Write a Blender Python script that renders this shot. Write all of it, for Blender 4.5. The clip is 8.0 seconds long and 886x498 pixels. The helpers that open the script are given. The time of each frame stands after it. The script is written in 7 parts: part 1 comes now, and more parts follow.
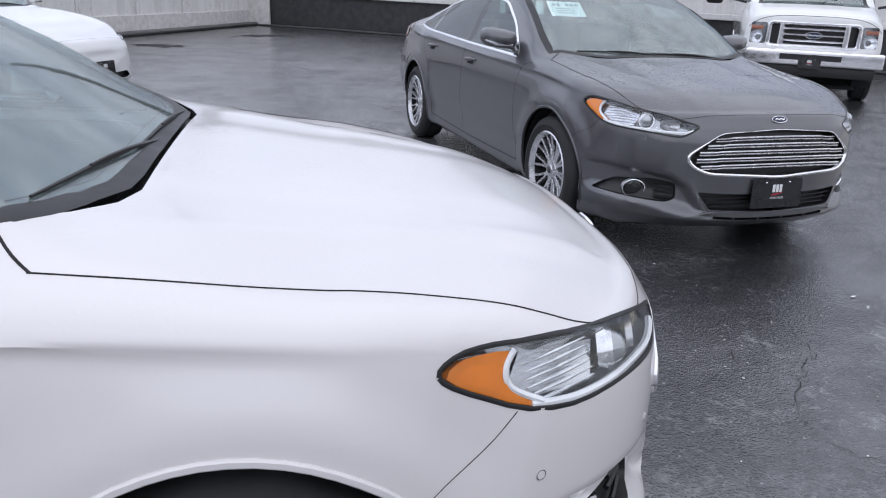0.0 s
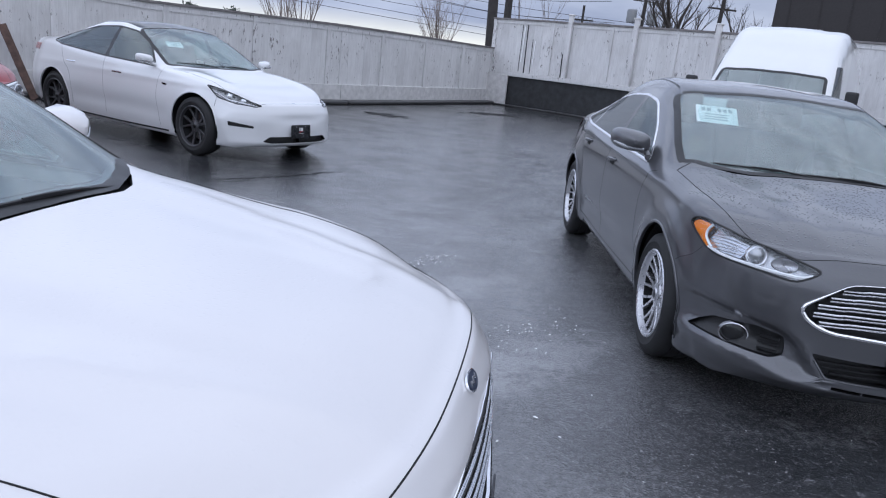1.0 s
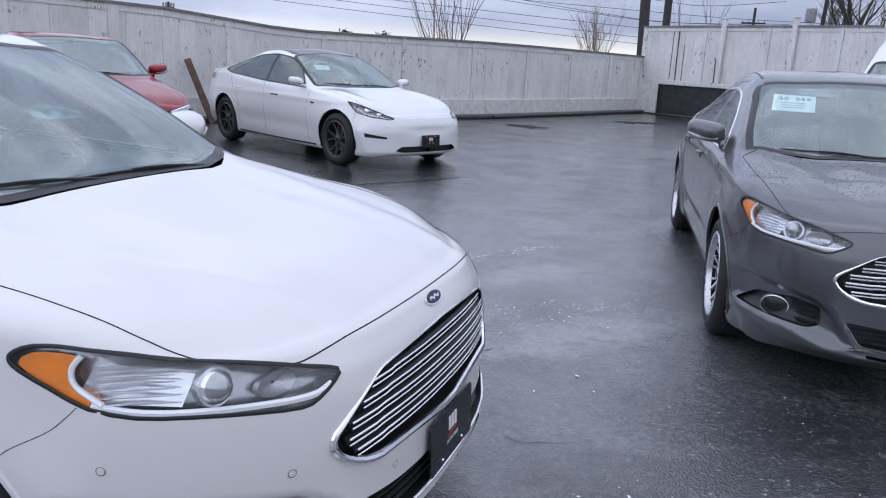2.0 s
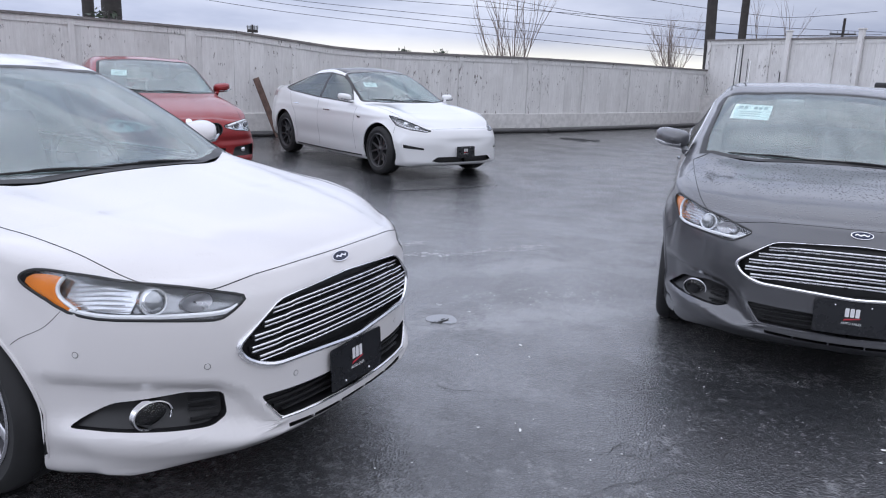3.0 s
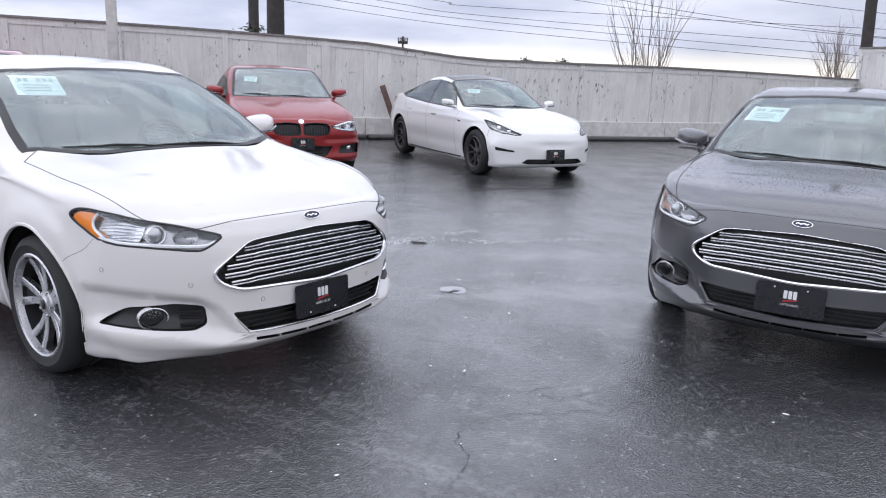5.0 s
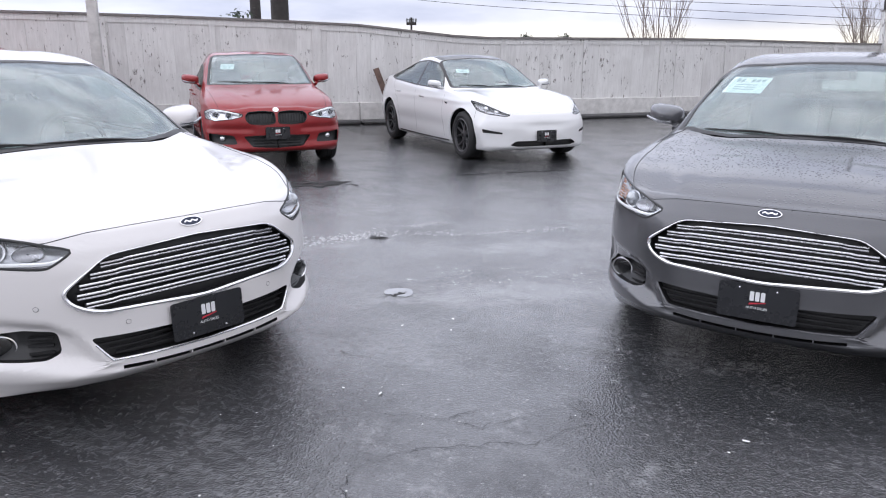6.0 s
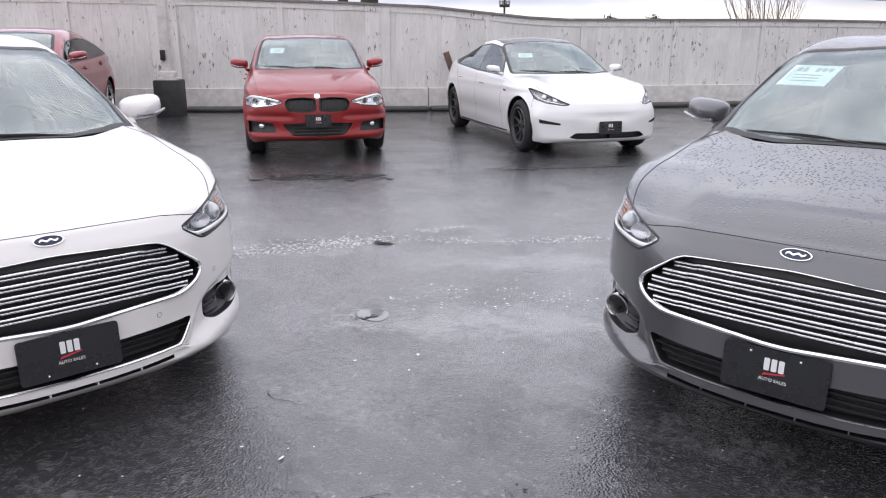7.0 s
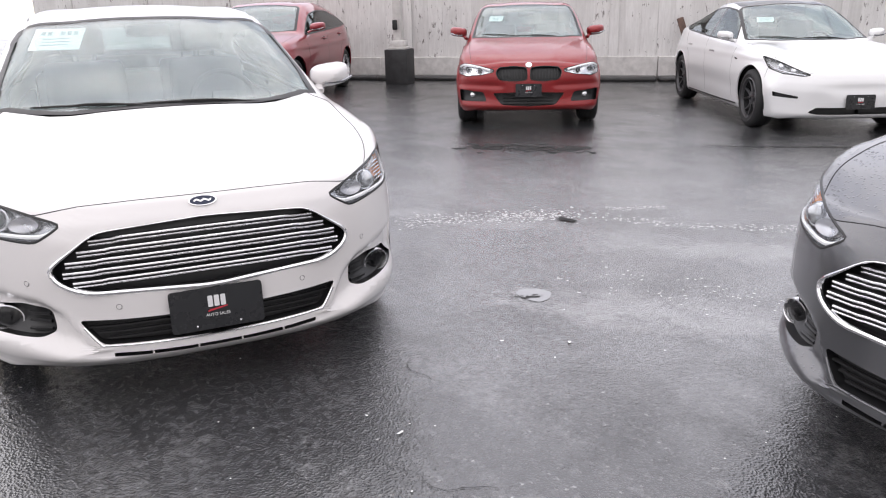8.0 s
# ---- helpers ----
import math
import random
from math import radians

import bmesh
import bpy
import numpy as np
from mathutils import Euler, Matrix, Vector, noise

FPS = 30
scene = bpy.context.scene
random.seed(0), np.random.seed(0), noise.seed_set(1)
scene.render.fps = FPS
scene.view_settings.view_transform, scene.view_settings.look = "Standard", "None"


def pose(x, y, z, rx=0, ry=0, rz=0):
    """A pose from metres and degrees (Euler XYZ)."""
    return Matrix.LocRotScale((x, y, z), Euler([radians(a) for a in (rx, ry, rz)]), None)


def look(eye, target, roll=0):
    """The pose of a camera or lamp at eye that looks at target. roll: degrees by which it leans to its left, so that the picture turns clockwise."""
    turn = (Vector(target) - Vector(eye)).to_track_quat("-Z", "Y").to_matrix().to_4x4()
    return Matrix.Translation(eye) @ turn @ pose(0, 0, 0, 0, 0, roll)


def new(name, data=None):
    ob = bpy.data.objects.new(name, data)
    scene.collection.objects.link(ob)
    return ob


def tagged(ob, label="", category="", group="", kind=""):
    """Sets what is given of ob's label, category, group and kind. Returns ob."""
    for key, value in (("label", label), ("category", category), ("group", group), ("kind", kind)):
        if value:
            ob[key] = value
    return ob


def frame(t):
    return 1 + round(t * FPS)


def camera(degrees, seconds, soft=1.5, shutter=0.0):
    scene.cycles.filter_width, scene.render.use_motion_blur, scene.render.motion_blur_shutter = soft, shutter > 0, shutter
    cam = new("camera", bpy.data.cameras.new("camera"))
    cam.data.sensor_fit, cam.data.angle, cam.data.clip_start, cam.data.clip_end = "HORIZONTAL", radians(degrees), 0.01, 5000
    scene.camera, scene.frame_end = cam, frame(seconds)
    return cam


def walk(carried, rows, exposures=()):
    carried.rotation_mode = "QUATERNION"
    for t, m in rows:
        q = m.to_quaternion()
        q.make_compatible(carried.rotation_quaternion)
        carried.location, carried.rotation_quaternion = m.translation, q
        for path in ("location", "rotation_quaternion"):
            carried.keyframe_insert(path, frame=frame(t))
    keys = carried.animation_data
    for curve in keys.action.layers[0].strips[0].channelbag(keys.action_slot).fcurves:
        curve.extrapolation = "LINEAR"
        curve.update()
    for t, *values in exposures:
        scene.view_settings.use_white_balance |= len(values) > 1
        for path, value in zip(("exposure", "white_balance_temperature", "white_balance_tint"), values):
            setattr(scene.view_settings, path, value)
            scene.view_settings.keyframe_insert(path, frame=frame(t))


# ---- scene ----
cam = camera(61.1, 8.0, soft=1.1)
PATH = [
    (0, (-0.018, 0.181, 1.392), (0.53, 1.987, 0.732), 2.7),
    (0.5, (0.503, 0.352, 1.446), (0.846, 2.213, 0.798), 5.0),
    (0.8, (0.737, 0.437, 1.463), (0.858, 2.354, 0.905), 6.2),
    (1, (0.899, 0.47, 1.483), (0.837, 2.403, 0.974), 6.3),
    (1.5, (1.127, 0.308, 1.465), (0.808, 2.216, 0.957), 5.4),
    (2, (1.482, 0.038, 1.46), (0.987, 1.91, 0.959), 3.1),
    (2.2, (1.673, -0.013, 1.471), (1.131, 1.85, 0.986), 2.4),
    (3.3, (2.506, -0.49, 1.495), (1.749, 1.302, 1.03), 2.6),
    (3.5, (2.668, -0.495, 1.483), (1.877, 1.284, 1.027), 2.7),
    (4, (3.013, -0.636, 1.481), (2.144, 1.107, 1.026), 3.1),
    (4.5, (3.215, -0.766, 1.512), (2.257, 0.928, 1.051), 3.3),
    (4.7, (3.314, -0.735, 1.504), (2.308, 0.933, 1.05), 3.0),
    (5.8, (3.496, -0.08, 1.465), (2.367, 1.494, 0.967), 0.9),
    (6, (3.554, 0.1, 1.478), (2.442, 1.683, 0.97), 0.2),
    (6.5, (3.705, 0.671, 1.454), (2.629, 2.273, 0.929), -0.1),
    (7, (3.618, 1.093, 1.475), (2.31, 2.503, 0.926), 0.1),
    (7.5, (3.626, 1.39, 1.448), (2.109, 2.541, 0.838), -0.5),
    (8, (3.693, 1.462, 1.453), (2.03, 2.385, 0.835), -1.2),
]
EXPOSURES = [(0.0, .55, 6450, 10), (1.0, .38, 5900, 10), (1.5, .37, 5850, 11), (2.2, .45, 6080, 11), (3.5, .59, 6350, 11), (4.5, .67, 6500, 11), (6.0, .86, 6650, 11), (7.0, .90, 6950, 12), (8.0, 1.00, 7250, 12)]
walk(cam, [(t, look(eye, target, roll)) for t, eye, target, roll in PATH], EXPOSURES)
# ------------------------------------------------------------ light: overcast winter sky
world = bpy.data.worlds.new("overcast_sky")
scene.world = world
world.use_nodes = True
wn, wl = world.node_tree.nodes, world.node_tree.links
wn.clear()
sky = wn.new("ShaderNodeTexSky")
sky.sky_type, sky.sun_disc = "NISHITA", False
sky.sun_elevation, sky.sun_rotation, sky.dust_density = radians(62), radians(162), 1.0
coord = wn.new("ShaderNodeTexCoord")
sep = wn.new("ShaderNodeSeparateXYZ")
wl.new(coord.outputs["Generated"], sep.inputs[0])
flat_map = wn.new("ShaderNodeMapping")
flat_map.inputs["Scale"].default_value = (1.0, 1.0, 4.5)
wl.new(coord.outputs["Generated"], flat_map.inputs[0])
cloud = wn.new("ShaderNodeTexNoise")
cloud.inputs["Scale"].default_value, cloud.inputs["Detail"].default_value, cloud.inputs["Roughness"].default_value = 2.2, 6, .55
wl.new(flat_map.outputs[0], cloud.inputs["Vector"])
tone = wn.new("ShaderNodeValToRGB")
tone.color_ramp.elements[0].position, tone.color_ramp.elements[1].position = .38, .70
tone.color_ramp.elements[0].color = (.40, .44, .57, 1)
tone.color_ramp.elements[1].color = (.76, .79, .90, 1)
wl.new(cloud.outputs["Fac"], tone.inputs[0])
glow = wn.new("ShaderNodeValToRGB")
glow.color_ramp.elements[0].position, glow.color_ramp.elements[0].color = .0, (1, 1, 1, 1)
glow.color_ramp.elements[1].position, glow.color_ramp.elements[1].color = .04, (0, 0, 0, 1)
wl.new(sep.outputs["Z"], glow.inputs[0])
low = wn.new("ShaderNodeMix")
low.data_type = "RGBA"
low.inputs["B"].default_value = (1.0, .95, .80, 1)
wl.new(glow.outputs["Color"], low.inputs["Factor"])
grade = wn.new("ShaderNodeValToRGB")
grade.color_ramp.elements[0].position, grade.color_ramp.elements[0].color = .09, (.74, .74, .75, 1)
grade.color_ramp.elements[1].position, grade.color_ramp.elements[1].color = .26, (1.18, 1.18, 1.17, 1)
wl.new(sep.outputs["Z"], grade.inputs[0])
overcast = wn.new("ShaderNodeMix")
overcast.data_type, overcast.blend_type = "RGBA", "MULTIPLY"
overcast.inputs["Factor"].default_value = 1
wl.new(tone.outputs["Color"], overcast.inputs["A"])
wl.new(grade.outputs["Color"], overcast.inputs["B"])
# thinner cloud towards the west
west = wn.new("ShaderNodeMath")
west.operation = "MULTIPLY_ADD"
west.inputs[1].default_value, west.inputs[2].default_value = -.32, 1.0
wl.new(sep.outputs["X"], west.inputs[0])
side_light = wn.new("ShaderNodeVectorMath")
side_light.operation = "SCALE"
wl.new(overcast.outputs["Result"], side_light.inputs[0])
wl.new(west.outputs[0], side_light.inputs["Scale"])
wl.new(side_light.outputs[0], low.inputs["A"])
both = wn.new("ShaderNodeMix")
both.data_type, both.inputs["Factor"].default_value = "RGBA", .95
dim = wn.new("ShaderNodeVectorMath")
dim.operation = "SCALE"
dim.inputs["Scale"].default_value = .06
wl.new(sky.outputs[0], dim.inputs[0])
wl.new(dim.outputs[0], both.inputs["A"])
wl.new(low.outputs["Result"], both.inputs["B"])
back = wn.new("ShaderNodeBackground")
back.inputs["Strength"].default_value = 1.0
wl.new(both.outputs["Result"], back.inputs["Color"])
wo = wn.new("ShaderNodeOutputWorld")
wl.new(back.outputs[0], wo.inputs[0])

sun = new("sun", bpy.data.lights.new("sun", "SUN"))
sun.data.energy, sun.data.angle, sun.data.color = .75, radians(150), (1, .97, .93)
sun.matrix_basis = look((0, 0, 20), (-2, 6, 8))
import collections
from mathutils.bvhtree import BVHTree


# ------------------------------------------------------------ mesh helpers
def mesh_of(verts, faces, smooth=True):
    me = bpy.data.meshes.new("mesh")
    me.from_pydata([tuple(v) for v in verts], [], [tuple(f) for f in faces])
    me.update()
    if smooth:
        me.polygons.foreach_set("use_smooth", [True] * len(me.polygons))
        me.set_sharp_from_angle(angle=radians(38))
    return me


def part(name, data, material, parent=None, label=""):
    """One mesh object from a mesh or a pair (verts, faces), under a thing or a part."""
    if isinstance(data, tuple):
        data = mesh_of(*data)
    if material is not None and not data.materials:
        data.materials.append(material)
    ob = new(name, data)
    if parent is not None:
        ob.parent = parent
    if label:
        tagged(ob, label)
    return ob


def thing(name, m, label, category, group="", kind=""):
    ob = new(name)
    ob.matrix_basis = m
    ob.empty_display_size = 0.2
    return tagged(ob, label, category, group, kind)


def join(*pieces):
    verts, faces = [], []
    for v, f in pieces:
        n = len(verts)
        verts.extend(tuple(p) for p in v)
        faces.extend(tuple(i + n for i in q) for q in f)
    return verts, faces


def moved(piece, m):
    return [m @ Vector(v) for v in piece[0]], piece[1]


def box(x0, x1, y0, y1, z0, z1, bevel=0.0, segments=2):
    bm = bmesh.new()
    bmesh.ops.create_cube(bm, size=1)
    for v in bm.verts:
        v.co = Vector((x0 + (v.co.x + .5) * (x1 - x0), y0 + (v.co.y + .5) * (y1 - y0), z0 + (v.co.z + .5) * (z1 - z0)))
    if bevel:
        bmesh.ops.bevel(bm, geom=bm.edges[:], offset=bevel, segments=segments, profile=0.6, affect="EDGES")
    bm.verts.index_update()
    out = [v.co.copy() for v in bm.verts], [[v.index for v in f.verts] for f in bm.faces]
    bm.free()
    return out


def lathe(profile, n=32, axis="y"):
    """profile: (radius, along) pairs; turns round the y axis."""
    verts, faces = [], []
    k = len(profile)
    for i in range(n):
        a = 2 * math.pi * i / n
        for r, h in profile:
            verts.append((r * math.cos(a), h, r * math.sin(a)) if axis == "y" else (r * math.cos(a), r * math.sin(a), h))
    for i in range(n):
        j = (i + 1) % n
        for s in range(k - 1):
            q = (i * k + s, i * k + s + 1, j * k + s + 1, j * k + s)
            faces.append(q if axis != "y" else q[::-1])
    return verts, faces


def tube(points, radius, n=6, caps=True, squash=1.0):
    """A tube along points; radius may be one number or one a point."""
    pts = [Vector(p) for p in points]
    rad = [radius] * len(pts) if isinstance(radius, (int, float)) else list(radius)
    verts, faces = [], []
    side = None
    for i, p in enumerate(pts):
        t = (pts[min(i + 1, len(pts) - 1)] - pts[max(i - 1, 0)]).normalized()
        if side is None:
            side = t.cross(Vector((0, 0, 1)))
            if side.length < 0.05:
                side = t.cross(Vector((1, 0, 0)))
        side = (side - t * side.dot(t)).normalized()
        up = side.cross(t)
        for j in range(n):
            a = 2 * math.pi * (j + .5) / n
            verts.append(p + side * (rad[i] * math.cos(a)) + up * (rad[i] * squash * math.sin(a)))
    for i in range(len(pts) - 1):
        for j in range(n):
            k = (j + 1) % n
            faces.append((i * n + j, i * n + k, (i + 1) * n + k, (i + 1) * n + j))
    if caps:
        faces.append(tuple(range(n))[::-1])
        faces.append(tuple((len(pts) - 1) * n + j for j in range(n)))
    return verts, faces


def strip(points, normals, width, height=0.001, sink=0.002):
    """A thin raised band along points on a surface."""
    verts, faces = [], []
    pts = [Vector(p) for p in points]
    for i, p in enumerate(pts):
        t = (pts[min(i + 1, len(pts) - 1)] - pts[max(i - 1, 0)])
        n = Vector(normals[i])
        s = n.cross(t)
        s = s.normalized() if s.length > 1e-9 else Vector((0, 1, 0))
        w = width / 2
        for a, h in ((-w, -sink), (-w, height * .5), (-w * .6, height), (w * .6, height), (w, height * .5), (w, -sink)):
            verts.append(p + s * a + n * h)
    for i in range(len(pts) - 1):
        for j in range(5):
            faces.append((i * 6 + j, (i + 1) * 6 + j, (i + 1) * 6 + j + 1, i * 6 + j + 1))
    return verts, faces


def curve(pairs):
    """A smooth monotone curve through (x, value) pairs, for arrays."""
    p = sorted(pairs)
    x = np.array([a for a, b in p], float)
    y = np.array([b for a, b in p], float)
    h, d = np.diff(x), np.diff(y) / np.diff(x)
    m = np.zeros(len(x))
    m[0], m[-1] = d[0], d[-1]
    for i in range(1, len(x) - 1):
        if d[i - 1] * d[i] > 0:
            a, b = 2 * h[i] + h[i - 1], h[i] + 2 * h[i - 1]
            m[i] = (a + b) / (a / d[i - 1] + b / d[i])

    def at(q):
        q = np.clip(np.asarray(q, float), x[0], x[-1])
        i = np.clip(np.searchsorted(x, q, side="right") - 1, 0, len(x) - 2)
        t = (q - x[i]) / h[i]
        return ((1 + 2 * t) * (1 - t) ** 2 * y[i] + t * (1 - t) ** 2 * h[i] * m[i] + t * t * (3 - 2 * t) * y[i + 1] + t * t * (t - 1) * h[i] * m[i + 1])
    return at


def rounded(points, closed=True, steps=4):
    """Catmull-Rom through points of any dimension."""
    p = [np.array(a, float) for a in points]
    n = len(p)
    out = []
    for i in range(n if closed else n - 1):
        if closed:
            a, b, c, d = p[i - 1], p[i], p[(i + 1) % n], p[(i + 2) % n]
        else:
            a, b, c, d = p[max(i - 1, 0)], p[i], p[i + 1], p[min(i + 2, n - 1)]
        for s in range(steps):
            t = s / steps
            out.append(.5 * (2 * b + (c - a) * t + (2 * a - 5 * b + 4 * c - d) * t * t + (3 * b - a - 3 * c + d) * t ** 3))
    if not closed:
        out.append(p[-1])
    return out


def smooth(a, b, x):
    t = np.clip((np.asarray(x, float) - a) / (b - a), 0, 1)
    return t * t * (3 - 2 * t)


def fillet(points, radius, steps=4):
    """A closed 2D or 3D outline with its corners rounded by a Bezier arc."""
    p = [np.array(a, float) for a in points]
    out = []
    for i in range(len(p)):
        a, b, c = p[i - 1], p[i], p[(i + 1) % len(p)]
        la, lc = np.linalg.norm(a - b), np.linalg.norm(c - b)
        ra, rc = min(radius, la * .45), min(radius, lc * .45)
        s, e = b + (a - b) / la * ra, b + (c - b) / lc * rc
        for k in range(steps + 1):
            t = k / steps
            out.append((1 - t) ** 2 * s + 2 * t * (1 - t) * b + t * t * e)
    return out
# ------------------------------------------------------------ materials
def material(name):
    m = bpy.data.materials.new(name)
    m.use_nodes = True
    m.node_tree.nodes.clear()
    n, l = m.node_tree.nodes, m.node_tree.links
    out = n.new("ShaderNodeOutputMaterial")
    b = n.new("ShaderNodeBsdfPrincipled")
    l.new(b.outputs[0], out.inputs[0])
    return m, n, l, b


def noise_tex(n, l, scale, detail=4, rough=.55, vector=None, stretch=None):
    t = n.new("ShaderNodeTexNoise")
    t.inputs["Scale"].default_value, t.inputs["Detail"].default_value, t.inputs["Roughness"].default_value = scale, detail, rough
    if vector is None:
        c = n.new("ShaderNodeTexCoord")
        vector = c.outputs["Object"]
    if stretch:
        p = n.new("ShaderNodeMapping")
        p.inputs["Scale"].default_value = stretch
        l.new(vector, p.inputs[0])
        vector = p.outputs[0]
    l.new(vector, t.inputs["Vector"])
    return t


def ramp(n, l, source, *stops):
    r = n.new("ShaderNodeValToRGB")
    e = r.color_ramp.elements
    while len(e) < len(stops):
        e.new(.5)
    for el, (p, c) in zip(e, stops):
        el.position = p
        el.color = (c, c, c, 1) if isinstance(c, (int, float)) else (*c, 1)
    l.new(source, r.inputs[0])
    return r.outputs["Color"]


def bump(n, l, b, source, strength, distance):
    k = n.new("ShaderNodeBump")
    k.inputs["Strength"].default_value, k.inputs["Distance"].default_value = strength, distance
    l.new(source, k.inputs["Height"])
    if b.inputs["Normal"].is_linked:
        l.new(b.inputs["Normal"].links[0].from_socket, k.inputs["Normal"])
    l.new(k.outputs[0], b.inputs["Normal"])


def mixed(n, l, fac, a, b):
    m = n.new("ShaderNodeMix")
    m.data_type = "RGBA"
    for key, v in (("Factor", fac), ("A", a), ("B", b)):
        if isinstance(v, (int, float)):
            m.inputs[key].default_value = v
        elif isinstance(v, tuple):
            m.inputs[key].default_value = (*v, 1)
        else:
            l.new(v, m.inputs[key])
    return m.outputs["Result"]


def simple(name, colour, rough=.5, metal=0.0, grain=0.0, grain_scale=40, var=.12, coat=0.0):
    m, n, l, b = material(name)
    t = noise_tex(n, l, grain_scale / 4, 5)
    dark = tuple(c * (1 - var) for c in colour)
    light = tuple(min(1, c * (1 + var)) for c in colour)
    l.new(ramp(n, l, t.outputs["Fac"], (.3, dark), (.7, light)), b.inputs["Base Color"])
    l.new(ramp(n, l, t.outputs["Fac"], (.3, max(0, rough - .06)), (.75, min(1, rough + .08))), b.inputs["Roughness"])
    b.inputs["Metallic"].default_value = metal
    b.inputs["Coat Weight"].default_value = coat
    if grain:
        g = noise_tex(n, l, grain_scale * 6, 3)
        bump(n, l, b, g.outputs["Fac"], grain, .002)
    return m


def paint(name, colour, metal=.0, rough=.35, flake=.0, drops=.0, dirt=.06, gloss=.025, coat_ior=1.5, coat=1.0, spec=.5):
    """Car paint under a clear coat, with rain beads and a little road film."""
    m, n, l, b = material(name)
    film = noise_tex(n, l, 1.6, 6, .6)
    c = mixed(n, l, ramp(n, l, film.outputs["Fac"], (.42, 0.0), (.78, dirt * 2)), colour, tuple(.6 * x + .4 * .32 for x in colour))
    if flake:
        f = n.new("ShaderNodeTexVoronoi")
        f.inputs["Scale"].default_value = 900
        k = n.new("ShaderNodeTexCoord")
        l.new(k.outputs["Object"], f.inputs["Vector"])
        c = mixed(n, l, flake, c, f.outputs["Color"])
    l.new(c, b.inputs["Base Color"])
    b.inputs["Metallic"].default_value, b.inputs["Roughness"].default_value = metal, rough
    b.inputs["Coat Weight"].default_value, b.inputs["Coat IOR"].default_value = coat, coat_ior
    b.inputs["Specular IOR Level"].default_value = spec
    l.new(ramp(n, l, film.outputs["Fac"], (.4, gloss), (.8, gloss + .09)), b.inputs["Coat Roughness"])
    if drops:
        k = n.new("ShaderNodeTexCoord")
        v = n.new("ShaderNodeTexVoronoi")
        v.inputs["Scale"].default_value, v.inputs["Randomness"].default_value = 62, 1.0
        l.new(k.outputs["Object"], v.inputs["Vector"])
        bead = ramp(n, l, v.outputs["Distance"], (.0, 1.0), (.34, 0.0))
        patch = noise_tex(n, l, 5.5, 5, .65)
        where = ramp(n, l, patch.outputs["Fac"], (.38, 0.0), (.52, 1.0))
        geo = n.new("ShaderNodeNewGeometry")
        s = n.new("ShaderNodeSeparateXYZ")
        l.new(geo.outputs["Normal"], s.inputs[0])
        up = ramp(n, l, s.outputs["Z"], (.55, 0.0), (.85, 1.0))
        h = n.new("ShaderNodeMath")
        h.operation = "MULTIPLY"
        l.new(bead, h.inputs[0])
        l.new(where, h.inputs[1])
        h2 = n.new("ShaderNodeMath")
        h2.operation = "MULTIPLY"
        l.new(h.outputs[0], h2.inputs[0])
        l.new(up, h2.inputs[1])
        k2 = n.new("ShaderNodeBump")
        k2.inputs["Strength"].default_value, k2.inputs["Distance"].default_value = drops, .004
        l.new(h2.outputs[0], k2.inputs["Height"])
        l.new(k2.outputs[0], b.inputs["Coat Normal"])
        l.new(k2.outputs[0], b.inputs["Normal"])
    return m


def glass(name, tint, gloss=.02, base=.05, streak=0.0, haze=0.0):
    m = bpy.data.materials.new(name)
    m.use_nodes = True
    n, l = m.node_tree.nodes, m.node_tree.links
    n.clear()
    out = n.new("ShaderNodeOutputMaterial")
    t = n.new("ShaderNodeBsdfTransparent")
    t.inputs[0].default_value = (*tint, 1)
    g = n.new("ShaderNodeBsdfGlossy")
    g.inputs["Roughness"].default_value = gloss
    lw = n.new("ShaderNodeLayerWeight")
    lw.inputs["Blend"].default_value = .5
    pw = n.new("ShaderNodeMath")
    pw.operation, pw.inputs[1].default_value = "POWER", 3.2
    l.new(lw.outputs["Facing"], pw.inputs[0])
    f = n.new("ShaderNodeMath")
    f.operation, f.use_clamp = "MULTIPLY_ADD", True
    f.inputs[1].default_value, f.inputs[2].default_value = .35, base
    l.new(pw.outputs[0], f.inputs[0])
    fac = f.outputs[0]
    if streak:
        # rain film that runs down the screen in uneven streaks
        film = noise_tex(n, l, 7, 5, .6, None, (.55, 1.6, .55))
        ad = n.new("ShaderNodeMath")
        ad.operation = "ADD"
        l.new(fac, ad.inputs[0])
        l.new(ramp(n, l, film.outputs["Fac"], (.35, 0.0), (.68, streak)), ad.inputs[1])
        fac = ad.outputs[0]
    x = n.new("ShaderNodeMixShader")
    l.new(fac, x.inputs[0])
    l.new(t.outputs[0], x.inputs[1])
    l.new(g.outputs[0], x.inputs[2])
    l.new(x.outputs[0], out.inputs[0])
    if haze:
        # fine drops that scatter the daylight, thinned where the water runs down
        wet = n.new("ShaderNodeBsdfDiffuse")
        wet.inputs[0].default_value = (.80, .88, .88, 1)
        run = noise_tex(n, l, 9, 6, .65, None, (.30, 1.7, .30))
        fog = n.new("ShaderNodeMixShader")
        l.new(ramp(n, l, run.outputs["Fac"], (.34, haze * .55), (.66, haze * 1.5)), fog.inputs[0])
        l.new(x.outputs[0], fog.inputs[1])
        l.new(wet.outputs[0], fog.inputs[2])
        l.new(fog.outputs[0], out.inputs[0])
    return m


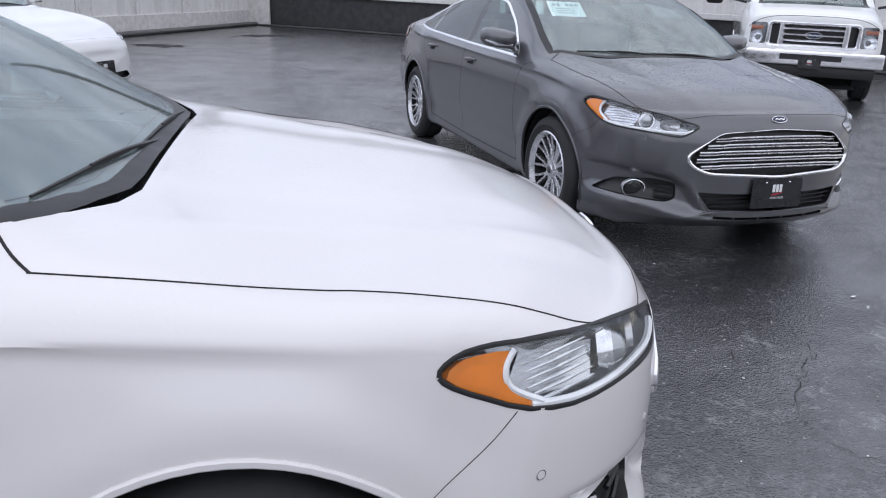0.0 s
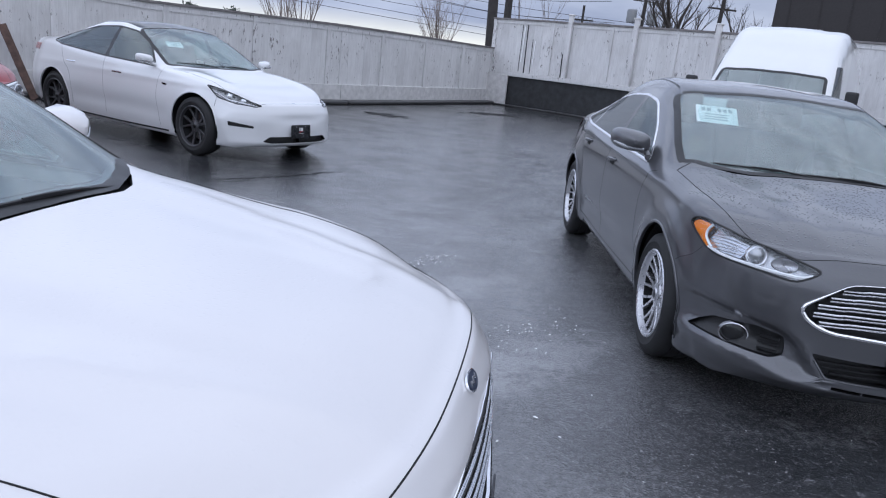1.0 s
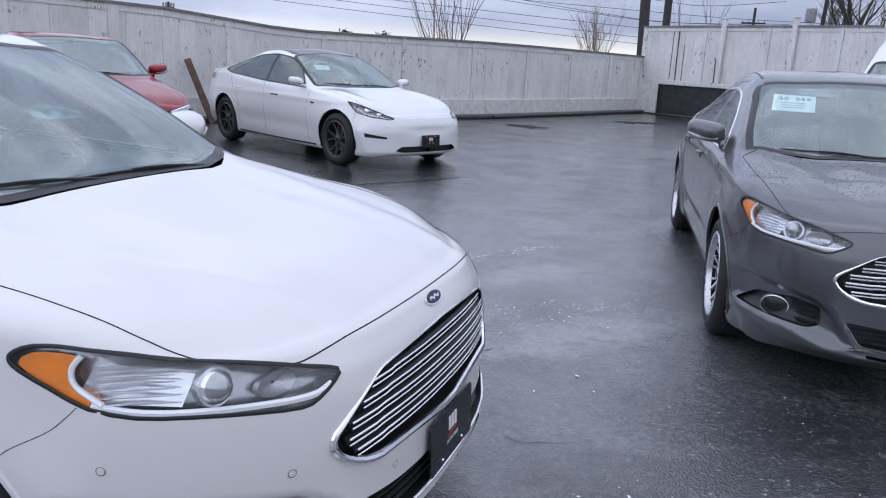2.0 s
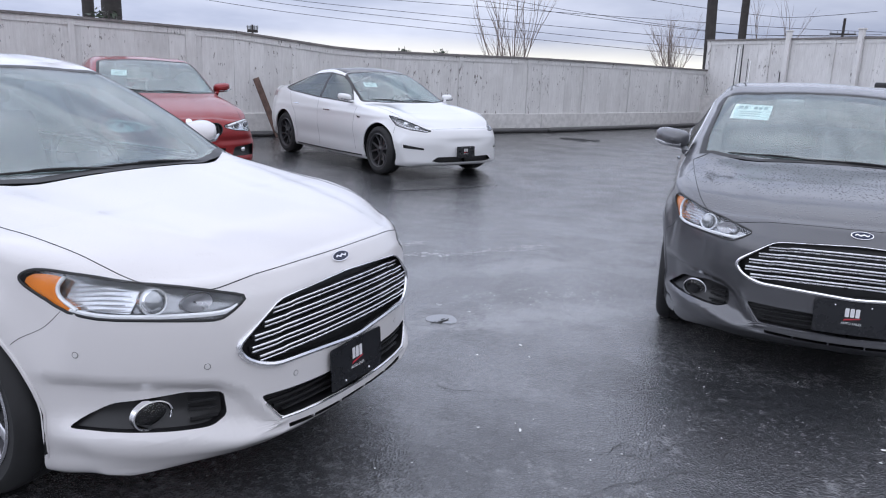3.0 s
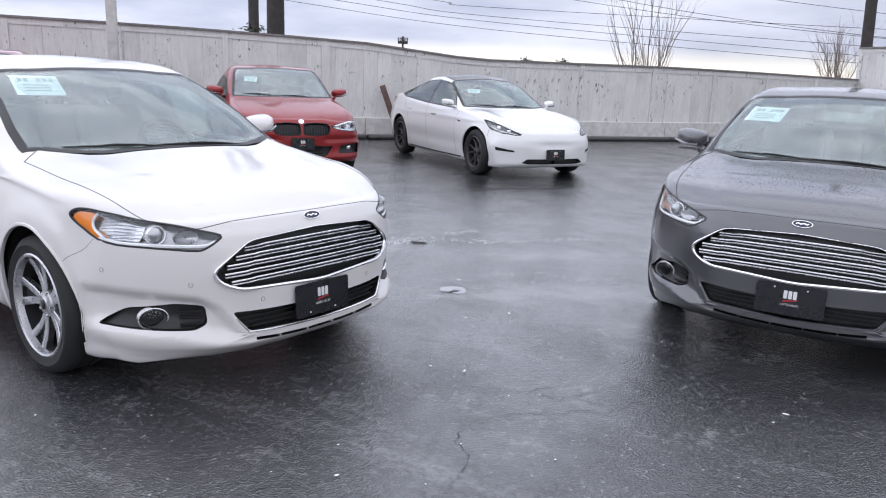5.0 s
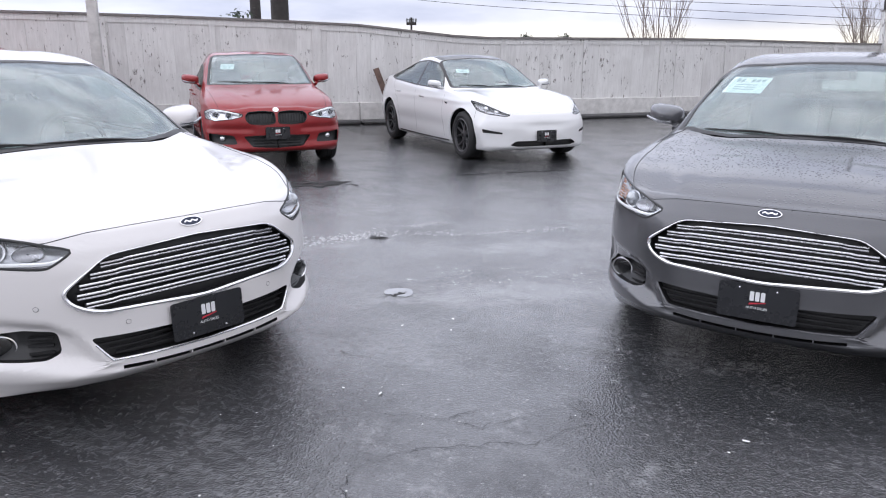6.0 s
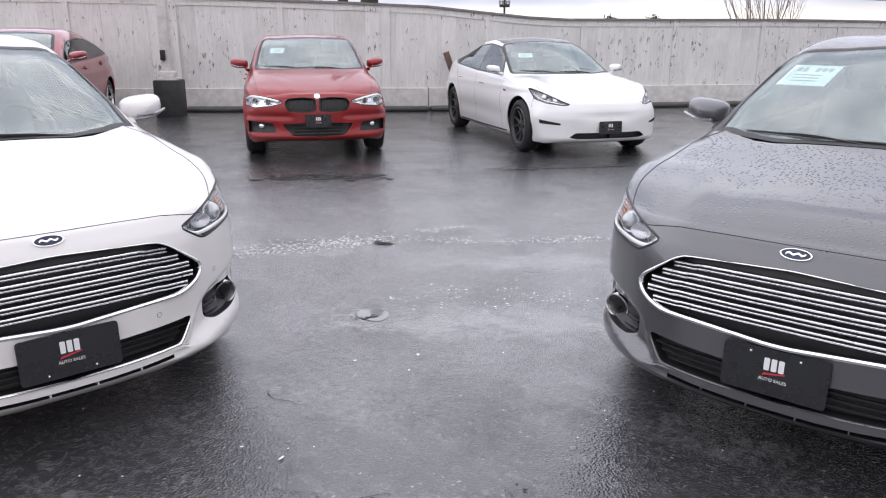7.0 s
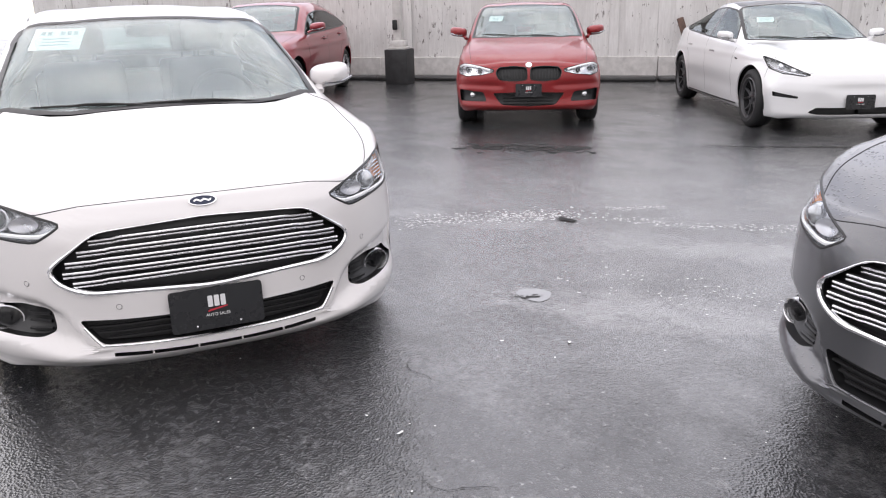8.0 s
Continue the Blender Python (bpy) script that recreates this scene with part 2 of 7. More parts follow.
WHITE_PEARL = paint("white_pearl_paint", (.705, .682, .677), .0, .3, drops=.10, dirt=.04, gloss=.10, coat_ior=1.42)
GREY_METALLIC = paint("grey_metallic_paint", (.090, .091, .100), .62, .42, flake=.015, drops=.8, gloss=.06, coat_ior=1.58)
SNOW_WHITE = paint("white_paint", (.75, .75, .755), .0, .3, dirt=.03)
RED_METALLIC = paint("red_metallic_paint", (.25, .008, .010), .2, .45, flake=.01, drops=.6, gloss=.09, coat_ior=1.36, coat=.85, spec=.3)
WINE_RED = paint("wine_red_paint", (.27, .014, .026), .35, .32, flake=.01)
VAN_WHITE = paint("van_white_paint", (.78, .78, .77), .0, .4, dirt=.1)
CLEAR = glass("clear_glass", (.82, .92, .91), gloss=.03, base=.115, streak=.06, haze=.048)
SIDE_GLASS = glass("side_glass", (.58, .68, .66), base=.12)
TINTED = glass("tinted_glass", (.30, .35, .35), base=.15)
LENS = glass("lamp_lens", (.97, .975, .98), base=.025)
GRILLE_CHROME = simple("grille_chrome", (.86, .86, .88), .26, 1.0, var=.02)
CHROME = simple("chrome", (.88, .88, .90), .16, 1.0, var=.03)
BRUSHED = simple("grey_alloy", (.50, .50, .52), .28, .9, var=.1)
SILVER = simple("machined_alloy", (.62, .62, .64), .28, .9, var=.06)
DARK_ALLOY = simple("dark_alloy", (.10, .10, .105), .35, .6, var=.2)
GUNMETAL = simple("gunmetal_alloy", (.11, .11, .12), .32, .8, var=.15)
RUBBER = simple("tyre_rubber", (.018, .018, .019), .72, grain=.25, grain_scale=60, var=.3)
BLACK = simple("black_trim", (.012, .012, .013), .42, grain=.1, var=.2)
GLOSS_BLACK = simple("gloss_black", (.008, .008, .009), .08, var=.2)
DARK = simple("wheel_well_dark", (.008, .008, .009), .85, var=.3)
GAP = simple("panel_gap", (.01, .01, .011), .8, var=.1)
CABIN = simple("cabin_fabric", (.045, .048, .05), .85, var=.25)
CABIN_LIGHT = simple("cabin_headliner", (.10, .10, .10), .9, var=.1)
AMBER = simple("amber_lens", (.90, .25, .015), .12, coat=1.0, var=.1)
REFLECTOR = simple("lamp_reflector", (.86, .87, .89), .16, .8, var=.12)
PROJECTOR = simple("projector_lens", (.46, .48, .50), .07, .6, var=.25, coat=1.0)
LAMP_GREY = simple("lamp_housing", (.44, .45, .465), .22, .75, var=.3)
WHITE_GUIDE = simple("white_light_guide", (.88, .89, .90), .2, var=.03, coat=1.0)
TAIL_RED = simple("tail_lamp_red", (.35, .008, .012), .12, coat=1.0)
PAPER = simple("price_paper", (.90, .91, .91), .6, var=.03)
INK = simple("paper_ink", (.32, .35, .36), .7)
PLATE_BLACK = simple("plate_black", (.014, .015, .018), .28, var=.15)
PLATE_WHITE = simple("plate_print_white", (.75, .75, .76), .5, var=.03)
PLATE_RED = simple("plate_print_red", (.55, .03, .05), .5, var=.05)
BADGE_BLUE = simple("badge_blue", (.012, .020, .05), .3)
MIRROR = simple("mirror_glass", (.8, .82, .84), .02, 1.0, var=.01)
# ------------------------------------------------------------ cars: a lofted shell that is cut into panels, glass and lamps
SEG = (4, 3, 8, 12, 12, 6, 6, 6, 6)


def shell(c):
    """A car's skin in its own axes: x ahead from the front axle, y to its left, z up. Returns a bmesh."""
    g = {k: curve(c[k]) for k in ("zt", "zr", "yr", "zb", "yb", "w", "zw", "zk", "bow")}
    x0, x1 = c["nose"], c["tail"]
    na, nb, nc = c.get("rings", (34, 76, 12))
    xs = np.concatenate([np.linspace(x0, x0 - .7, na), np.linspace(x0 - .7, x1 + .5, nb)[1:], np.linspace(x1 + .5, x1, nc)[1:]])
    rings = []
    for x in xs:
        rings.append((x, 1.0, 0.0))
    cap = [(.995, .012), (.985, .022), (.965, .034), (.94, .043), (.9, .049), (.84, .053), (.75, .056), (.65, .058), (.55, .06), (.45, .061), (.35, .062), (.25, .062), (.16, .062), (.08, .062), (.02, .062)]
    k = c.get("round", 1.0)
    depth_at = curve([(1 - s, d) for s, d in cap])
    inward = np.linspace(.0, 1.0, c.get("nose_rings", 26)) ** 1.25 * .975 + .004
    front = [(x0, 1 - q, float(depth_at(q)) * k) for q in reversed(inward)]
    back = [(x1, s, -d * k) for s, d in cap]
    rows = []
    for x, s, d in front + rings + back:
        p = np.array([
            (0, g["zk"](x) + .012), (g["w"](x) - .22, g["zk"](x) + .01), (g["w"](x) - .075, g["zk"](x)), (g["w"](x) - .025, g["zk"](x) + .13),
            (g["w"](x), g["zw"](x)), (g["yb"](x) + .012, g["zb"](x) - .05), (g["yb"](x) - .02, g["zb"](x) + .012),
            (g["yr"](x), g["zr"](x)), (g["yr"](x) * .58, g["zr"](x) + (g["zt"](x) - g["zr"](x)) * .72), (0, g["zt"](x))])
        line = []
        n = len(p)
        for i in range(n - 1):
            b, e = p[i], p[i + 1]
            a = p[i - 1] if i else b * 2 - e
            z = p[i + 2] if i < n - 2 else np.array((-p[i][0], p[i][1]))
            # centripetal tangents
            ka, kb, kc = (max(np.linalg.norm(q), 1e-4) ** .5 for q in (b - a, e - b, z - e))
            m1 = (e - b) + kb * ((b - a) / ka - (e - a) / (ka + kb))
            m2 = (e - b) + kb * ((z - e) / kc - (z - b) / (kb + kc))
            for s2 in range(SEG[i]):
                t = s2 / SEG[i]
                line.append((2 * t ** 3 - 3 * t * t + 1) * b + (t ** 3 - 2 * t * t + t) * m1 + (3 * t * t - 2 * t ** 3) * e + (t ** 3 - t * t) * m2)
        line.append(p[-1])
        line = np.array(line)
        zc = c.get("zcap", .5)
        y, z = line[:, 0] * s, zc + (line[:, 1] - zc) * s
        xx = np.full(len(y), x + d)
        rows.append(np.stack([xx, y, z], 1))
    grid = np.array(rows)
    full = np.concatenate([grid * np.array((1, -1, 1)), grid[:, ::-1][:, 1:]], axis=1)
    flat = full.reshape(-1, 3)
    yy = np.abs(flat[:, 1]) / .9
    flat[:, 0] -= g["bow"](flat[:, 0]) * np.where(flat[:, 0] > c.get("bowsplit", .2), yy ** 3.4, yy ** 2)
    if "lean" in c:
        lean = curve(c["lean"])
        flat[:, 0] += lean(flat[:, 2]) * smooth(x0 - .32, x0 - .02, flat[:, 0] + g["bow"](flat[:, 0]) * np.minimum(yy, 1) ** 3.4)
    if "rear_lean" in c:
        lean = curve(c["rear_lean"])
        flat[:, 0] += lean(flat[:, 2]) * smooth(x1 + .35, x1 + .02, flat[:, 0])
    if "sculpt" in c:
        flat = c["sculpt"](flat)
    nu, nv = full.shape[:2]
    bm = bmesh.new()
    vs = [bm.verts.new(p) for p in flat]
    for i in range(nu - 1):
        for j in range(nv - 1):
            a, b, e, f = vs[i * nv + j], vs[i * nv + j + 1], vs[(i + 1) * nv + j + 1], vs[(i + 1) * nv + j]
            bm.faces.new((a, b, e, f))
    bm.faces.new(vs[:nv][::-1])
    bm.faces.new(vs[-nv:])
    bm.normal_update()
    probe = max(bm.faces, key=lambda q: q.calc_center_median().z)
    if probe.normal.z < 0:
        bmesh.ops.reverse_faces(bm, faces=bm.faces[:])
        bm.normal_update()
    return bm


def inside(poly, x, y):
    hit = False
    j = len(poly) - 1
    for i in range(len(poly)):
        (xi, yi), (xj, yj) = poly[i], poly[j]
        if (yi > y) != (yj > y) and x < (xj - xi) * (y - yi) / (yj - yi) + xi:
            hit = not hit
        j = i
    return hit


def basis(d):
    d = Vector(d).normalized()
    u = Vector((0, 0, 1)).cross(d)
    u = u.normalized() if u.length > .05 else Vector((0, 1, 0))
    return d, u, d.cross(u)


def cut(bm, outline, d, keep=None, face_dot=.02):
    """Cuts the skin along an outline seen against the direction d; returns the faces inside it."""
    d, u, v = basis(d)
    poly = [(Vector(p).dot(u), Vector(p).dot(v)) for p in outline]
    lo = [min(p[i] for p in poly) - .03 for i in (0, 1)]
    hi = [max(p[i] for p in poly) + .03 for i in (0, 1)]
    faces = []
    for f in bm.faces:
        if f.normal.dot(d) < face_dot:
            continue
        q = f.calc_center_median()
        if keep and not keep(q):
            continue
        us, ws = [w.co.dot(u) for w in f.verts], [w.co.dot(v) for w in f.verts]
        if max(us) > lo[0] and min(us) < hi[0] and max(ws) > lo[1] and min(ws) < hi[1]:
            faces.append(f)
    geom = set(faces)
    for f in faces:
        geom.update(f.edges)
        geom.update(f.verts)
    geom = list(geom)
    for i in range(len(poly)):
        (au, av), (bu, bv) = poly[i - 1], poly[i]
        e = u * (bu - au) + v * (bv - av)
        if e.length < 1e-5:
            continue
        out = bmesh.ops.bisect_plane(bm, geom=geom, dist=1e-5, plane_co=u * au + v * av, plane_no=e.cross(d).normalized())
        geom = out["geom"]
    got = []
    for f in geom:
        if isinstance(f, bmesh.types.BMFace) and f.is_valid:
            q = f.calc_center_median()
            if inside(poly, q.dot(u), q.dot(v)):
                got.append(f)
    return got


def lift(bm, faces, offset=0.0, thick=0.0, d=None, depth=0.0):
    """Copies faces as a piece of its own. offset: along the normals. thick: a second layer that far inside, closed round the rim.
    depth: instead a floor pushed back by depth against d, with walls up to the rim."""
    index, verts, out = {}, [], []
    for f in faces:
        for w in f.verts:
            if w not in index:
                index[w] = len(verts)
                verts.append((w.co.copy(), w.normal.copy()))
    count = collections.Counter()
    loops = []
    for f in faces:
        ids = [index[w] for w in f.verts]
        loops.append(ids)
        for a, b in zip(ids, ids[1:] + ids[:1]):
            count[(a, b)] += 1
    rim = [(a, b) for (a, b) in count if (b, a) not in count]
    n = len(verts)
    if depth:
        d = Vector(d).normalized()
        pts = [p - d * depth for p, q in verts] + [p for p, q in verts]
        out = loops + [(b + n, a + n, a, b)[::1] for a, b in rim]
        out = loops + [(a + n, b + n, b, a) for a, b in rim]
        return pts, out
    pts = [p + q * offset for p, q in verts]
    out = list(loops)
    if thick:
        pts += [p + q * (offset - thick) for p, q in verts]
        out += [[i + n for i in ids][::-1] for ids in loops]
        out += [(b, a, a + n, b + n) for a, b in rim]
    return pts, out


class Skin:
    """The uncut skin, to find places on it."""
    def __init__(self, bm):
        self.tree = BVHTree.FromBMesh(bm)

    def at(self, p, d):
        d = Vector(d).normalized()
        hit = self.tree.ray_cast(Vector(p) + d * 1.2, -d)
        if hit[0] is None:
            near = self.tree.find_nearest(Vector(p))
            return near[0], near[1]
        return hit[0], hit[1]

    def line(self, points, d, steps=24, closed=False, smoothly=True):
        p = rounded(points, closed, max(2, steps // max(1, len(points) - 1))) if smoothly else points
        if closed:
            p = list(p) + [p[0]]
        got = [self.at(q, d) for q in p]
        return [a for a, b in got], [b for a, b in got]

    def band(self, points, d, width, height=.001, steps=24, closed=False, smoothly=True):
        a, b = self.line(points, d, steps, closed, smoothly)
        return strip(a, b, width, height)


def flip(points):
    return [(p[0], -p[1], p[2]) for p in points]
def text_mesh(words, size, depth=.0005):
    """Words in the built-in font as (verts, faces), centred, in the x-z plane facing -y."""
    cu = bpy.data.curves.new("words", "FONT")
    cu.body, cu.size, cu.extrude, cu.align_x, cu.align_y = words, size, depth, "CENTER", "CENTER"
    ob = new("words", cu)
    bpy.context.view_layer.update()
    me = bpy.data.meshes.new_from_object(ob)
    out = [Vector((v.co.x, -v.co.z, v.co.y)) for v in me.vertices], [tuple(p.vertices) for p in me.polygons]
    bpy.data.objects.remove(ob)
    bpy.data.curves.remove(cu)
    bpy.data.meshes.remove(me)
    return out


def slab(outline, thick, y=0.0):
    """A flat plate from a 2D outline (x, z), facing -y."""
    n = len(outline)
    front = [(p[0], y - thick, p[1]) for p in outline]
    rear = [(p[0], y, p[1]) for p in outline]
    return front + rear, [tuple(range(n)), tuple(range(n, 2 * n))[::-1]] + [(i, i + n, (i + 1) % n + n, (i + 1) % n) for i in range(n)]


def oval(rx, rz, n=32):
    return [(rx * math.cos(2 * math.pi * i / n), rz * math.sin(2 * math.pi * i / n)) for i in range(n)]


def rect(x0, x1, z0, z1, r=.01):
    return fillet([(x0, z0), (x1, z0), (x1, z1), (x0, z1)], r, 3)


def face_pose(p, n, up=(0, 0, 1)):
    """A pose at p whose -y axis looks along n."""
    y = -Vector(n).normalized()
    x = y.cross(Vector(up)).normalized()
    z = x.cross(y)
    return Matrix.Translation(p) @ Matrix((x, y, z)).transposed().to_4x4()


def dealer_plate(car, skin, p, width=.32, height=.16, lean=None, gap=.006, screw_z=.058):
    """The black dealer plate on a bumper with white blocks, a red swoosh and small words."""
    q, n = skin.at(p, (1, 0, 0))
    m = face_pose(q + Vector((gap, 0, 0)), lean or (1, 0, .05))
    k = width / .32
    plate = part("dealer_plate", moved(slab(rect(-width / 2, width / 2, -height / 2, height / 2, .014), .005), m), PLATE_BLACK, car, "black plastic dealer plate with white and red print")
    blocks = []
    for i in range(3):
        x = (-.031 + i * .022) * k
        blocks.append(moved(slab(rect(x, x + .017 * k, .006 * k, .047 * k, .004), .0012, -.005), m))
    part("print_block", join(*blocks), PLATE_WHITE, plate)
    part("print_swoosh", moved(slab([(-.034 * k, -.012 * k), (.034 * k, .001 * k), (.036 * k, .005 * k), (-.030 * k, -.004 * k)], .0012, -.005), m), PLATE_RED, plate)
    v, f = text_mesh("AUTO SALES", .015 * k)
    part("print_words", moved(([p + Vector((0, -.0057, -.024 * k)) for p in v], f), m), PLATE_WHITE, plate)
    screws = [moved(moved(lathe([(.0005, -.0045), (.004, -.0035), (.0055, 0)], 10), pose(sx * .075 * k, -.005, screw_z * k)), m) for sx in (-1, 1)]
    for s in screws:
        part("screw", s, CHROME, plate)
    return plate


def oval_badge(car, skin, p, rx=.046, rz=.019, d=(1, 0, 0), face=BADGE_BLUE):
    q, n = skin.at(p, d)
    m = face_pose(q + n * .001, n)
    b = part("badge", moved(slab(oval(rx, rz), .006), m), CHROME, car, "oval blue badge with a chrome rim")
    part("badge_field", moved(slab(oval(rx * .9, rz * .84), .0015, -.006), m), face, b)
    wave = [(x * rx * .62, rz * .16 * math.sin(x * 7)) for x in np.linspace(-1, 1, 14)]
    part("badge_mark", moved(slab([(x, z + rz * .17) for x, z in wave] + [(x, z - rz * .17) for x, z in reversed(wave)], .0009, -.0075), m), CHROME, b)
    return b


def spoke(r0, r1, w0, w1, y0, y1, depth, a, skew=0.0):
    """A spoke out from the hub at the angle a (radians); y is the outward axis (negative = outside)."""
    n = 5
    verts, faces = [], []
    for i in range(n):
        t = i / (n - 1)
        r, w = r0 + (r1 - r0) * t, w0 + (w1 - w0) * t
        y = y0 + (y1 - y0) * t + .012 * math.sin(math.pi * t)
        aa = a + skew * t
        c, s = math.cos(aa), math.sin(aa)
        for side, dep, k in ((-1, depth, .8), (-1, .004, 1), (-.75, 0, 1), (.75, 0, 1), (1, .004, 1), (1, depth, .8)):
            o = side * w / 2 * k
            verts.append((r * c - o * s, y + dep, r * s + o * c))
    for i in range(n - 1):
        for j in range(6):
            k = (j + 1) % 6
            faces.append((i * 6 + j, i * 6 + k, (i + 1) * 6 + k, (i + 1) * 6 + j))
    return verts, [f[::-1] for f in faces]


def wheel(car, x, y, radius, width, rim_r, style, metal, back_metal=None):
    """A wheel at (x, y); y tells the side. Built facing -y and turned for the left side."""
    m = pose(x, y, radius, 0, 37 * (x + y), 0) if y < 0 else pose(x, y, radius, 0, 23 * x, 180)
    root = new("wheel")
    root.parent, root.matrix_basis = car, m
    w, R, r = width / 2, radius, rim_r
    prof = [(r - .012, w - .015), (r + .012, w), (r + .05, w + .004), (R - .03, w - .002), (R - .008, w - .018), (R, w - .045), (R, w - .075), (R - .007, w - .078), (R - .007, w - .088), (R, w - .09), (R, -(w - .09)), (R - .007, -(w - .088)), (R - .007, -(w - .078)), (R, -(w - .075)), (R, -(w - .045)), (R - .008, -(w - .018)), (R - .03, -(w - .002)), (r + .05, -(w + .004)), (r + .042, -(w + .006)), (r + .036, -(w + .002)), (r + .012, -w), (r - .012, -(w - .015))]
    part("tyre", lathe(prof, 56), RUBBER, root, "black rubber tyre")
    lip = [(r - .002, -(w - .006)), (r + .004, -(w - .002)), (r - .003, -(w + .003)), (r - .012, -(w - .002)), (r - .016, -(w - .018)), (r - .019, -(w - .032))]
    rim = part("rim", lathe(lip, 56), metal, root)
    part("barrel", join(lathe([(r - .018, -(w - .030)), (r - .026, -.02), (r - .04, .03), (.06, .035), (.0, .035)], 40)), DARK, rim)
    disc = lathe([(.155, -.005), (.155, .006), (.08, .006), (.08, -.012), (.03, -.014)], 40)
    part("brake_disc", disc, simple_disc, rim)
    yf = -(w - .03)
    if style == "twin10":
        sp = []
        for i in range(10):
            a = 2 * math.pi * i / 10
            for o in (-.105, .105):
                sp.append(spoke(.05, r - .012, .020, .016, yf + .012, yf - .006, .03, a + o * .45, o))
        hub = lathe([(.001, yf - .004), (.03, yf - .004), (.034, yf + .002), (.06, yf + .008), (.066, yf + .02), (.066, .03)], 28)
    elif style == "twin5":
        sp = []
        for i in range(5):
            a = 2 * math.pi * i / 5
            for o in (-.17, .17):
                sp.append(spoke(.045, r - .012,   .034, .042, yf + .015, yf - .006, .035, a + o * .8, o * .65))
        hub = lathe([(.001, yf), (.03, yf), (.034, yf + .004), (.062, yf + .010), (.07, yf + .024), (.07, .03)], 28)
    else:
        sp = []
        for i in range(5):
            a = 2 * math.pi * i / 5
            for o in (-.24, .24):
                sp.append(spoke(.05, r - .010, .030, .024, yf + .014, yf - .004, .03, a + o * .55, o * .75))
        hub = lathe([(.001, yf), (.03, yf), (.036, yf + .004), (.07, yf + .012), (.075, .03)], 28)
    for s in sp:
        part("spoke", s, metal, rim)
    part("hub", hub, metal, rim)
    if style == "twin5":
        for i in range(5):
            a = 2 * math.pi * i / 5
            part("spoke_pocket", spoke(.07, r - .02, .03, .075, yf + .032, yf + .022, .02, a), DARK_ALLOY, rim)
    part("centre_cap", lathe([(.0005, yf - .009), (.020, yf - .008), (.026, yf - .003)], 20), GLOSS_BLACK if metal is not SILVER else GUNMETAL, rim)
    for i in range(5):
        a = 2 * math.pi * (i + .5) / 5
        part("lug_nut", moved(lathe([(.0005, -.01), (.007, -.008), (.009, .004)], 8), pose(.056 * math.cos(a), yf + .012, .056 * math.sin(a))), CHROME if style != "dark" else DARK_ALLOY, rim)
    return root


simple_disc = simple("brake_disc_steel", (.30, .29, .28), .35, .9, var=.15)


def seat(car, x, y, high=True, fabric=None, drop=0.0):
    fabric = fabric or CABIN
    base = join(box(x - .27, x + .25, y - .24, y + .24, .42 - drop, .60 - drop, .05), box(x - .25, x + .25, y - .20, y + .2, .30, .43 - drop, .01))
    s = part("seat", base, fabric, car)
    v, f = box(-.07, .07, -.235, .235, 0, .62, .055, 3)
    lean = pose(x - .24, y, .56 - drop, 0, -17, 0)
    part("backrest", moved((v, f), lean), fabric, s)
    if high:
        v, f = box(-.045, .045, -.13, .13, .67, .86, .04, 3)
        part("headrest", moved((v, f), lean), fabric, s)
        for k in (-.06, .06):
            part("headrest_post", moved(tube([(0, k, .58), (0, k, .7)], .007), lean), CHROME, s)
    return s


def mirror(car, skin, p, s, body_mat, foot=None, size=1.0):
    """A door mirror at p on the side s; a shaped housing on a short foot."""
    x, y, z = p
    pts = []
    prof = [(-.085, .10, .055), (-.06, .118, .066), (-.01, .118, .064), (.04, .098, .05), (.07, .055, .03), (.08, .01, .01)]
    n = 20
    verts, faces = [], []
    for dx, ry, rz in prof:
        for j in range(n):
            a = 2 * math.pi * j / n
            cy, cz = math.cos(a), math.sin(a)
            yy = ry * (abs(cy) ** .6) * (1 if cy > 0 else -1)
            zz = rz * (abs(cz) ** .65) * (1 if cz > 0 else -1)
            verts.append((x + size * (dx - .10 * max(0, yy / .118) * .35), y + s * size * yy, z + size * (zz + .012 * yy / .118)))
    for i in range(len(prof) - 1):
        for j in range(n):
            k = (j + 1) % n
            q = (i * n + j, (i + 1) * n + j, (i + 1) * n + k, i * n + k)
            faces.append(q if s > 0 else q[::-1])
    faces.append(tuple((len(prof) - 1) * n + j for j in range(n)) if s > 0 else tuple((len(prof) - 1) * n + j for j in range(n))[::-1])
    root = part("door_mirror", (verts, faces), body_mat, car)
    g = [(x - .083 * size, y + s * size * .088 * math.cos(2 * math.pi * j / 20), z + size * .05 * math.sin(2 * math.pi * j / 20)) for j in range(20)]
    part("mirror_glass", mesh_of(g, [tuple(range(20))[::-1] if s > 0 else tuple(range(20))], False), MIRROR, root)
    v, f = tube([(x + .01, y + s * .118 * size, z - .012), (x + .045 * size, y + s * .05, z - .035 * size), (x + .06 * size, y - s * .06, z - .04 * size)], [.006, .011, .009], 8)
    part("turn_signal", (v, f), LAMP_GREY, root)
    fx, fy, fz = foot or (x + .05, y - s * .16, z - .075)
    part("mirror_foot", tube([(x + .0, y - s * .04, z - .045), (x + .02, y - s * .09, z - .06), (fx, fy, fz)], [.03, .03, .036], 10, squash=.6), body_mat, root)
    return root


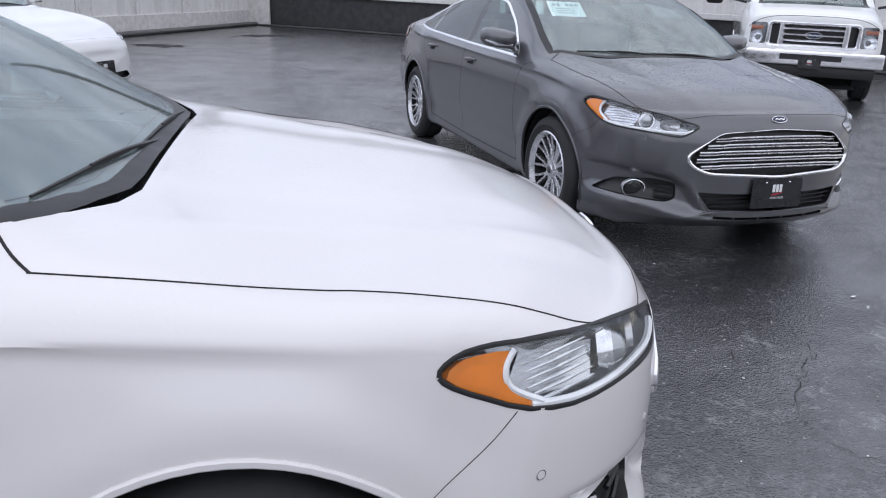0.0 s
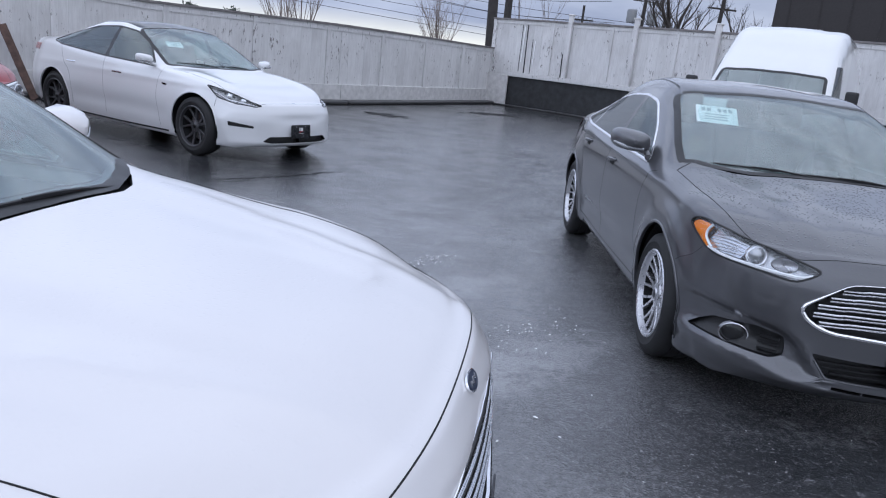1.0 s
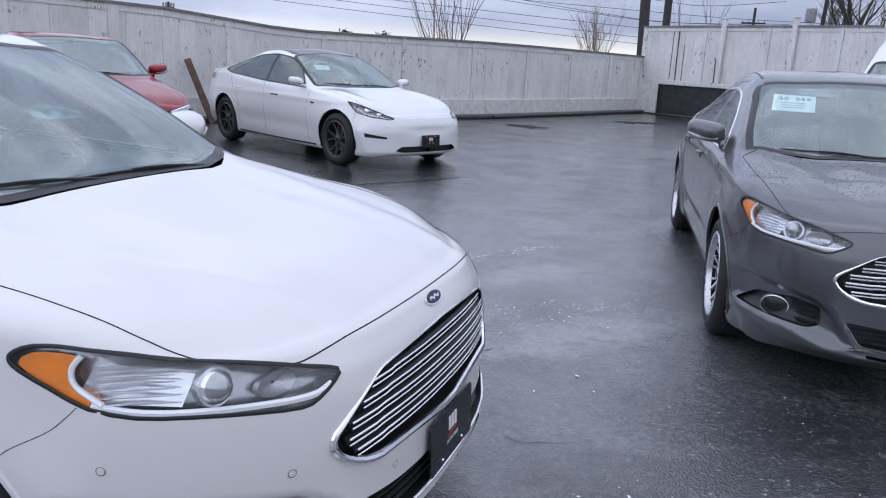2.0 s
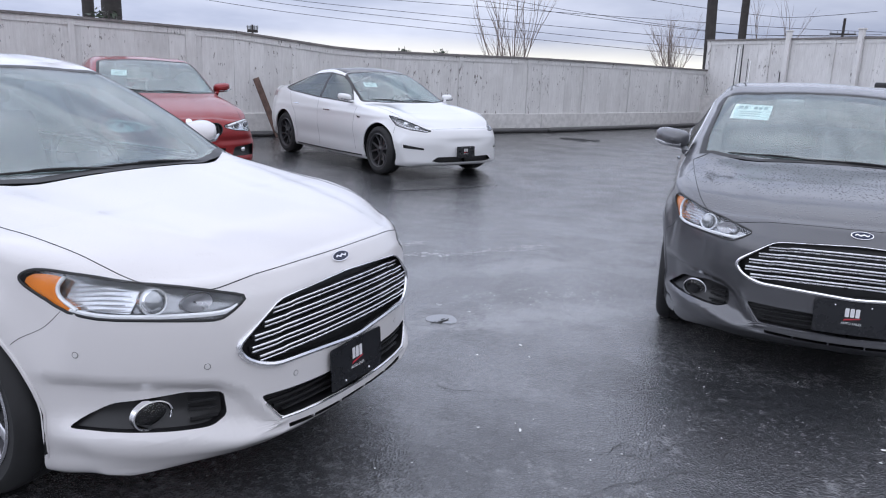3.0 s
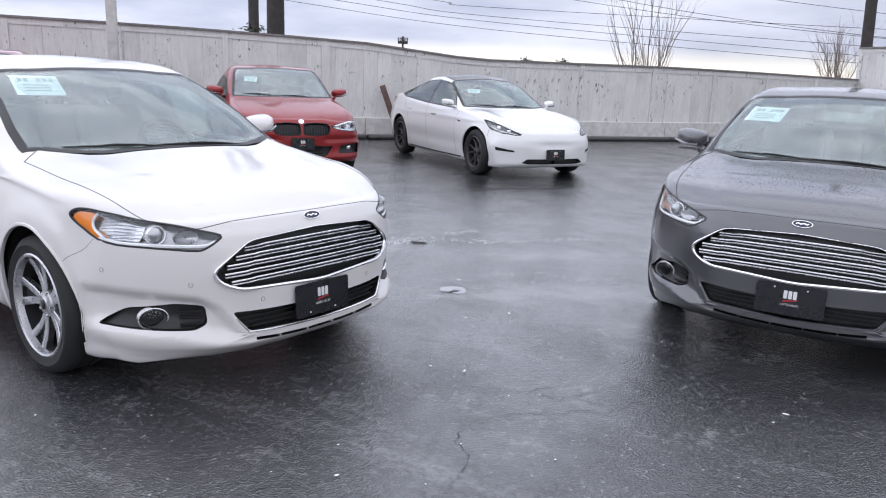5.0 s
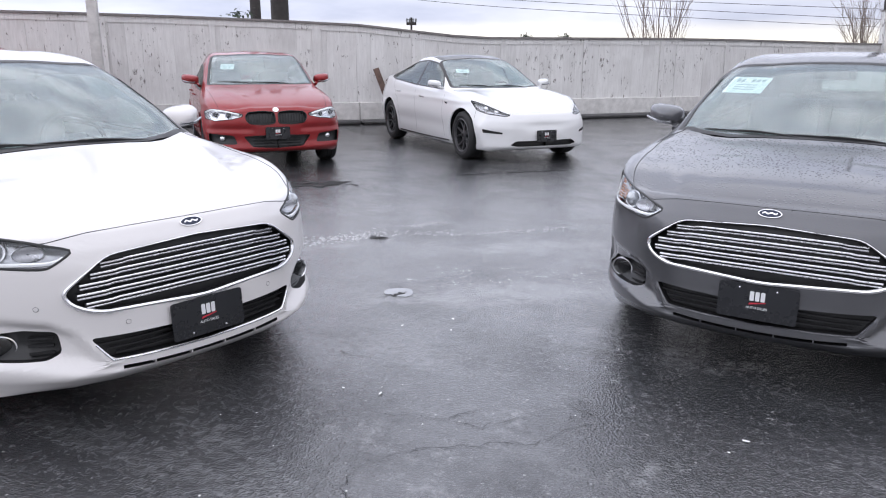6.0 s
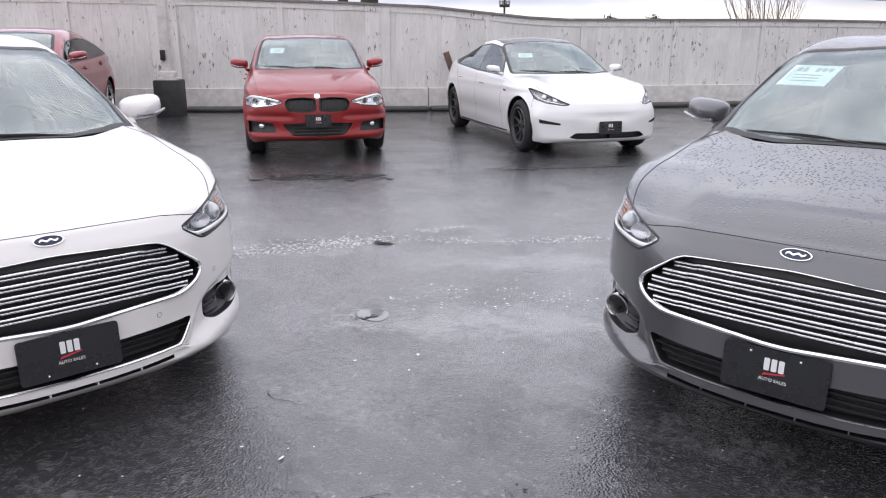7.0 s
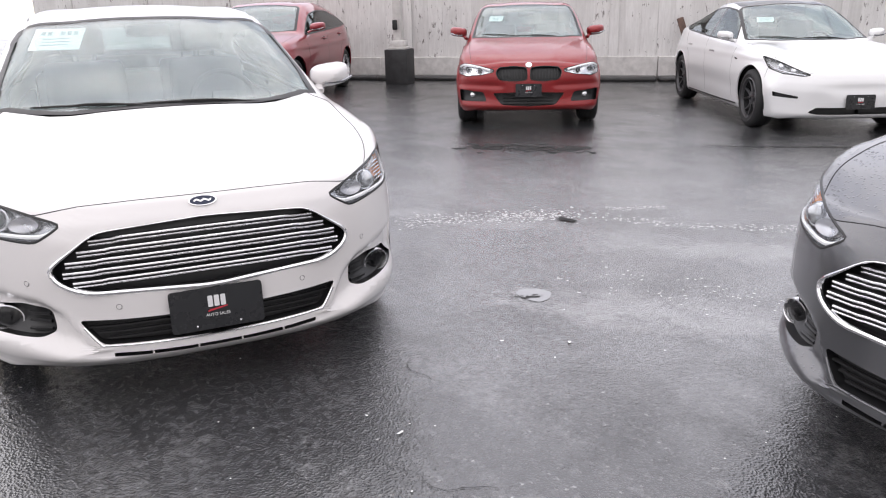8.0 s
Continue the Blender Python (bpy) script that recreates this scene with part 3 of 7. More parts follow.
def sticker(car, skin, p, d, w=.20, h=.15, lean=0):
    """A sheet of price paper behind the screen glass, with bars for its unreadable print."""
    q, n = skin.at(p, d)
    m = face_pose(q - n * .008, n) @ pose(0, 0, 0, 0, lean, 0)
    s = part("price_sheet", moved(slab(rect(-w / 2, w / 2, -h / 2, h / 2, .004), .001), m), PAPER, car, "pale green-white price sheet behind the glass")
    bars = [moved(slab(rect(-.36 * w + i * .13 * w, -.27 * w + i * .13 * w, .18 * h, .36 * h, .002), .0006, -.001), m) for i in range(6) if i != 2]
    bars += [moved(slab(rect(-.3 * w, .25 * w, z * h, (z + .05) * h, .001), .0006, -.001), m) for z in (-.02, -.16, -.3)]
    part("print_bar", join(*bars), INK, s)


def handle(car, skin, x, z, s, mat, length=.21):
    q0, n0 = skin.at((x, s * .9, z), (0, s, 0))
    pts = [q0 + Vector((length / 2 * t, 0, .006 * t)) + n0 * (.022 - .022 * t ** 4) for t in np.linspace(-1, 1, 9)]
    h = part("door_handle", tube(pts, [.008, .011, .013, .014, .014, .014, .013, .011, .008], 8), mat, car)
    # no hollow is cut: the cup's shade is a flat dark strip
    part("handle_cup", strip([q0 + Vector((a, 0, -.004)) for a in np.linspace(-.06, .06, 5)], [n0] * 5, .06, .0008), GAP, h)


def wiper(car, skin, a, b, bend=.0):
    """A wiper from its pivot a to its tip b over the screen."""
    pts = []
    for t in np.linspace(0, 1, 9):
        p = Vector(a).lerp(Vector(b), t)
        q, n = skin.at(p, (.35, 0, 1))
        pts.append(q + n * (-.004 + .014 * math.sin(math.pi * t)))
    w = part("wiper", tube(pts[:6], [.007, .006, .005, .0045, .004, .0035], 6), BLACK, car)
    blade = []
    for t in np.linspace(.18, 1.0, 9):
        p = Vector(a).lerp(Vector(b), t)
        q, n = skin.at(p, (.35, 0, 1))
        blade.append(q + n * .004)
    part("blade", tube(blade, [.003, .004, .005, .005, .005, .005, .005, .004, .003], 6), BLACK, w)


def wheel_house(x, r, y0, y1, s):
    """A dark open drum above a wheel."""
    verts, faces = [], []
    n = 20
    for i in range(n + 1):
        a = math.pi * (-.08 + 1.16 * i / n)
        for y in (y0, y1):
            verts.append((x + r * math.cos(a), s * y, .34 + r * math.sin(a)))
    for i in range(n):
        faces.append((2 * i, 2 * i + 1, 2 * i + 3, 2 * i + 2))
    k = len(verts)
    verts += [(x + r * math.cos(math.pi * (-.08 + 1.16 * i / n)), s * y0, .34 + r * math.sin(math.pi * (-.08 + 1.16 * i / n))) for i in range(n + 1)]
    faces.append(tuple(range(k, k + n + 1)))
    return verts, faces


def build_car(c, name, m, label, group=""):
    """A whole car from its table of shapes: shell, arches, glass, lamps, gaps, wheels, cabin."""
    root = thing(name, m, label, "car", group)
    bm = shell(c)
    skin = Skin(bm)
    wb, rt, mat = c["wheelbase"], c["tyre"], c["paint"]
    ra = c.get("arch", rt + .045)
    doomed = []
    for s in (-1, 1):
        for ax in (c.get("axle", 0), c.get("axle", 0) - wb):
            ring = [(ax + ra * math.cos(a), 0, rt + .008 + ra * math.sin(a)) for a in np.linspace(0, 2 * math.pi, 29)[:-1]]
            f = cut(bm, ring, (0, s, 0), lambda q: s * q.y > .5, -.2)
            bmesh.ops.delete(bm, geom=f, context="FACES")
            part("wheel_house", wheel_house(ax, ra + .012, c["track"] - .30, c["track"] - .035, s), DARK, root)
            pts, nor = [], []
            for a in np.linspace(-.10 * math.pi, 1.10 * math.pi, 37):
                q, n = skin.at((ax + (ra + .006) * math.cos(a), s * .9, rt + .008 + (ra + .006) * math.sin(a)), (0, s, 0))
                pts.append(q)
                nor.append((n + Vector((0, s * .3, 0))).normalized())
            part("arch_lip", strip(pts, nor, .016, c.get("flare", .004), .012), mat, root)
    made = {}
    for e in c["cuts"]:
        for s in ((-1, 1) if e.get("both") else (1,)):
            pts = [(p[0], p[1] * s, p[2]) for p in e["outline"]]
            d = (e["d"][0], e["d"][1] * s, e["d"][2])
            lim = e.get("keep")
            f = cut(bm, pts, d, (lambda q: lim(Vector((q.x, q.y * s, q.z)))) if lim else None, e.get("dot", .02))
            if not f:
                continue
            if e.get("depth"):
                ob = part(e["name"], lift(bm, f, d=d, depth=e["depth"]), e["mat"], root, e.get("label", ""))
            else:
                ob = part(e["name"], lift(bm, f, e.get("offset", 0), e.get("thick", .004)), e["mat"], root, e.get("label", ""))
            if e.get("housing"):
                part("housing", lift(bm, f, d=d, depth=e["housing"]), e.get("housing_mat", LAMP_GREY), ob)
            if e["mat"] in (CLEAR, TINTED, LENS):
                ob.visible_shadow = False
            if e.get("rim"):
                w, h, rm = e["rim"]
                line = list(pts) + [pts[0]]
                dense = []
                for a, b in zip(line, line[1:]):
                    k = max(1, int((Vector(b) - Vector(a)).length / .03))
                    dense += [Vector(a).lerp(Vector(b), t / k) for t in range(k)]
                dense.append(dense[0])
                part(e.get("rim_name", "surround"), skin.band(dense, d, w, h, smoothly=False), rm, ob)
            made[e["name"], s] = ob
            bmesh.ops.delete(bm, geom=f, context="FACES")
    for e in c["bands"]:
        for s in ((-1, 1) if e.get("both", True) else (1,)):
            pts = [(p[0], p[1] * s, p[2]) for p in e["line"]]
            d = (e["d"][0], e["d"][1] * s, e["d"][2])
            part(e.get("name", "panel_gap"), skin.band(pts, d, e.get("width", .0038), e.get("height", .0006), e.get("steps", 28)), e.get("mat", GAP), root)
    zc = c.get("lining", .95)
    roof = [f for f in bm.faces if f.calc_center_median().z > zc and c["cabin"][0] > f.calc_center_median().x > c["cabin"][1] and f.calc_center_median().z > zc]
    part("cabin_lining", lift(bm, roof, -.014), c.get("liner", CABIN_LIGHT), root)
    bm.verts.index_update()
    body = [v.co.copy() for v in bm.verts], [[v.index for v in f.verts] for f in bm.faces]
    bm.free()
    part("body", body, mat, root)
    x0, x1 = c["cabin"]
    zf = c.get("floor_z", .175)
    part("underbody", box(c["tail"] + .3, c["nose"] - .28, -.74, .74, zf, zf + .05, .01), DARK, root)
    part("cabin_tub", join(box(x1 + .05, x0 - .1, -.74, .74, .22, .30), box(x1 + .05, x0 - .1, -.80, -.76, .25, .9), box(x1 + .05, x0 - .1, .76, .80, .25, .9), box(x1 - .3, x1 + .1, -.75, .75, .3, c.get("deck", .98), .04)), CABIN, root)
    dz = c.get("dash", .98)
    part("dashboard", box(x0 - .80, x0 - .30, -.66, .66, .55, dz - .05, .06, 3), CABIN, root)
    for y in (-.37, .37):
        seat(root, x0 - 1.22, y)
    for y in (-.36, .36):
        seat(root, x0 - 2.0, y, c.get("rear_heads", True), drop=c.get("rear_drop", .04))
    ring = [(0, .185 * math.cos(a), .185 * math.sin(a)) for a in np.linspace(0, 2 * math.pi, 25)]
    sw = pose(x0 - .86, .37, dz - .06, 0, -24, 0)
    part("steering_wheel", join(moved(tube(ring, .016, 8, False), sw), moved(box(-.02, .03, -.07, .07, -.06, .06, .02), sw), moved(box(-.01, .01, -.18, .18, -.015, .015), sw)), BLACK, root)
    qm, nm = skin.at((c["mirror_in"][0], 0, c["mirror_in"][1]), (1, 0, .5))
    part("inner_mirror", moved(box(-.02, .02, -.12, .12, -.035, .035, .015), Matrix.Translation(qm + Vector((-.07, 0, -.05)))), BLACK, root)
    for s in (-1, 1):
        for ax in (c.get("axle", 0), c.get("axle", 0) - wb):
            wheel(root, ax, s * (c["track"] - .5 * c.get("tyre_w", .225) - .006), rt, c.get("tyre_w", .225), c["rim_r"], c["wheel"], c["wheel_mat"])
    return root, skin, made
# ------------------------------------------------------------ the two mid-size saloons with hexagonal grilles
def fusion_sculpt(p):
    x, y, z = p[:, 0], np.abs(p[:, 1]), p[:, 2]
    # a raised middle and two folds along each side of the bonnet
    hood = smooth(.95, .55, x) * smooth(-.35, .0, x) * smooth(.74, .82, z)
    outer = .66 - .22 * smooth(-.3, .85, x)
    inner = .36 - .10 * smooth(-.3, .85, x)
    p[:, 2] += hood * (.010 * smooth(outer + .035, outer - .03, y) + .007 * smooth(inner + .03, inner - .025, y) - .011)
    p[:, 2] += hood * .004 * np.exp(-((y - outer + .03) / .03) ** 2)
    # shoulder line along the flank and the scooped door bottom
    side = smooth(.36, -.2, x) * smooth(-3.7, -3.2, x) * (y > .6)
    sgn = np.sign(p[:, 1])
    zl = np.where(x > -.28, .889 - .077 * x, .911 - .02 * (x + .28))
    under = np.maximum(zl - z, 0)
    p[:, 1] -= sgn * side * .016 * (1 - np.exp(-under / .012)) * np.exp(-under / .075)
    p[:, 1] += sgn * side * .003 * np.exp(-((z - zl) / .012) ** 2)
    p[:, 1] -= sgn * side * .020 * np.exp(-((z - .40) / .07) ** 2) * smooth(-.3, -.6, x) * smooth(-2.6, -2.3, x)
    # flared rings round the wheel arches
    for ax in (-.03, -2.88):
        r = np.hypot(x - ax, z - .343)
        p[:, 1] += sgn * (y > .6) * .016 * smooth(.53, .42, r)
    # bumper: a fold over the fog lamps that drops to the chin, a hollow below it and a lip under the hollow
    nose = smooth(.30, .46, x)
    fold = [(1.05, .512), (.86, .522), (.70, .508), (.585, .487), (.515, .440), (.462, .365), (.418, .290), (.39, .24)]
    far = np.full(len(x), 9.0)
    for (ya, za), (yb, zb) in zip(fold, fold[1:]):
        dy, dz = yb - ya, zb - za
        t = np.clip(((y - ya) * dy + (z - za) * dz) / (dy * dy + dz * dz), 0, 1)
        d = np.hypot(y - ya - t * dy, z - za - t * dz)
        far = np.minimum(far, d)
    under_fold = (y > .39) & (z < np.interp(y, [q[0] for q in fold[::-1]], [q[1] for q in fold[::-1]]))
    below = np.where(under_fold, far, -far)
    lip = .338 - .05 * smooth(.72, .45, y)
    out = -.034 * smooth(-.010, .042, below) * smooth(-.022, .050, z - lip) * smooth(.27, .09, below)
    out += .007 * np.exp(-(below / .022) ** 2) * smooth(.56, .46, y)
    out += .011 * np.exp(-((z - lip + .030) / .036) ** 2) * smooth(.38, .46, y)
    out -= .006 * np.exp(-((z - .240) / .022) ** 2) * smooth(.42, .50, y)
    slope = 1.74 * (np.minimum(y, .93) / .9) ** 2.4
    norm = np.sqrt(1 + slope * slope)
    p[:, 0] += nose * out / norm
    p[:, 1] += sgn * nose * out * slope / norm
    return p


FUSION_LAMP = rounded([(.284, .874, .815), (.296, .870, .834), (.332, .856, .848), (.385, .835, .849), (.430, .815, .843), (.51, .768, .831), (.575, .734, .823), (.684, .631, .798), (.775, .530, .769), (.818, .476, .752), (.821, .490, .731), (.808, .54, .702), (.789, .577, .692), (.73, .651, .699), (.634, .743, .708), (.541, .806, .713), (.450, .84, .728), (.37, .851, .757), (.305, .866, .790)], True, 2)
FUSION_GRILLE = fillet([(.9, -.540, .605), (.9, -.375, .727), (.9, 0, .747), (.9, .375, .727), (.9, .540, .605), (.9, .517, .552), (.9, .44, .514), (.9, 0, .493), (.9, -.44, .514), (.9, -.517, .552)], .045, 3)
FUSION_INTAKE = fillet([(.9, -.47, .412), (.9, 0, .395), (.9, .47, .412), (.9, .40, .318), (.9, 0, .302), (.9, -.40, .318)], .02, 3)
FUSION_FOG = fillet([(.5, .885, .350), (.6, .80, .432), (.75, .66, .458), (.8, .555, .445), (.8, .545, .36), (.8, .60, .340)], .022, 3)
DLO = fillet([(-.66, .9, .975), (-1.62, .9, .992), (-2.60, .9, 1.025), (-3.02, .9, 1.065), (-2.86, .9, 1.165), (-2.50, .9, 1.305), (-2.05, .9, 1.372), (-1.60, .9, 1.388), (-1.25, .9, 1.355), (-.95, .9, 1.20)], .08, 4)


def scuttle(y):
    """The rear edge of the bonnet."""
    return -.215 - .16 * max(0.0, (abs(y) - .44) / .25) ** 1.6


def cowl_edge(y):
    """Where the screen rises out of the scuttle panel."""
    return scuttle(y) - .034 - .021 * smooth(.35, .55, abs(y)) + .043 * smooth(.5, .69, abs(y))


def window_between(outline, x0, x1):
    """The piece of a window outline between two upright lines."""
    def clip(poly, x, keep_less):
        out = []
        for i in range(len(poly)):
            a, b = poly[i - 1], poly[i]
            ia, ib = (a[0] <= x) == keep_less, (b[0] <= x) == keep_less
            if ia != ib:
                t = (x - a[0]) / (b[0] - a[0])
                out.append(tuple(np.array(a) + t * (np.array(b) - np.array(a))))
            if ib:
                out.append(tuple(b))
        return out
    return clip(clip([tuple(p) for p in outline], x1, True), x0, False)


def fusion_spec(colour, wheel_style, wheel_mat, side_mat=None):
    c = dict(paint=colour, wheelbase=2.85, tyre=.335, rim_r=.232, track=.925, wheel=wheel_style, wheel_mat=wheel_mat, arch=.378, flare=.006, axle=-.03, nose_rings=52)
    c.update(nose=.835, tail=-3.86, zcap=.50, bowsplit=.2, cabin=(-.12, -3.1), dash=1.0, mirror_in=(-1.05, 1.38), deck=1.0)
    c["zt"] = [(.86, .808), (.80, .842), (.65, .886), (.4, .926), (.1, .962), (-.10, .990), (-.22, 1.016), (-.6, 1.222), (-1.0, 1.398), (-1.25, 1.460), (-1.7, 1.490), (-2.2, 1.468), (-2.55, 1.40), (-3.0, 1.245), (-3.3, 1.150), (-3.6, 1.118), (-3.86, 1.085)]
    c["zr"] = [(.86, .812), (.75, .860), (.65, .886), (.4, .924), (.1, .954), (-.10, .980), (-.22, .998), (-.6, 1.172), (-1.0, 1.332), (-1.3, 1.415), (-1.7, 1.440), (-2.2, 1.410), (-2.6, 1.315), (-3.0, 1.185), (-3.3, 1.11), (-3.6, 1.075), (-3.86, 1.04)]
    c["yr"] = [(.86, .66), (.5, .70), (.1, .735), (-.17, .765), (-.6, .715), (-1.2, .64), (-1.7, .60), (-2.3, .585), (-2.8, .60), (-3.2, .67), (-3.86, .64)]
    c["zb"] = [(.86, .808), (.75, .848), (.6, .874), (.35, .900), (.1, .916), (-.2, .938), (-.8, .958), (-2.0, .985), (-3.0, 1.015), (-3.4, 1.02), (-3.86, .985)]
    c["yb"] = [(.86, .815), (.5, .874), (.2, .894), (-.3, .896), (-1.5, .892), (-2.7, .892), (-3.3, .83), (-3.86, .76)]
    c["w"] = [(.86, .865), (.6, .900), (.25, .922), (-.4, .915), (-1.5, .915), (-2.85, .926), (-3.4, .905), (-3.86, .85)]
    c["zw"] = [(.86, .52), (.3, .60), (-.5, .62), (-2.8, .66), (-3.86, .62)]
    c["zk"] = [(.86, .178), (.5, .162), (.25, .165), (0, .18), (-2.8, .20), (-3.86, .28)]
    c["bow"] = [(.95, .50), (.80, .46), (.5, .26), (.2, .10), (0, .07), (-.2, .16), (-.7, .12), (-1.3, .05), (-1.8, 0), (-2.4, -.03), (-3.2, -.10), (-3.86, -.22)]
    c["lean"] = [(.20, -.02), (.27, .045), (.33, .04), (.42, .03), (.55, .03), (.66, .022), (.74, .004), (.80, -.026), (.9, -.045)]
    c["sculpt"] = fusion_sculpt
    up = lambda q: q.z > .9
    front = lambda q: q.x > .45
    glass_line = dict(rim=(.022, .003, CHROME), rim_name="window_trim")
    c["cuts"] = [
        dict(name="windshield", outline=[(cowl_edge(y), y, 1) for y in np.linspace(-.69, .69, 17)] + [(-.41, .758, 1), (-.62, .742, 1), (-1.12, .662, 1), (-1.19, .642, 1), (-1.215, .595, 1), (-1.185, .3, 1), (-1.17, 0, 1), (-1.185, -.3, 1), (-1.215, -.595, 1), (-1.19, -.642, 1), (-1.12, -.662, 1), (-.62, -.742, 1), (-.41, -.758, 1)], d=(.25, 0, 1), keep=up, mat=CLEAR, rim=(.044, .0015, BLACK), rim_name="screen_border"),
        dict(name="cowl", outline=[(scuttle(y), y, 1) for y in np.linspace(-.69, .69, 17)] + [(cowl_edge(y) - .001, y, 1) for y in np.linspace(.69, -.69, 17)], d=(.25, 0, 1), keep=lambda q: q.z > .9, mat=BLACK, depth=.03, label="black plastic scuttle panel"),
        dict(name="rear_window", outline=fillet([(-2.62, 0, 1), (-2.58, .35, 1), (-2.52, .50, 1), (-3.05, .58, 1), (-3.2, .3, 1), (-3.24, 0, 1), (-3.2, -.3, 1), (-3.05, -.58, 1), (-2.52, -.50, 1), (-2.58, -.35, 1)], .06, 3), d=(-.25, 0, 1), keep=up, mat=CLEAR, rim=(.04, .0015, BLACK), rim_name="screen_border"),
        dict(name="side_window", outline=window_between(DLO, -1.58, -.5), d=(0, 1, .25), both=True, keep=lambda q: q.z > .9 and q.y > .4, mat=side_mat or SIDE_GLASS),
        dict(name="side_window", outline=window_between(DLO, -2.52, -1.66), d=(0, 1, .25), both=True, keep=lambda q: q.z > .9 and q.y > .4, mat=TINTED),
        dict(name="quarter_window", outline=window_between(DLO, -3.1, -2.56), d=(0, 1, .25), both=True, keep=lambda q: q.z > .9 and q.y > .4, mat=TINTED),
        dict(name="window_pillar", outline=window_between(DLO, -1.66, -1.58), d=(0, 1, .25), both=True, keep=lambda q: q.z > .9 and q.y > .4, mat=GLOSS_BLACK),
        dict(name="headlight", outline=FUSION_LAMP, d=(.62, .66, .42), both=True, keep=lambda q: q.x > .15 and q.z > .6 and q.y > .3, mat=LENS, housing=.055, rim=(.009, .0018, BLACK), rim_name="lamp_seal"),
        dict(name="grille", outline=FUSION_GRILLE, d=(1, 0, 0), keep=front, mat=BLACK, depth=.05),
        dict(name="lower_intake", outline=FUSION_INTAKE, d=(1, 0, 0), keep=front, mat=BLACK, depth=.05),
        dict(name="chin_slot", outline=[(.9, y, .252 + .020 * (y / .4) ** 2) for y in np.linspace(-.37, .37, 13)] + [(.9, y, .268 + .018 * (y / .4) ** 2) for y in np.linspace(.37, -.37, 13)], d=(1, 0, 0), keep=front, mat=BLACK, depth=.04, dot=-.3),
        dict(name="fog_recess", outline=FUSION_FOG, d=(1, .35, 0), both=True, keep=lambda q: q.x > .35 and q.z < .6, mat=BLACK, depth=.035),
    ]
    c["bands"] = [
        dict(name="window_trim", line=DLO + DLO[:1], d=(0, 1, .25), width=.020, height=.004, mat=CHROME, steps=120),
        dict(line=[(.765, .575, .80), (.785, .53, .80), (.805, .42, .80), (.822, .25, .80), (.828, 0, .80), (.822, -.25, .80), (.805, -.42, .80), (.785, -.53, .80), (.765, -.575, .80)], d=(.55, 0, 1), both=False, steps=60),
        dict(line=[(.606, .756, 1), (.535, .776, 1), (.42, .791, 1), (.1, .806, 1), (-.20, .812, 1), (-.305, .813, 1)], d=(0, .3, 1), steps=90, width=.003, height=.0016),
        dict(line=[(-.300, .814, 1), (-.335, .772, 1), (-.372, .712, 1)], d=(0, .3, 1), steps=30, width=.005, height=.0016),
        dict(line=[(.43, .85, .730), (.372, .866, .674), (.302, .905, .634), (.27, .905, .61)], d=(.2, 1, 0), width=.0018),
        dict(line=[(-.42, .9, .955), (-.55, .9, .90), (-.60, .9, .7), (-.585, .9, .45), (-.55, .9, .28)], d=(0, 1, 0)),
        dict(line=[(-1.63, .9, .985), (-1.655, .9, .8), (-1.66, .9, .5), (-1.62, .9, .28)], d=(0, 1, 0)),
        dict(line=[(-2.72, .9, 1.03), (-2.66, .9, .86), (-2.50, .9, .70), (-2.43, .9, .5), (-2.40, .9, .30)], d=(0, 1, 0)),
        dict(line=[(-.55, .9, .285), (-1.5, .9, .275), (-2.40, .9, .30)], d=(0, 1, 0), width=.006),
        dict(line=[(-3.22, .70, 1.1), (-3.30, .3, 1.1), (-3.33, 0, 1.1)], d=(0, 0, 1)),
        dict(name="roof_joint", line=[(-1.22, .60, 1.4), (-1.7, .565, 1.4), (-2.4, .545, 1.4)], d=(0, .3, 1), width=.014, mat=BLACK),
    ]
    return c


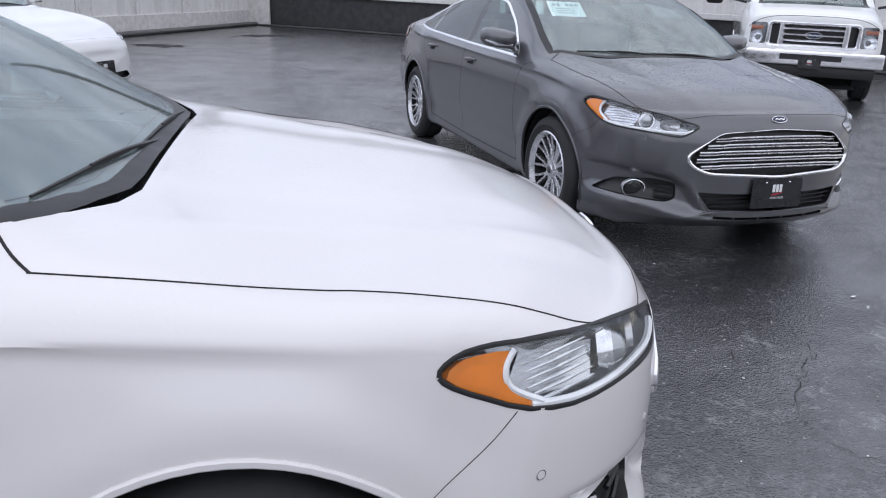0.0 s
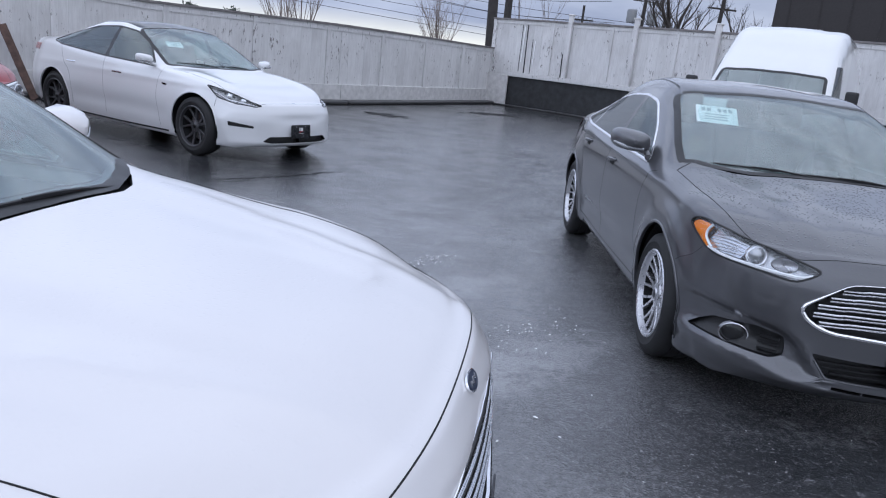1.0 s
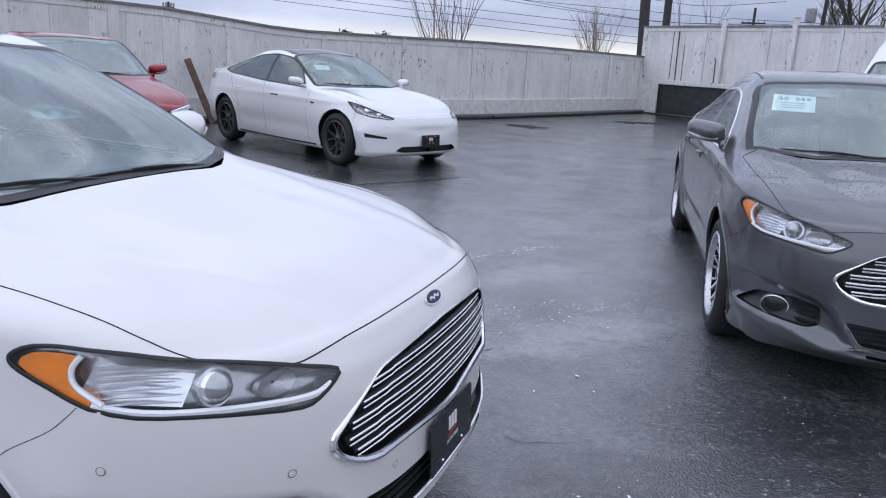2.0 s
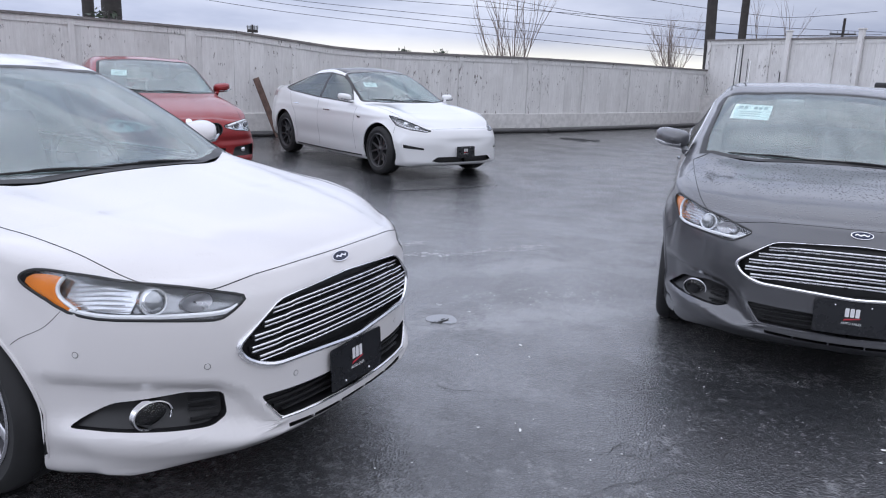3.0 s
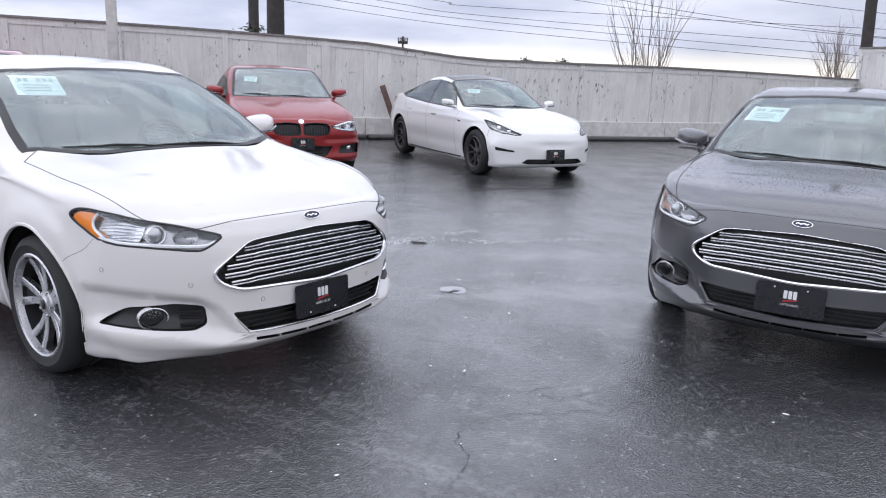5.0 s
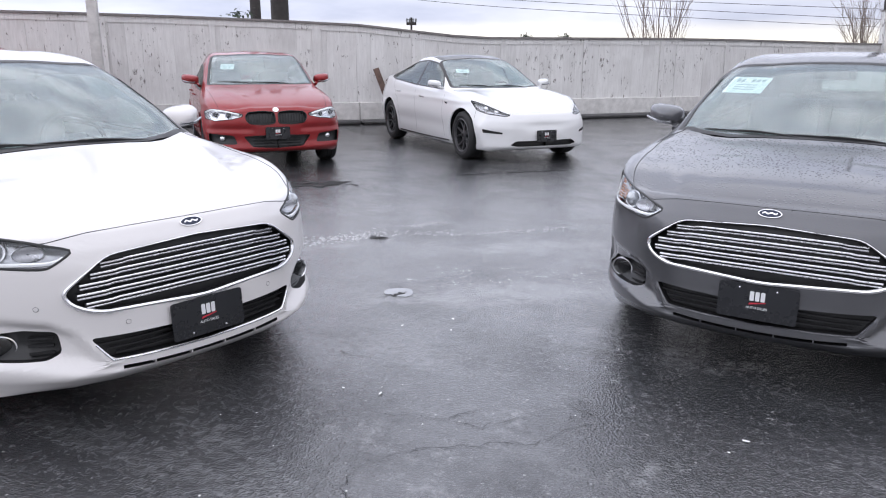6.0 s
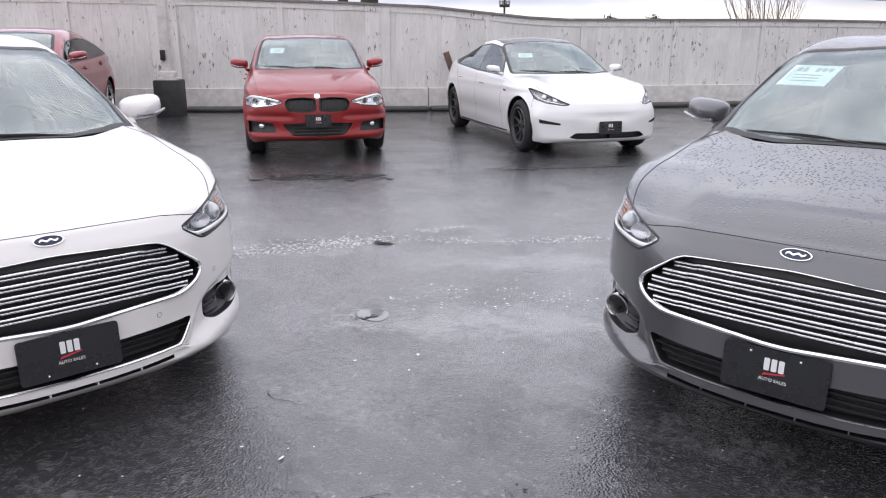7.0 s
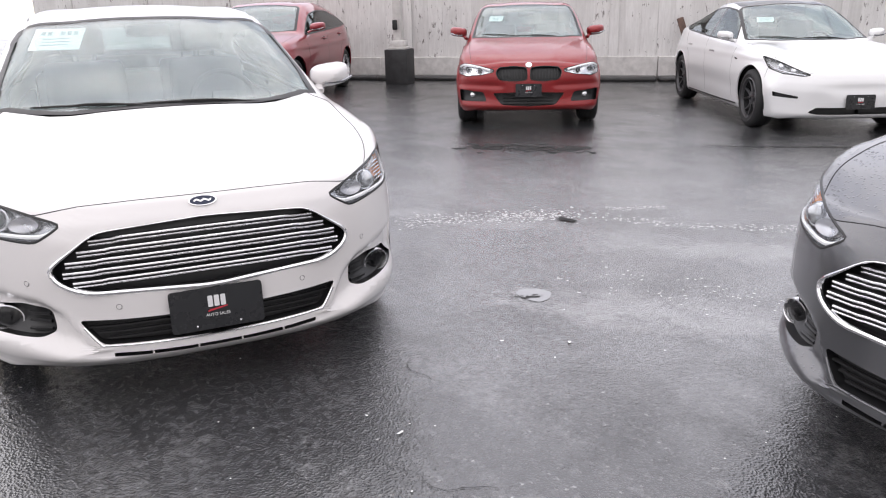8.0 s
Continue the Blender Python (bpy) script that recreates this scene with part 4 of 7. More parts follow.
def fusion(name, m, label, colour, wheel_style, wheel_mat, sensors=False, price=(-.80, -.47), sheet=.215):
    c = fusion_spec(colour, wheel_style, wheel_mat)
    c["rim_r"] = .248 if sensors else .238
    root, skin, made = build_car(c, name, m, label)
    grille = made["grille", 1]
    # chrome frame of the grille, wider along its foot
    a, n = skin.line([Vector(p) for p in FUSION_GRILLE] + [FUSION_GRILLE[0]], (1, 0, 0), smoothly=False)
    part("grille_frame", tube([p + Vector((.003, 0, 0)) for p in a], [.0030 if p.z > .69 else .0105 - .0065 * float(smooth(.58, .69, p.z)) for p in a], 8, False), CHROME, grille, "chrome frame")
    for i in range(5):
        z = .548 + i * .0365
        half = .505 - abs(z - .60) * (.75 if z < .60 else 1.15)
        x_mid, x_end = (skin.at((.9, y, z), (1, 0, 0))[0].x for y in (0, .42))
        pts = []
        for t in np.linspace(-1, 1, 41):
            y = t * half
            pts.append(Vector((x_mid + (x_end - x_mid) * (abs(y) / .42) ** 2.3 - .010, y, z + .010 * (1 - t * t) - .003 * smooth(.74, .80, abs(t)))))
        for o, wide in ((-.0080, .0042), (.0070, .0058)):
            part("grille_bar", strip([p + Vector((.004, 0, o)) for p in pts], [(.62, 0, .78)] * len(pts), wide, .0022, .004), GRILLE_CHROME, grille)
        part("grille_vane", tube([p - Vector((.012, 0, 0)) for p in pts], .011, 6, squash=.9), BLACK, grille)
    intake = made["lower_intake", 1]
    for i in range(3):
        z = .336 + i * .022
        pts = [(skin.at((.9, y, z), (1, 0, 0))[0] - Vector((.022, 0, 0))) for y in np.linspace(-.44 + (2 - i) * .03, .44 - (2 - i) * .03, 25)]
        part("intake_slat", tube(pts, .009, 6, squash=.6), BLACK, intake)
    # small webs across the chin slot
    slot = made["chin_slot", 1]
    for y in (-.24, -.08, .08, .24):
        q = skin.at((.9, y, .26), (1, 0, 0))[0]
        part("chin_web", box(q.x - .035, q.x - .003, y - .003, y + .003, .252 + .020 * (y / .4) ** 2, .268 + .018 * (y / .4) ** 2), colour, slot)
    # bright lower lip of the intake
    a, n = skin.line([(.9, y, z) for y, z in ((-.455, .385), (-.41, .322), (-.38, .312), (-.2, .303), (0, .299), (.2, .303), (.38, .312), (.41, .322), (.455, .385))], (1, 0, 0), 40)
    part("intake_trim", tube([p + Vector((.001, 0, 0)) for p in a], .0042, 6), CHROME if sensors else colour, intake)
    oval_badge(root, skin, (.86, 0, .792), .050, .0205, (1, 0, .3))
    dealer_plate(root, skin, (.9, 0, .405), .335, .16, gap=.014, screw_z=-.060 if sensors else .058)
    for s in (-1, 1):
        lamp = made["headlight", s]
        lamp_inside(lamp, skin, s)
        fog = made["fog_recess", s]
        q, n = skin.at((.72, s * .742, .388), (1, s * .35, 0))
        fm = face_pose(q - Vector((.010, s * .004, 0)), (1, s * .34, 0)) @ Matrix.Diagonal((1.22, 1, .95, 1))
        part("fog_lamp", moved(lathe([(.0005, -.016), (.012, -.014), (.016, -.004), (.030, -.006), (.040, -.002), (.044, .02)], 28), fm), GLOSS_BLACK, fog)
        part("fog_ring", moved(lathe([(.045, .01), (.046, -.012), (.049, -.017), (.053, -.016), (.056, .005)], 32), fm), CHROME, fog)
        part("fog_lens", moved(lathe([(.0005, -.020), (.022, -.018), (.043, -.010)], 28), fm), LENS, fog)
        for k in range(3):
            z = .362 + .028 * k
            pts = [skin.at((.8, s * y, z), (1, s * .35, 0))[0] - Vector((.018, 0, 0)) for y in np.linspace(.565, .655, 5)]
            part("fog_slat", tube(pts, .007, 6), BLACK, fog)
        mirror(root, skin, (-.76, s * .965, 1.075), s, colour, (-.70, s * .865, .985))
        for x, z in ((-1.47, .868), (-2.42, .895)):
            handle(root, skin, x, z, s, colour)
        if sensors:
            for p, d in (((.5, s * .9, .60), (.35, s, 0)), ((.8, s * .62, .55), (1, s * .4, 0)), ((.95, s * .33, .455), (1, 0, 0))):
                q, n = skin.at(p, d)
                part("parking_sensor", moved(lathe([(.0005, -.0025), (.008, -.0025), (.0085, -.0008), (.0105, -.0008), (.0115, .002)], 18), face_pose(q, n)), colour, root)
                part("sensor_ring", moved(lathe([(.0088, -.0018), (.0102, -.0018)], 18), face_pose(q, n)), GAP, root)
        q = skin.at((-3.7, s * .62, .93), (-1, s * .5, .1))[0]
        part("tail_lamp", skin.band([(-3.62, s * .80, .94), (-3.75, s * .72, .94), (-3.85, s * .5, .94)], (-1, s * .8, 0), .10, .006), TAIL_RED, root)
    # cowl and wipers
    wiper(root, skin, (-.245, .44, 1.03), (-.262, -.16, 1.03))
    wiper(root, skin, (-.240, -.06, 1.03), (-.350, -.60, 1.05))
    part("screen_frit", skin.band([(cowl_edge(y) - .03, y, 1) for y in np.linspace(-.64, .64, 25)], (.25, 0, 1), .035, -.006, smoothly=False), BLACK, made["windshield", 1])
    sticker(root, skin, (price[0], price[1], 1.3), (.6, 0, 1), .245, sheet)
    return root


def lamp_inside(lamp, skin, s):
    """Reflectors, projector and amber corner of a headlight."""
    d = Vector((.62, s * .66, .42)).normalized()

    def on(x, y, z, back):
        q, n = skin.at((x, s * y, z), d)
        return q - d * back, n
    q, n = on(.66, .70, .765, .024)
    ax = (.93, s * .30, .18)
    part("projector", moved(lathe([(.0005, -.026), (.024, -.022), (.036, -.007), (.039, .003), (.044, .002), (.047, .02)], 28), face_pose(q, ax)), REFLECTOR, lamp)
    part("projector_lens", moved(lathe([(.0005, -.036), (.012, -.034), (.024, -.026), (.034, -.010)], 24), face_pose(q, ax)), PROJECTOR, lamp)
    # smoked inner bowl towards the grille
    q, n = on(.745, .605, .752, .026)
    part("reflector_cup", moved(lathe([(.004, .016), (.022, .010), (.034, -.002), (.037, .012)], 24), face_pose(q, ax) @ Matrix.Diagonal((1.5, 1, .8, 1))), BRUSHED, lamp)
    # ribbed side reflector
    edge = [on(x, y, z, .007)[0] for x, y, z in ((.425, .822, .833), (.408, .834, .803), (.418, .836, .768), (.48, .83, .737))]
    part("reflector_edge", tube([Vector(p) for p in rounded([tuple(q) for q in edge], False, 5)], .0065, 6), WHITE_GUIDE, lamp)
    for k in range(6):
        z = .740 + .0155 * k
        pts = [on(x, y, z, .014)[0] for x, y in ((.47, .845), (.53, .80), (.60, .755))]
        part("reflector_rib", tube(pts, [.002, .0048, .002], 6, squash=.7), REFLECTOR, lamp)
    back = [on(x, y, z, .030)[0] for x, y, z in ((.43, .86, .745), (.62, .76, .735), (.64, .735, .805), (.47, .83, .832))]
    part("side_reflector", mesh_of(back + [sum(back, Vector()) / 4 - d * .012], [(0, 1, 4), (1, 2, 4), (2, 3, 4), (3, 0, 4)]), REFLECTOR, lamp)
    # amber corner reflector
    corner = rounded([(.300, .866, .806), (.322, .858, .830), (.357, .85, .838), (.42, .822, .829), (.403, .834, .799), (.414, .836, .766), (.474, .83, .735), (.44, .839, .733), (.352, .851, .767)], True, 2)
    pts = [on(x, y, z, .006) for x, y, z in corner]
    mid = sum((p for p, n in pts), Vector()) / len(pts)
    k = len(pts)
    nrm = d * .012
    verts = [p for p, n in pts] + [p - d * .03 for p, n in pts] + [mid + nrm * .2]
    faces = [(i, (i + 1) % k, 2 * k) if s > 0 else ((i + 1) % k, i, 2 * k) for i in range(k)] + [(i, i + k, (i + 1) % k + k, (i + 1) % k) for i in range(k)]
    part("amber_reflector", (verts, faces), AMBER, lamp, "amber side reflector")
    line = [on(x, y, z, .008)[0] for x, y, z in ((.47, .85, .742), (.56, .805, .727), (.66, .73, .721), (.76, .62, .716), (.805, .55, .716), (.82, .505, .728))]
    part("light_strip", tube([Vector(p) for p in rounded([tuple(q) for q in line], False, 5)], .0085, 6), WHITE_GUIDE, lamp)


fusion("white_saloon_car", pose(.084, 2.073, 0, 0, 0, -5.5), "pearl white saloon car with hexagonal chrome-barred grille on wet asphalt", WHITE_PEARL, "twin5", BRUSHED, True, (-.92, -.46), .25)
fusion("grey_saloon_car", pose(2.832, 4.434, 0, 0, 0, -87.3), "dark grey metallic saloon car beaded with rain, chrome-barred grille", GREY_METALLIC, "twin10", SILVER)
# ------------------------------------------------------------ the white electric fastback
def ev_sculpt(p):
    x, y, z = p[:, 0], np.abs(p[:, 1]), p[:, 2]
    sgn = np.sign(p[:, 1])
    hood = smooth(.85, .45, x) * smooth(-.5, -.1, x) * smooth(.6, .75, z)
    p[:, 2] += hood * .012 * np.exp(-((y - .62) / .08) ** 2)
    side = smooth(.4, 0, x) * smooth(-3.6, -3.2, x) * (y > .6)
    p[:, 1] -= sgn * side * .016 * np.exp(-((z - .42) / .09) ** 2) * smooth(-.35, -.7, x) * smooth(-2.6, -2.3, x)
    p[:, 1] += sgn * side * .008 * np.exp(-((z - .80) / .03) ** 2)
    nose = smooth(.35, .62, x)
    p[:, 0] -= nose * .02 * np.exp(-((z - .50) / .07) ** 2) * smooth(.5, .1, y)
    return p


EV_DLO = fillet([(-.78, .9, .962), (-1.8, .9, .990), (-2.75, .9, 1.05), (-3.06, .9, 1.115), (-2.75, .9, 1.285), (-2.30, .9, 1.395), (-1.80, .9, 1.432), (-1.40, .9, 1.395), (-1.08, .9, 1.245)], .08, 4)


def electric_car(name, m, label):
    c = dict(rings=(24, 48, 9), paint=SNOW_WHITE, wheelbase=2.875, tyre=.334, rim_r=.232, track=.895, wheel="dark", wheel_mat=DARK_ALLOY, arch=.375, flare=.004, lining=.97)
    c.update(nose=.73, tail=-3.80, zcap=.48, bowsplit=.2, cabin=(-.3, -3.2), dash=.93, mirror_in=(-1.15, 1.33), deck=1.0, rear_heads=False, rear_drop=.12)
    c["zt"] = [(.76, .665), (.6, .745), (.4, .805), (.1, .865), (-.2, .915), (-.42, .955), (-.8, 1.14), (-1.15, 1.30), (-1.4, 1.385), (-1.75, 1.440), (-2.1, 1.430), (-2.5, 1.36), (-2.9, 1.255), (-3.3, 1.135), (-3.5, 1.105), (-3.8, 1.095)]
    c["zr"] = [(.76, .66), (.6, .76), (.4, .82), (.1, .875), (-.2, .915), (-.42, .945), (-.8, 1.09), (-1.15, 1.24), (-1.45, 1.335), (-1.8, 1.385), (-2.15, 1.372), (-2.55, 1.29), (-2.9, 1.19), (-3.3, 1.095), (-3.8, 1.06)]
    c["yr"] = [(.76, .60), (.5, .68), (.1, .72), (-.42, .74), (-.8, .69), (-1.3, .61), (-1.8, .575), (-2.4, .56), (-2.9, .60), (-3.3, .66), (-3.8, .60)]
    c["zb"] = [(.76, .64), (.5, .755), (.3, .81), (.0, .85), (-.4, .90), (-1.0, .935), (-2.2, .985), (-3.0, 1.03), (-3.4, 1.02), (-3.8, .97)]
    c["yb"] = [(.76, .76), (.5, .81), (.2, .84), (-.4, .855), (-1.5, .86), (-2.7, .86), (-3.3, .80), (-3.8, .70)]
    c["w"] = [(.76, .84), (.5, .885), (.2, .918), (-.5, .905), (-1.5, .905), (-2.875, .924), (-3.4, .89), (-3.8, .80)]
    c["zw"] = [(.76, .46), (.3, .58), (-.5, .60), (-2.8, .64), (-3.8, .62)]
    c["zk"] = [(.76, .17), (.5, .165), (-2.8, .17), (-3.8, .26)]
    c["bow"] = [(.82, .42), (.70, .38), (.4, .22), (.1, .07), (-.2, .07), (-.45, .24), (-.9, .17), (-1.4, .07), (-1.9, 0), (-2.5, -.05), (-3.3, -.14), (-3.8, -.28)]
    c["lean"] = [(.17, 0), (.24, .05), (.32, .045), (.45, .045), (.55, .03), (.62, .0), (.68, -.03)]
    c["sculpt"] = ev_sculpt
    up = lambda q: q.z > .88
    side = dict(d=(0, 1, .3), both=True, keep=lambda q: q.z > .9 and q.y > .4)
    lamp = fillet([(.20, .865, .858), (.33, .82, .842), (.55, .70, .770), (.755, .53, .678), (.72, .60, .658), (.57, .75, .672), (.37, .85, .735)], .025, 3)
    c["cuts"] = [
        dict(name="windshield", outline=fillet([(-.43, 0, 1), (-.48, .40, 1), (-.64, .735, 1), (-1.10, .665, 1), (-1.50, .585, 1), (-1.495, 0, 1), (-1.50, -.585, 1), (-1.10, -.665, 1), (-.64, -.735, 1), (-.48, -.40, 1)], .06, 3), d=(.25, 0, 1), keep=up, mat=CLEAR, rim=(.04, .0015, BLACK), rim_name="screen_border"),
        dict(name="glass_roof", outline=fillet([(-1.425, 0, 1), (-1.435, .565, 1), (-1.8, .555, 1), (-2.3, .54, 1), (-3.0, .55, 1), (-3.28, .50, 1), (-3.38, 0, 1), (-3.28, -.50, 1), (-3.0, -.55, 1), (-2.3, -.54, 1), (-1.8, -.555, 1), (-1.435, -.565, 1)], .06, 3), d=(0, 0, 1), keep=up, mat=GLOSS_BLACK, label="black panoramic glass roof"),
        dict(name="side_window", outline=window_between(EV_DLO, -1.72, -.5), mat=SIDE_GLASS, **side),
        dict(name="side_window", outline=window_between(EV_DLO, -3.1, -1.78), mat=SIDE_GLASS, **side),
        dict(name="window_pillar", outline=window_between(EV_DLO, -1.78, -1.72), mat=GLOSS_BLACK, **side),
        dict(name="headlight", outline=lamp, d=(.62, .62, .48), both=True, keep=lambda q: q.x > .1 and q.z > .55 and q.y > .3, mat=LENS, housing=.05, housing_mat=LAMP_DARK, rim=(.010, .001, GAP), rim_name="lamp_seal"),
        dict(name="lower_intake", outline=fillet([(.8, -.52, .255), (.8, -.44, .31), (.8, .44, .31), (.8, .52, .255), (.8, .42, .235), (.8, -.42, .235)], .02, 3), d=(1, 0, 0), keep=lambda q: q.x > .4, mat=BLACK, depth=.05),
        dict(name="fog_slot", outline=fillet([(.6, .87, .465), (.7, .60, .425), (.7, .60, .40), (.6, .86, .415)], .01, 2), d=(1, .6, 0), both=True, keep=lambda q: q.x > .2 and q.z < .6, mat=BLACK, depth=.03),
    ]
    c["bands"] = [
        dict(name="window_trim", line=EV_DLO + EV_DLO[:1], d=(0, 1, .3), width=.022, height=.003, mat=BLACK, steps=120),
        dict(line=[(.72, .53, .7), (.73, .3, .7), (.735, 0, .7), (.73, -.3, .7), (.72, -.53, .7)], d=(.7, 0, 1), both=False, steps=40),
        dict(line=[(.40, .80, 1), (.1, .775, 1), (-.3, .775, 1), (-.52, .79, 1)], d=(0, .3, 1)),
        dict(line=[(.34, .9, .78), (.33, .9, .60)], d=(.2, 1, 0)),
        dict(line=[(-.62, .9, .93), (-.66, .9, .7), (-.64, .9, .45), (-.6, .9, .27)], d=(0, 1, 0)),
        dict(line=[(-1.75, .9, .985), (-1.74, .9, .7), (-1.70, .9, .27)], d=(0, 1, 0)),
        dict(line=[(-2.75, .9, 1.05), (-2.62, .9, .84), (-2.46, .9, .66), (-2.42, .9, .30)], d=(0, 1, 0)),
        dict(name="sill_trim", line=[(-.45, .9, .215), (-1.5, .9, .20), (-2.45, .9, .205)], d=(0, 1, 0), width=.022, height=.004, mat=BLACK),
    ]
    root, skin, made = build_car(c, name, m, label)
    dealer_plate(root, skin, (.8, 0, .372), .31, .155, gap=.02)
    q, n = skin.at((.7, 0, .65), (.7, 0, 1))
    part("badge", moved(slab([(-.03, .02), (.03, .02), (.012, .008), (.004, -.025), (-.004, -.025), (-.012, .008)], .003), face_pose(q, n)), CHROME, root)
    for s in (-1, 1):
        lampo = made["headlight", s]
        d = Vector((.62, s * .62, .48)).normalized()
        for x, y, z in ((.60, .665, .725), (.47, .755, .765)):
            q = skin.at((x, s * y, z), d)[0] - d * .026
            part("projector", moved(lathe([(.0005, -.022), (.018, -.02), (.028, -.004), (.034, 0), (.036, .02)], 20), face_pose(q, (.9, s * .4, .2))), REFLECTOR, lampo)
        pts = [skin.at((x, s * y, z), d)[0] - d * .006 for x, y, z in ((.34, .85, .785), (.48, .79, .722), (.62, .69, .684), (.73, .58, .67))]
        part("light_strip", tube([Vector(a) for a in rounded([tuple(b) for b in pts], False, 5)], .006, 6), REFLECTOR, lampo)
        mirror(root, skin, (-.80, s * .94, 1.02), s, SNOW_WHITE, (-.76, s * .83, .955), .78)
        for x, z in ((-1.45, .80), (-2.45, .835)):
            q, n = skin.at((x, s * .9, z), (0, s, 0))
            part("door_handle", strip([q + Vector((a, 0, .004 * a)) for a in np.linspace(-.1, .1, 9)], [n] * 9, .022, .003), CHROME, root)
        q, n = skin.at((-.52, s * .9, .76), (0, s, 0))
        part("side_camera", moved(slab([(-.05, .012), (.05, .0), (.02, -.016), (-.03, -.008)], .006), face_pose(q, n)), GLOSS_BLACK, root)
        part("tail_lamp", skin.band([(-3.45, s * .80, .95), (-3.66, s * .72, .95), (-3.78, s * .5, .95)], (-1, s * .8, 0), .09, .006), TAIL_RED, root)
    wiper(root, skin, (-.50, .42, 1.0), (-.50, -.15, 1.0))
    wiper(root, skin, (-.48, -.12, 1.0), (-.66, -.62, 1.0))
    sticker(root, skin, (-1.0, -.40, 1.2), (.6, 0, 1), .20, .13)
    return root


# ------------------------------------------------------------ the red saloon with twin black grilles
def twin_sculpt(p):
    x, y, z = p[:, 0], np.abs(p[:, 1]), p[:, 2]
    sgn = np.sign(p[:, 1])
    hood = smooth(.78, .5, x) * smooth(-.5, -.1, x) * smooth(.68, .78, z)
    cr = .55 - .25 * smooth(-.4, .7, x)
    p[:, 2] += hood * .012 * np.exp(-((y - cr) / .05) ** 2)
    side = smooth(.4, 0, x) * smooth(-3.6, -3.2, x) * (y > .6)
    p[:, 1] += sgn * side * .010 * np.exp(-((z - .80) / .03) ** 2)
    p[:, 1] -= sgn * side * .014 * np.exp(-((z - .45) / .09) ** 2) * smooth(-.35, -.7, x) * smooth(-2.5, -2.2, x)
    nose = smooth(.3, .55, x)
    p[:, 0] -= nose * .020 * np.exp(-((z - .52) / .035) ** 2) * smooth(.25, .4, y)
    p[:, 0] += nose * .022 * np.exp(-((z - .27) / .05) ** 2)
    p[:, 0] -= nose * .018 * np.exp(-((z - .40) / .05) ** 2 - ((y - .66) / .14) ** 2)
    return p


SEDAN_DLO = fillet([(-.72, .9, .965), (-1.7, .9, .985), (-2.6, .9, 1.01), (-2.95, .9, 1.05), (-2.78, .9, 1.16), (-2.45, .9, 1.27), (-2.05, .9, 1.325), (-1.6, .9, 1.335), (-1.30, .9, 1.295), (-1.02, .9, 1.17)], .07, 4)


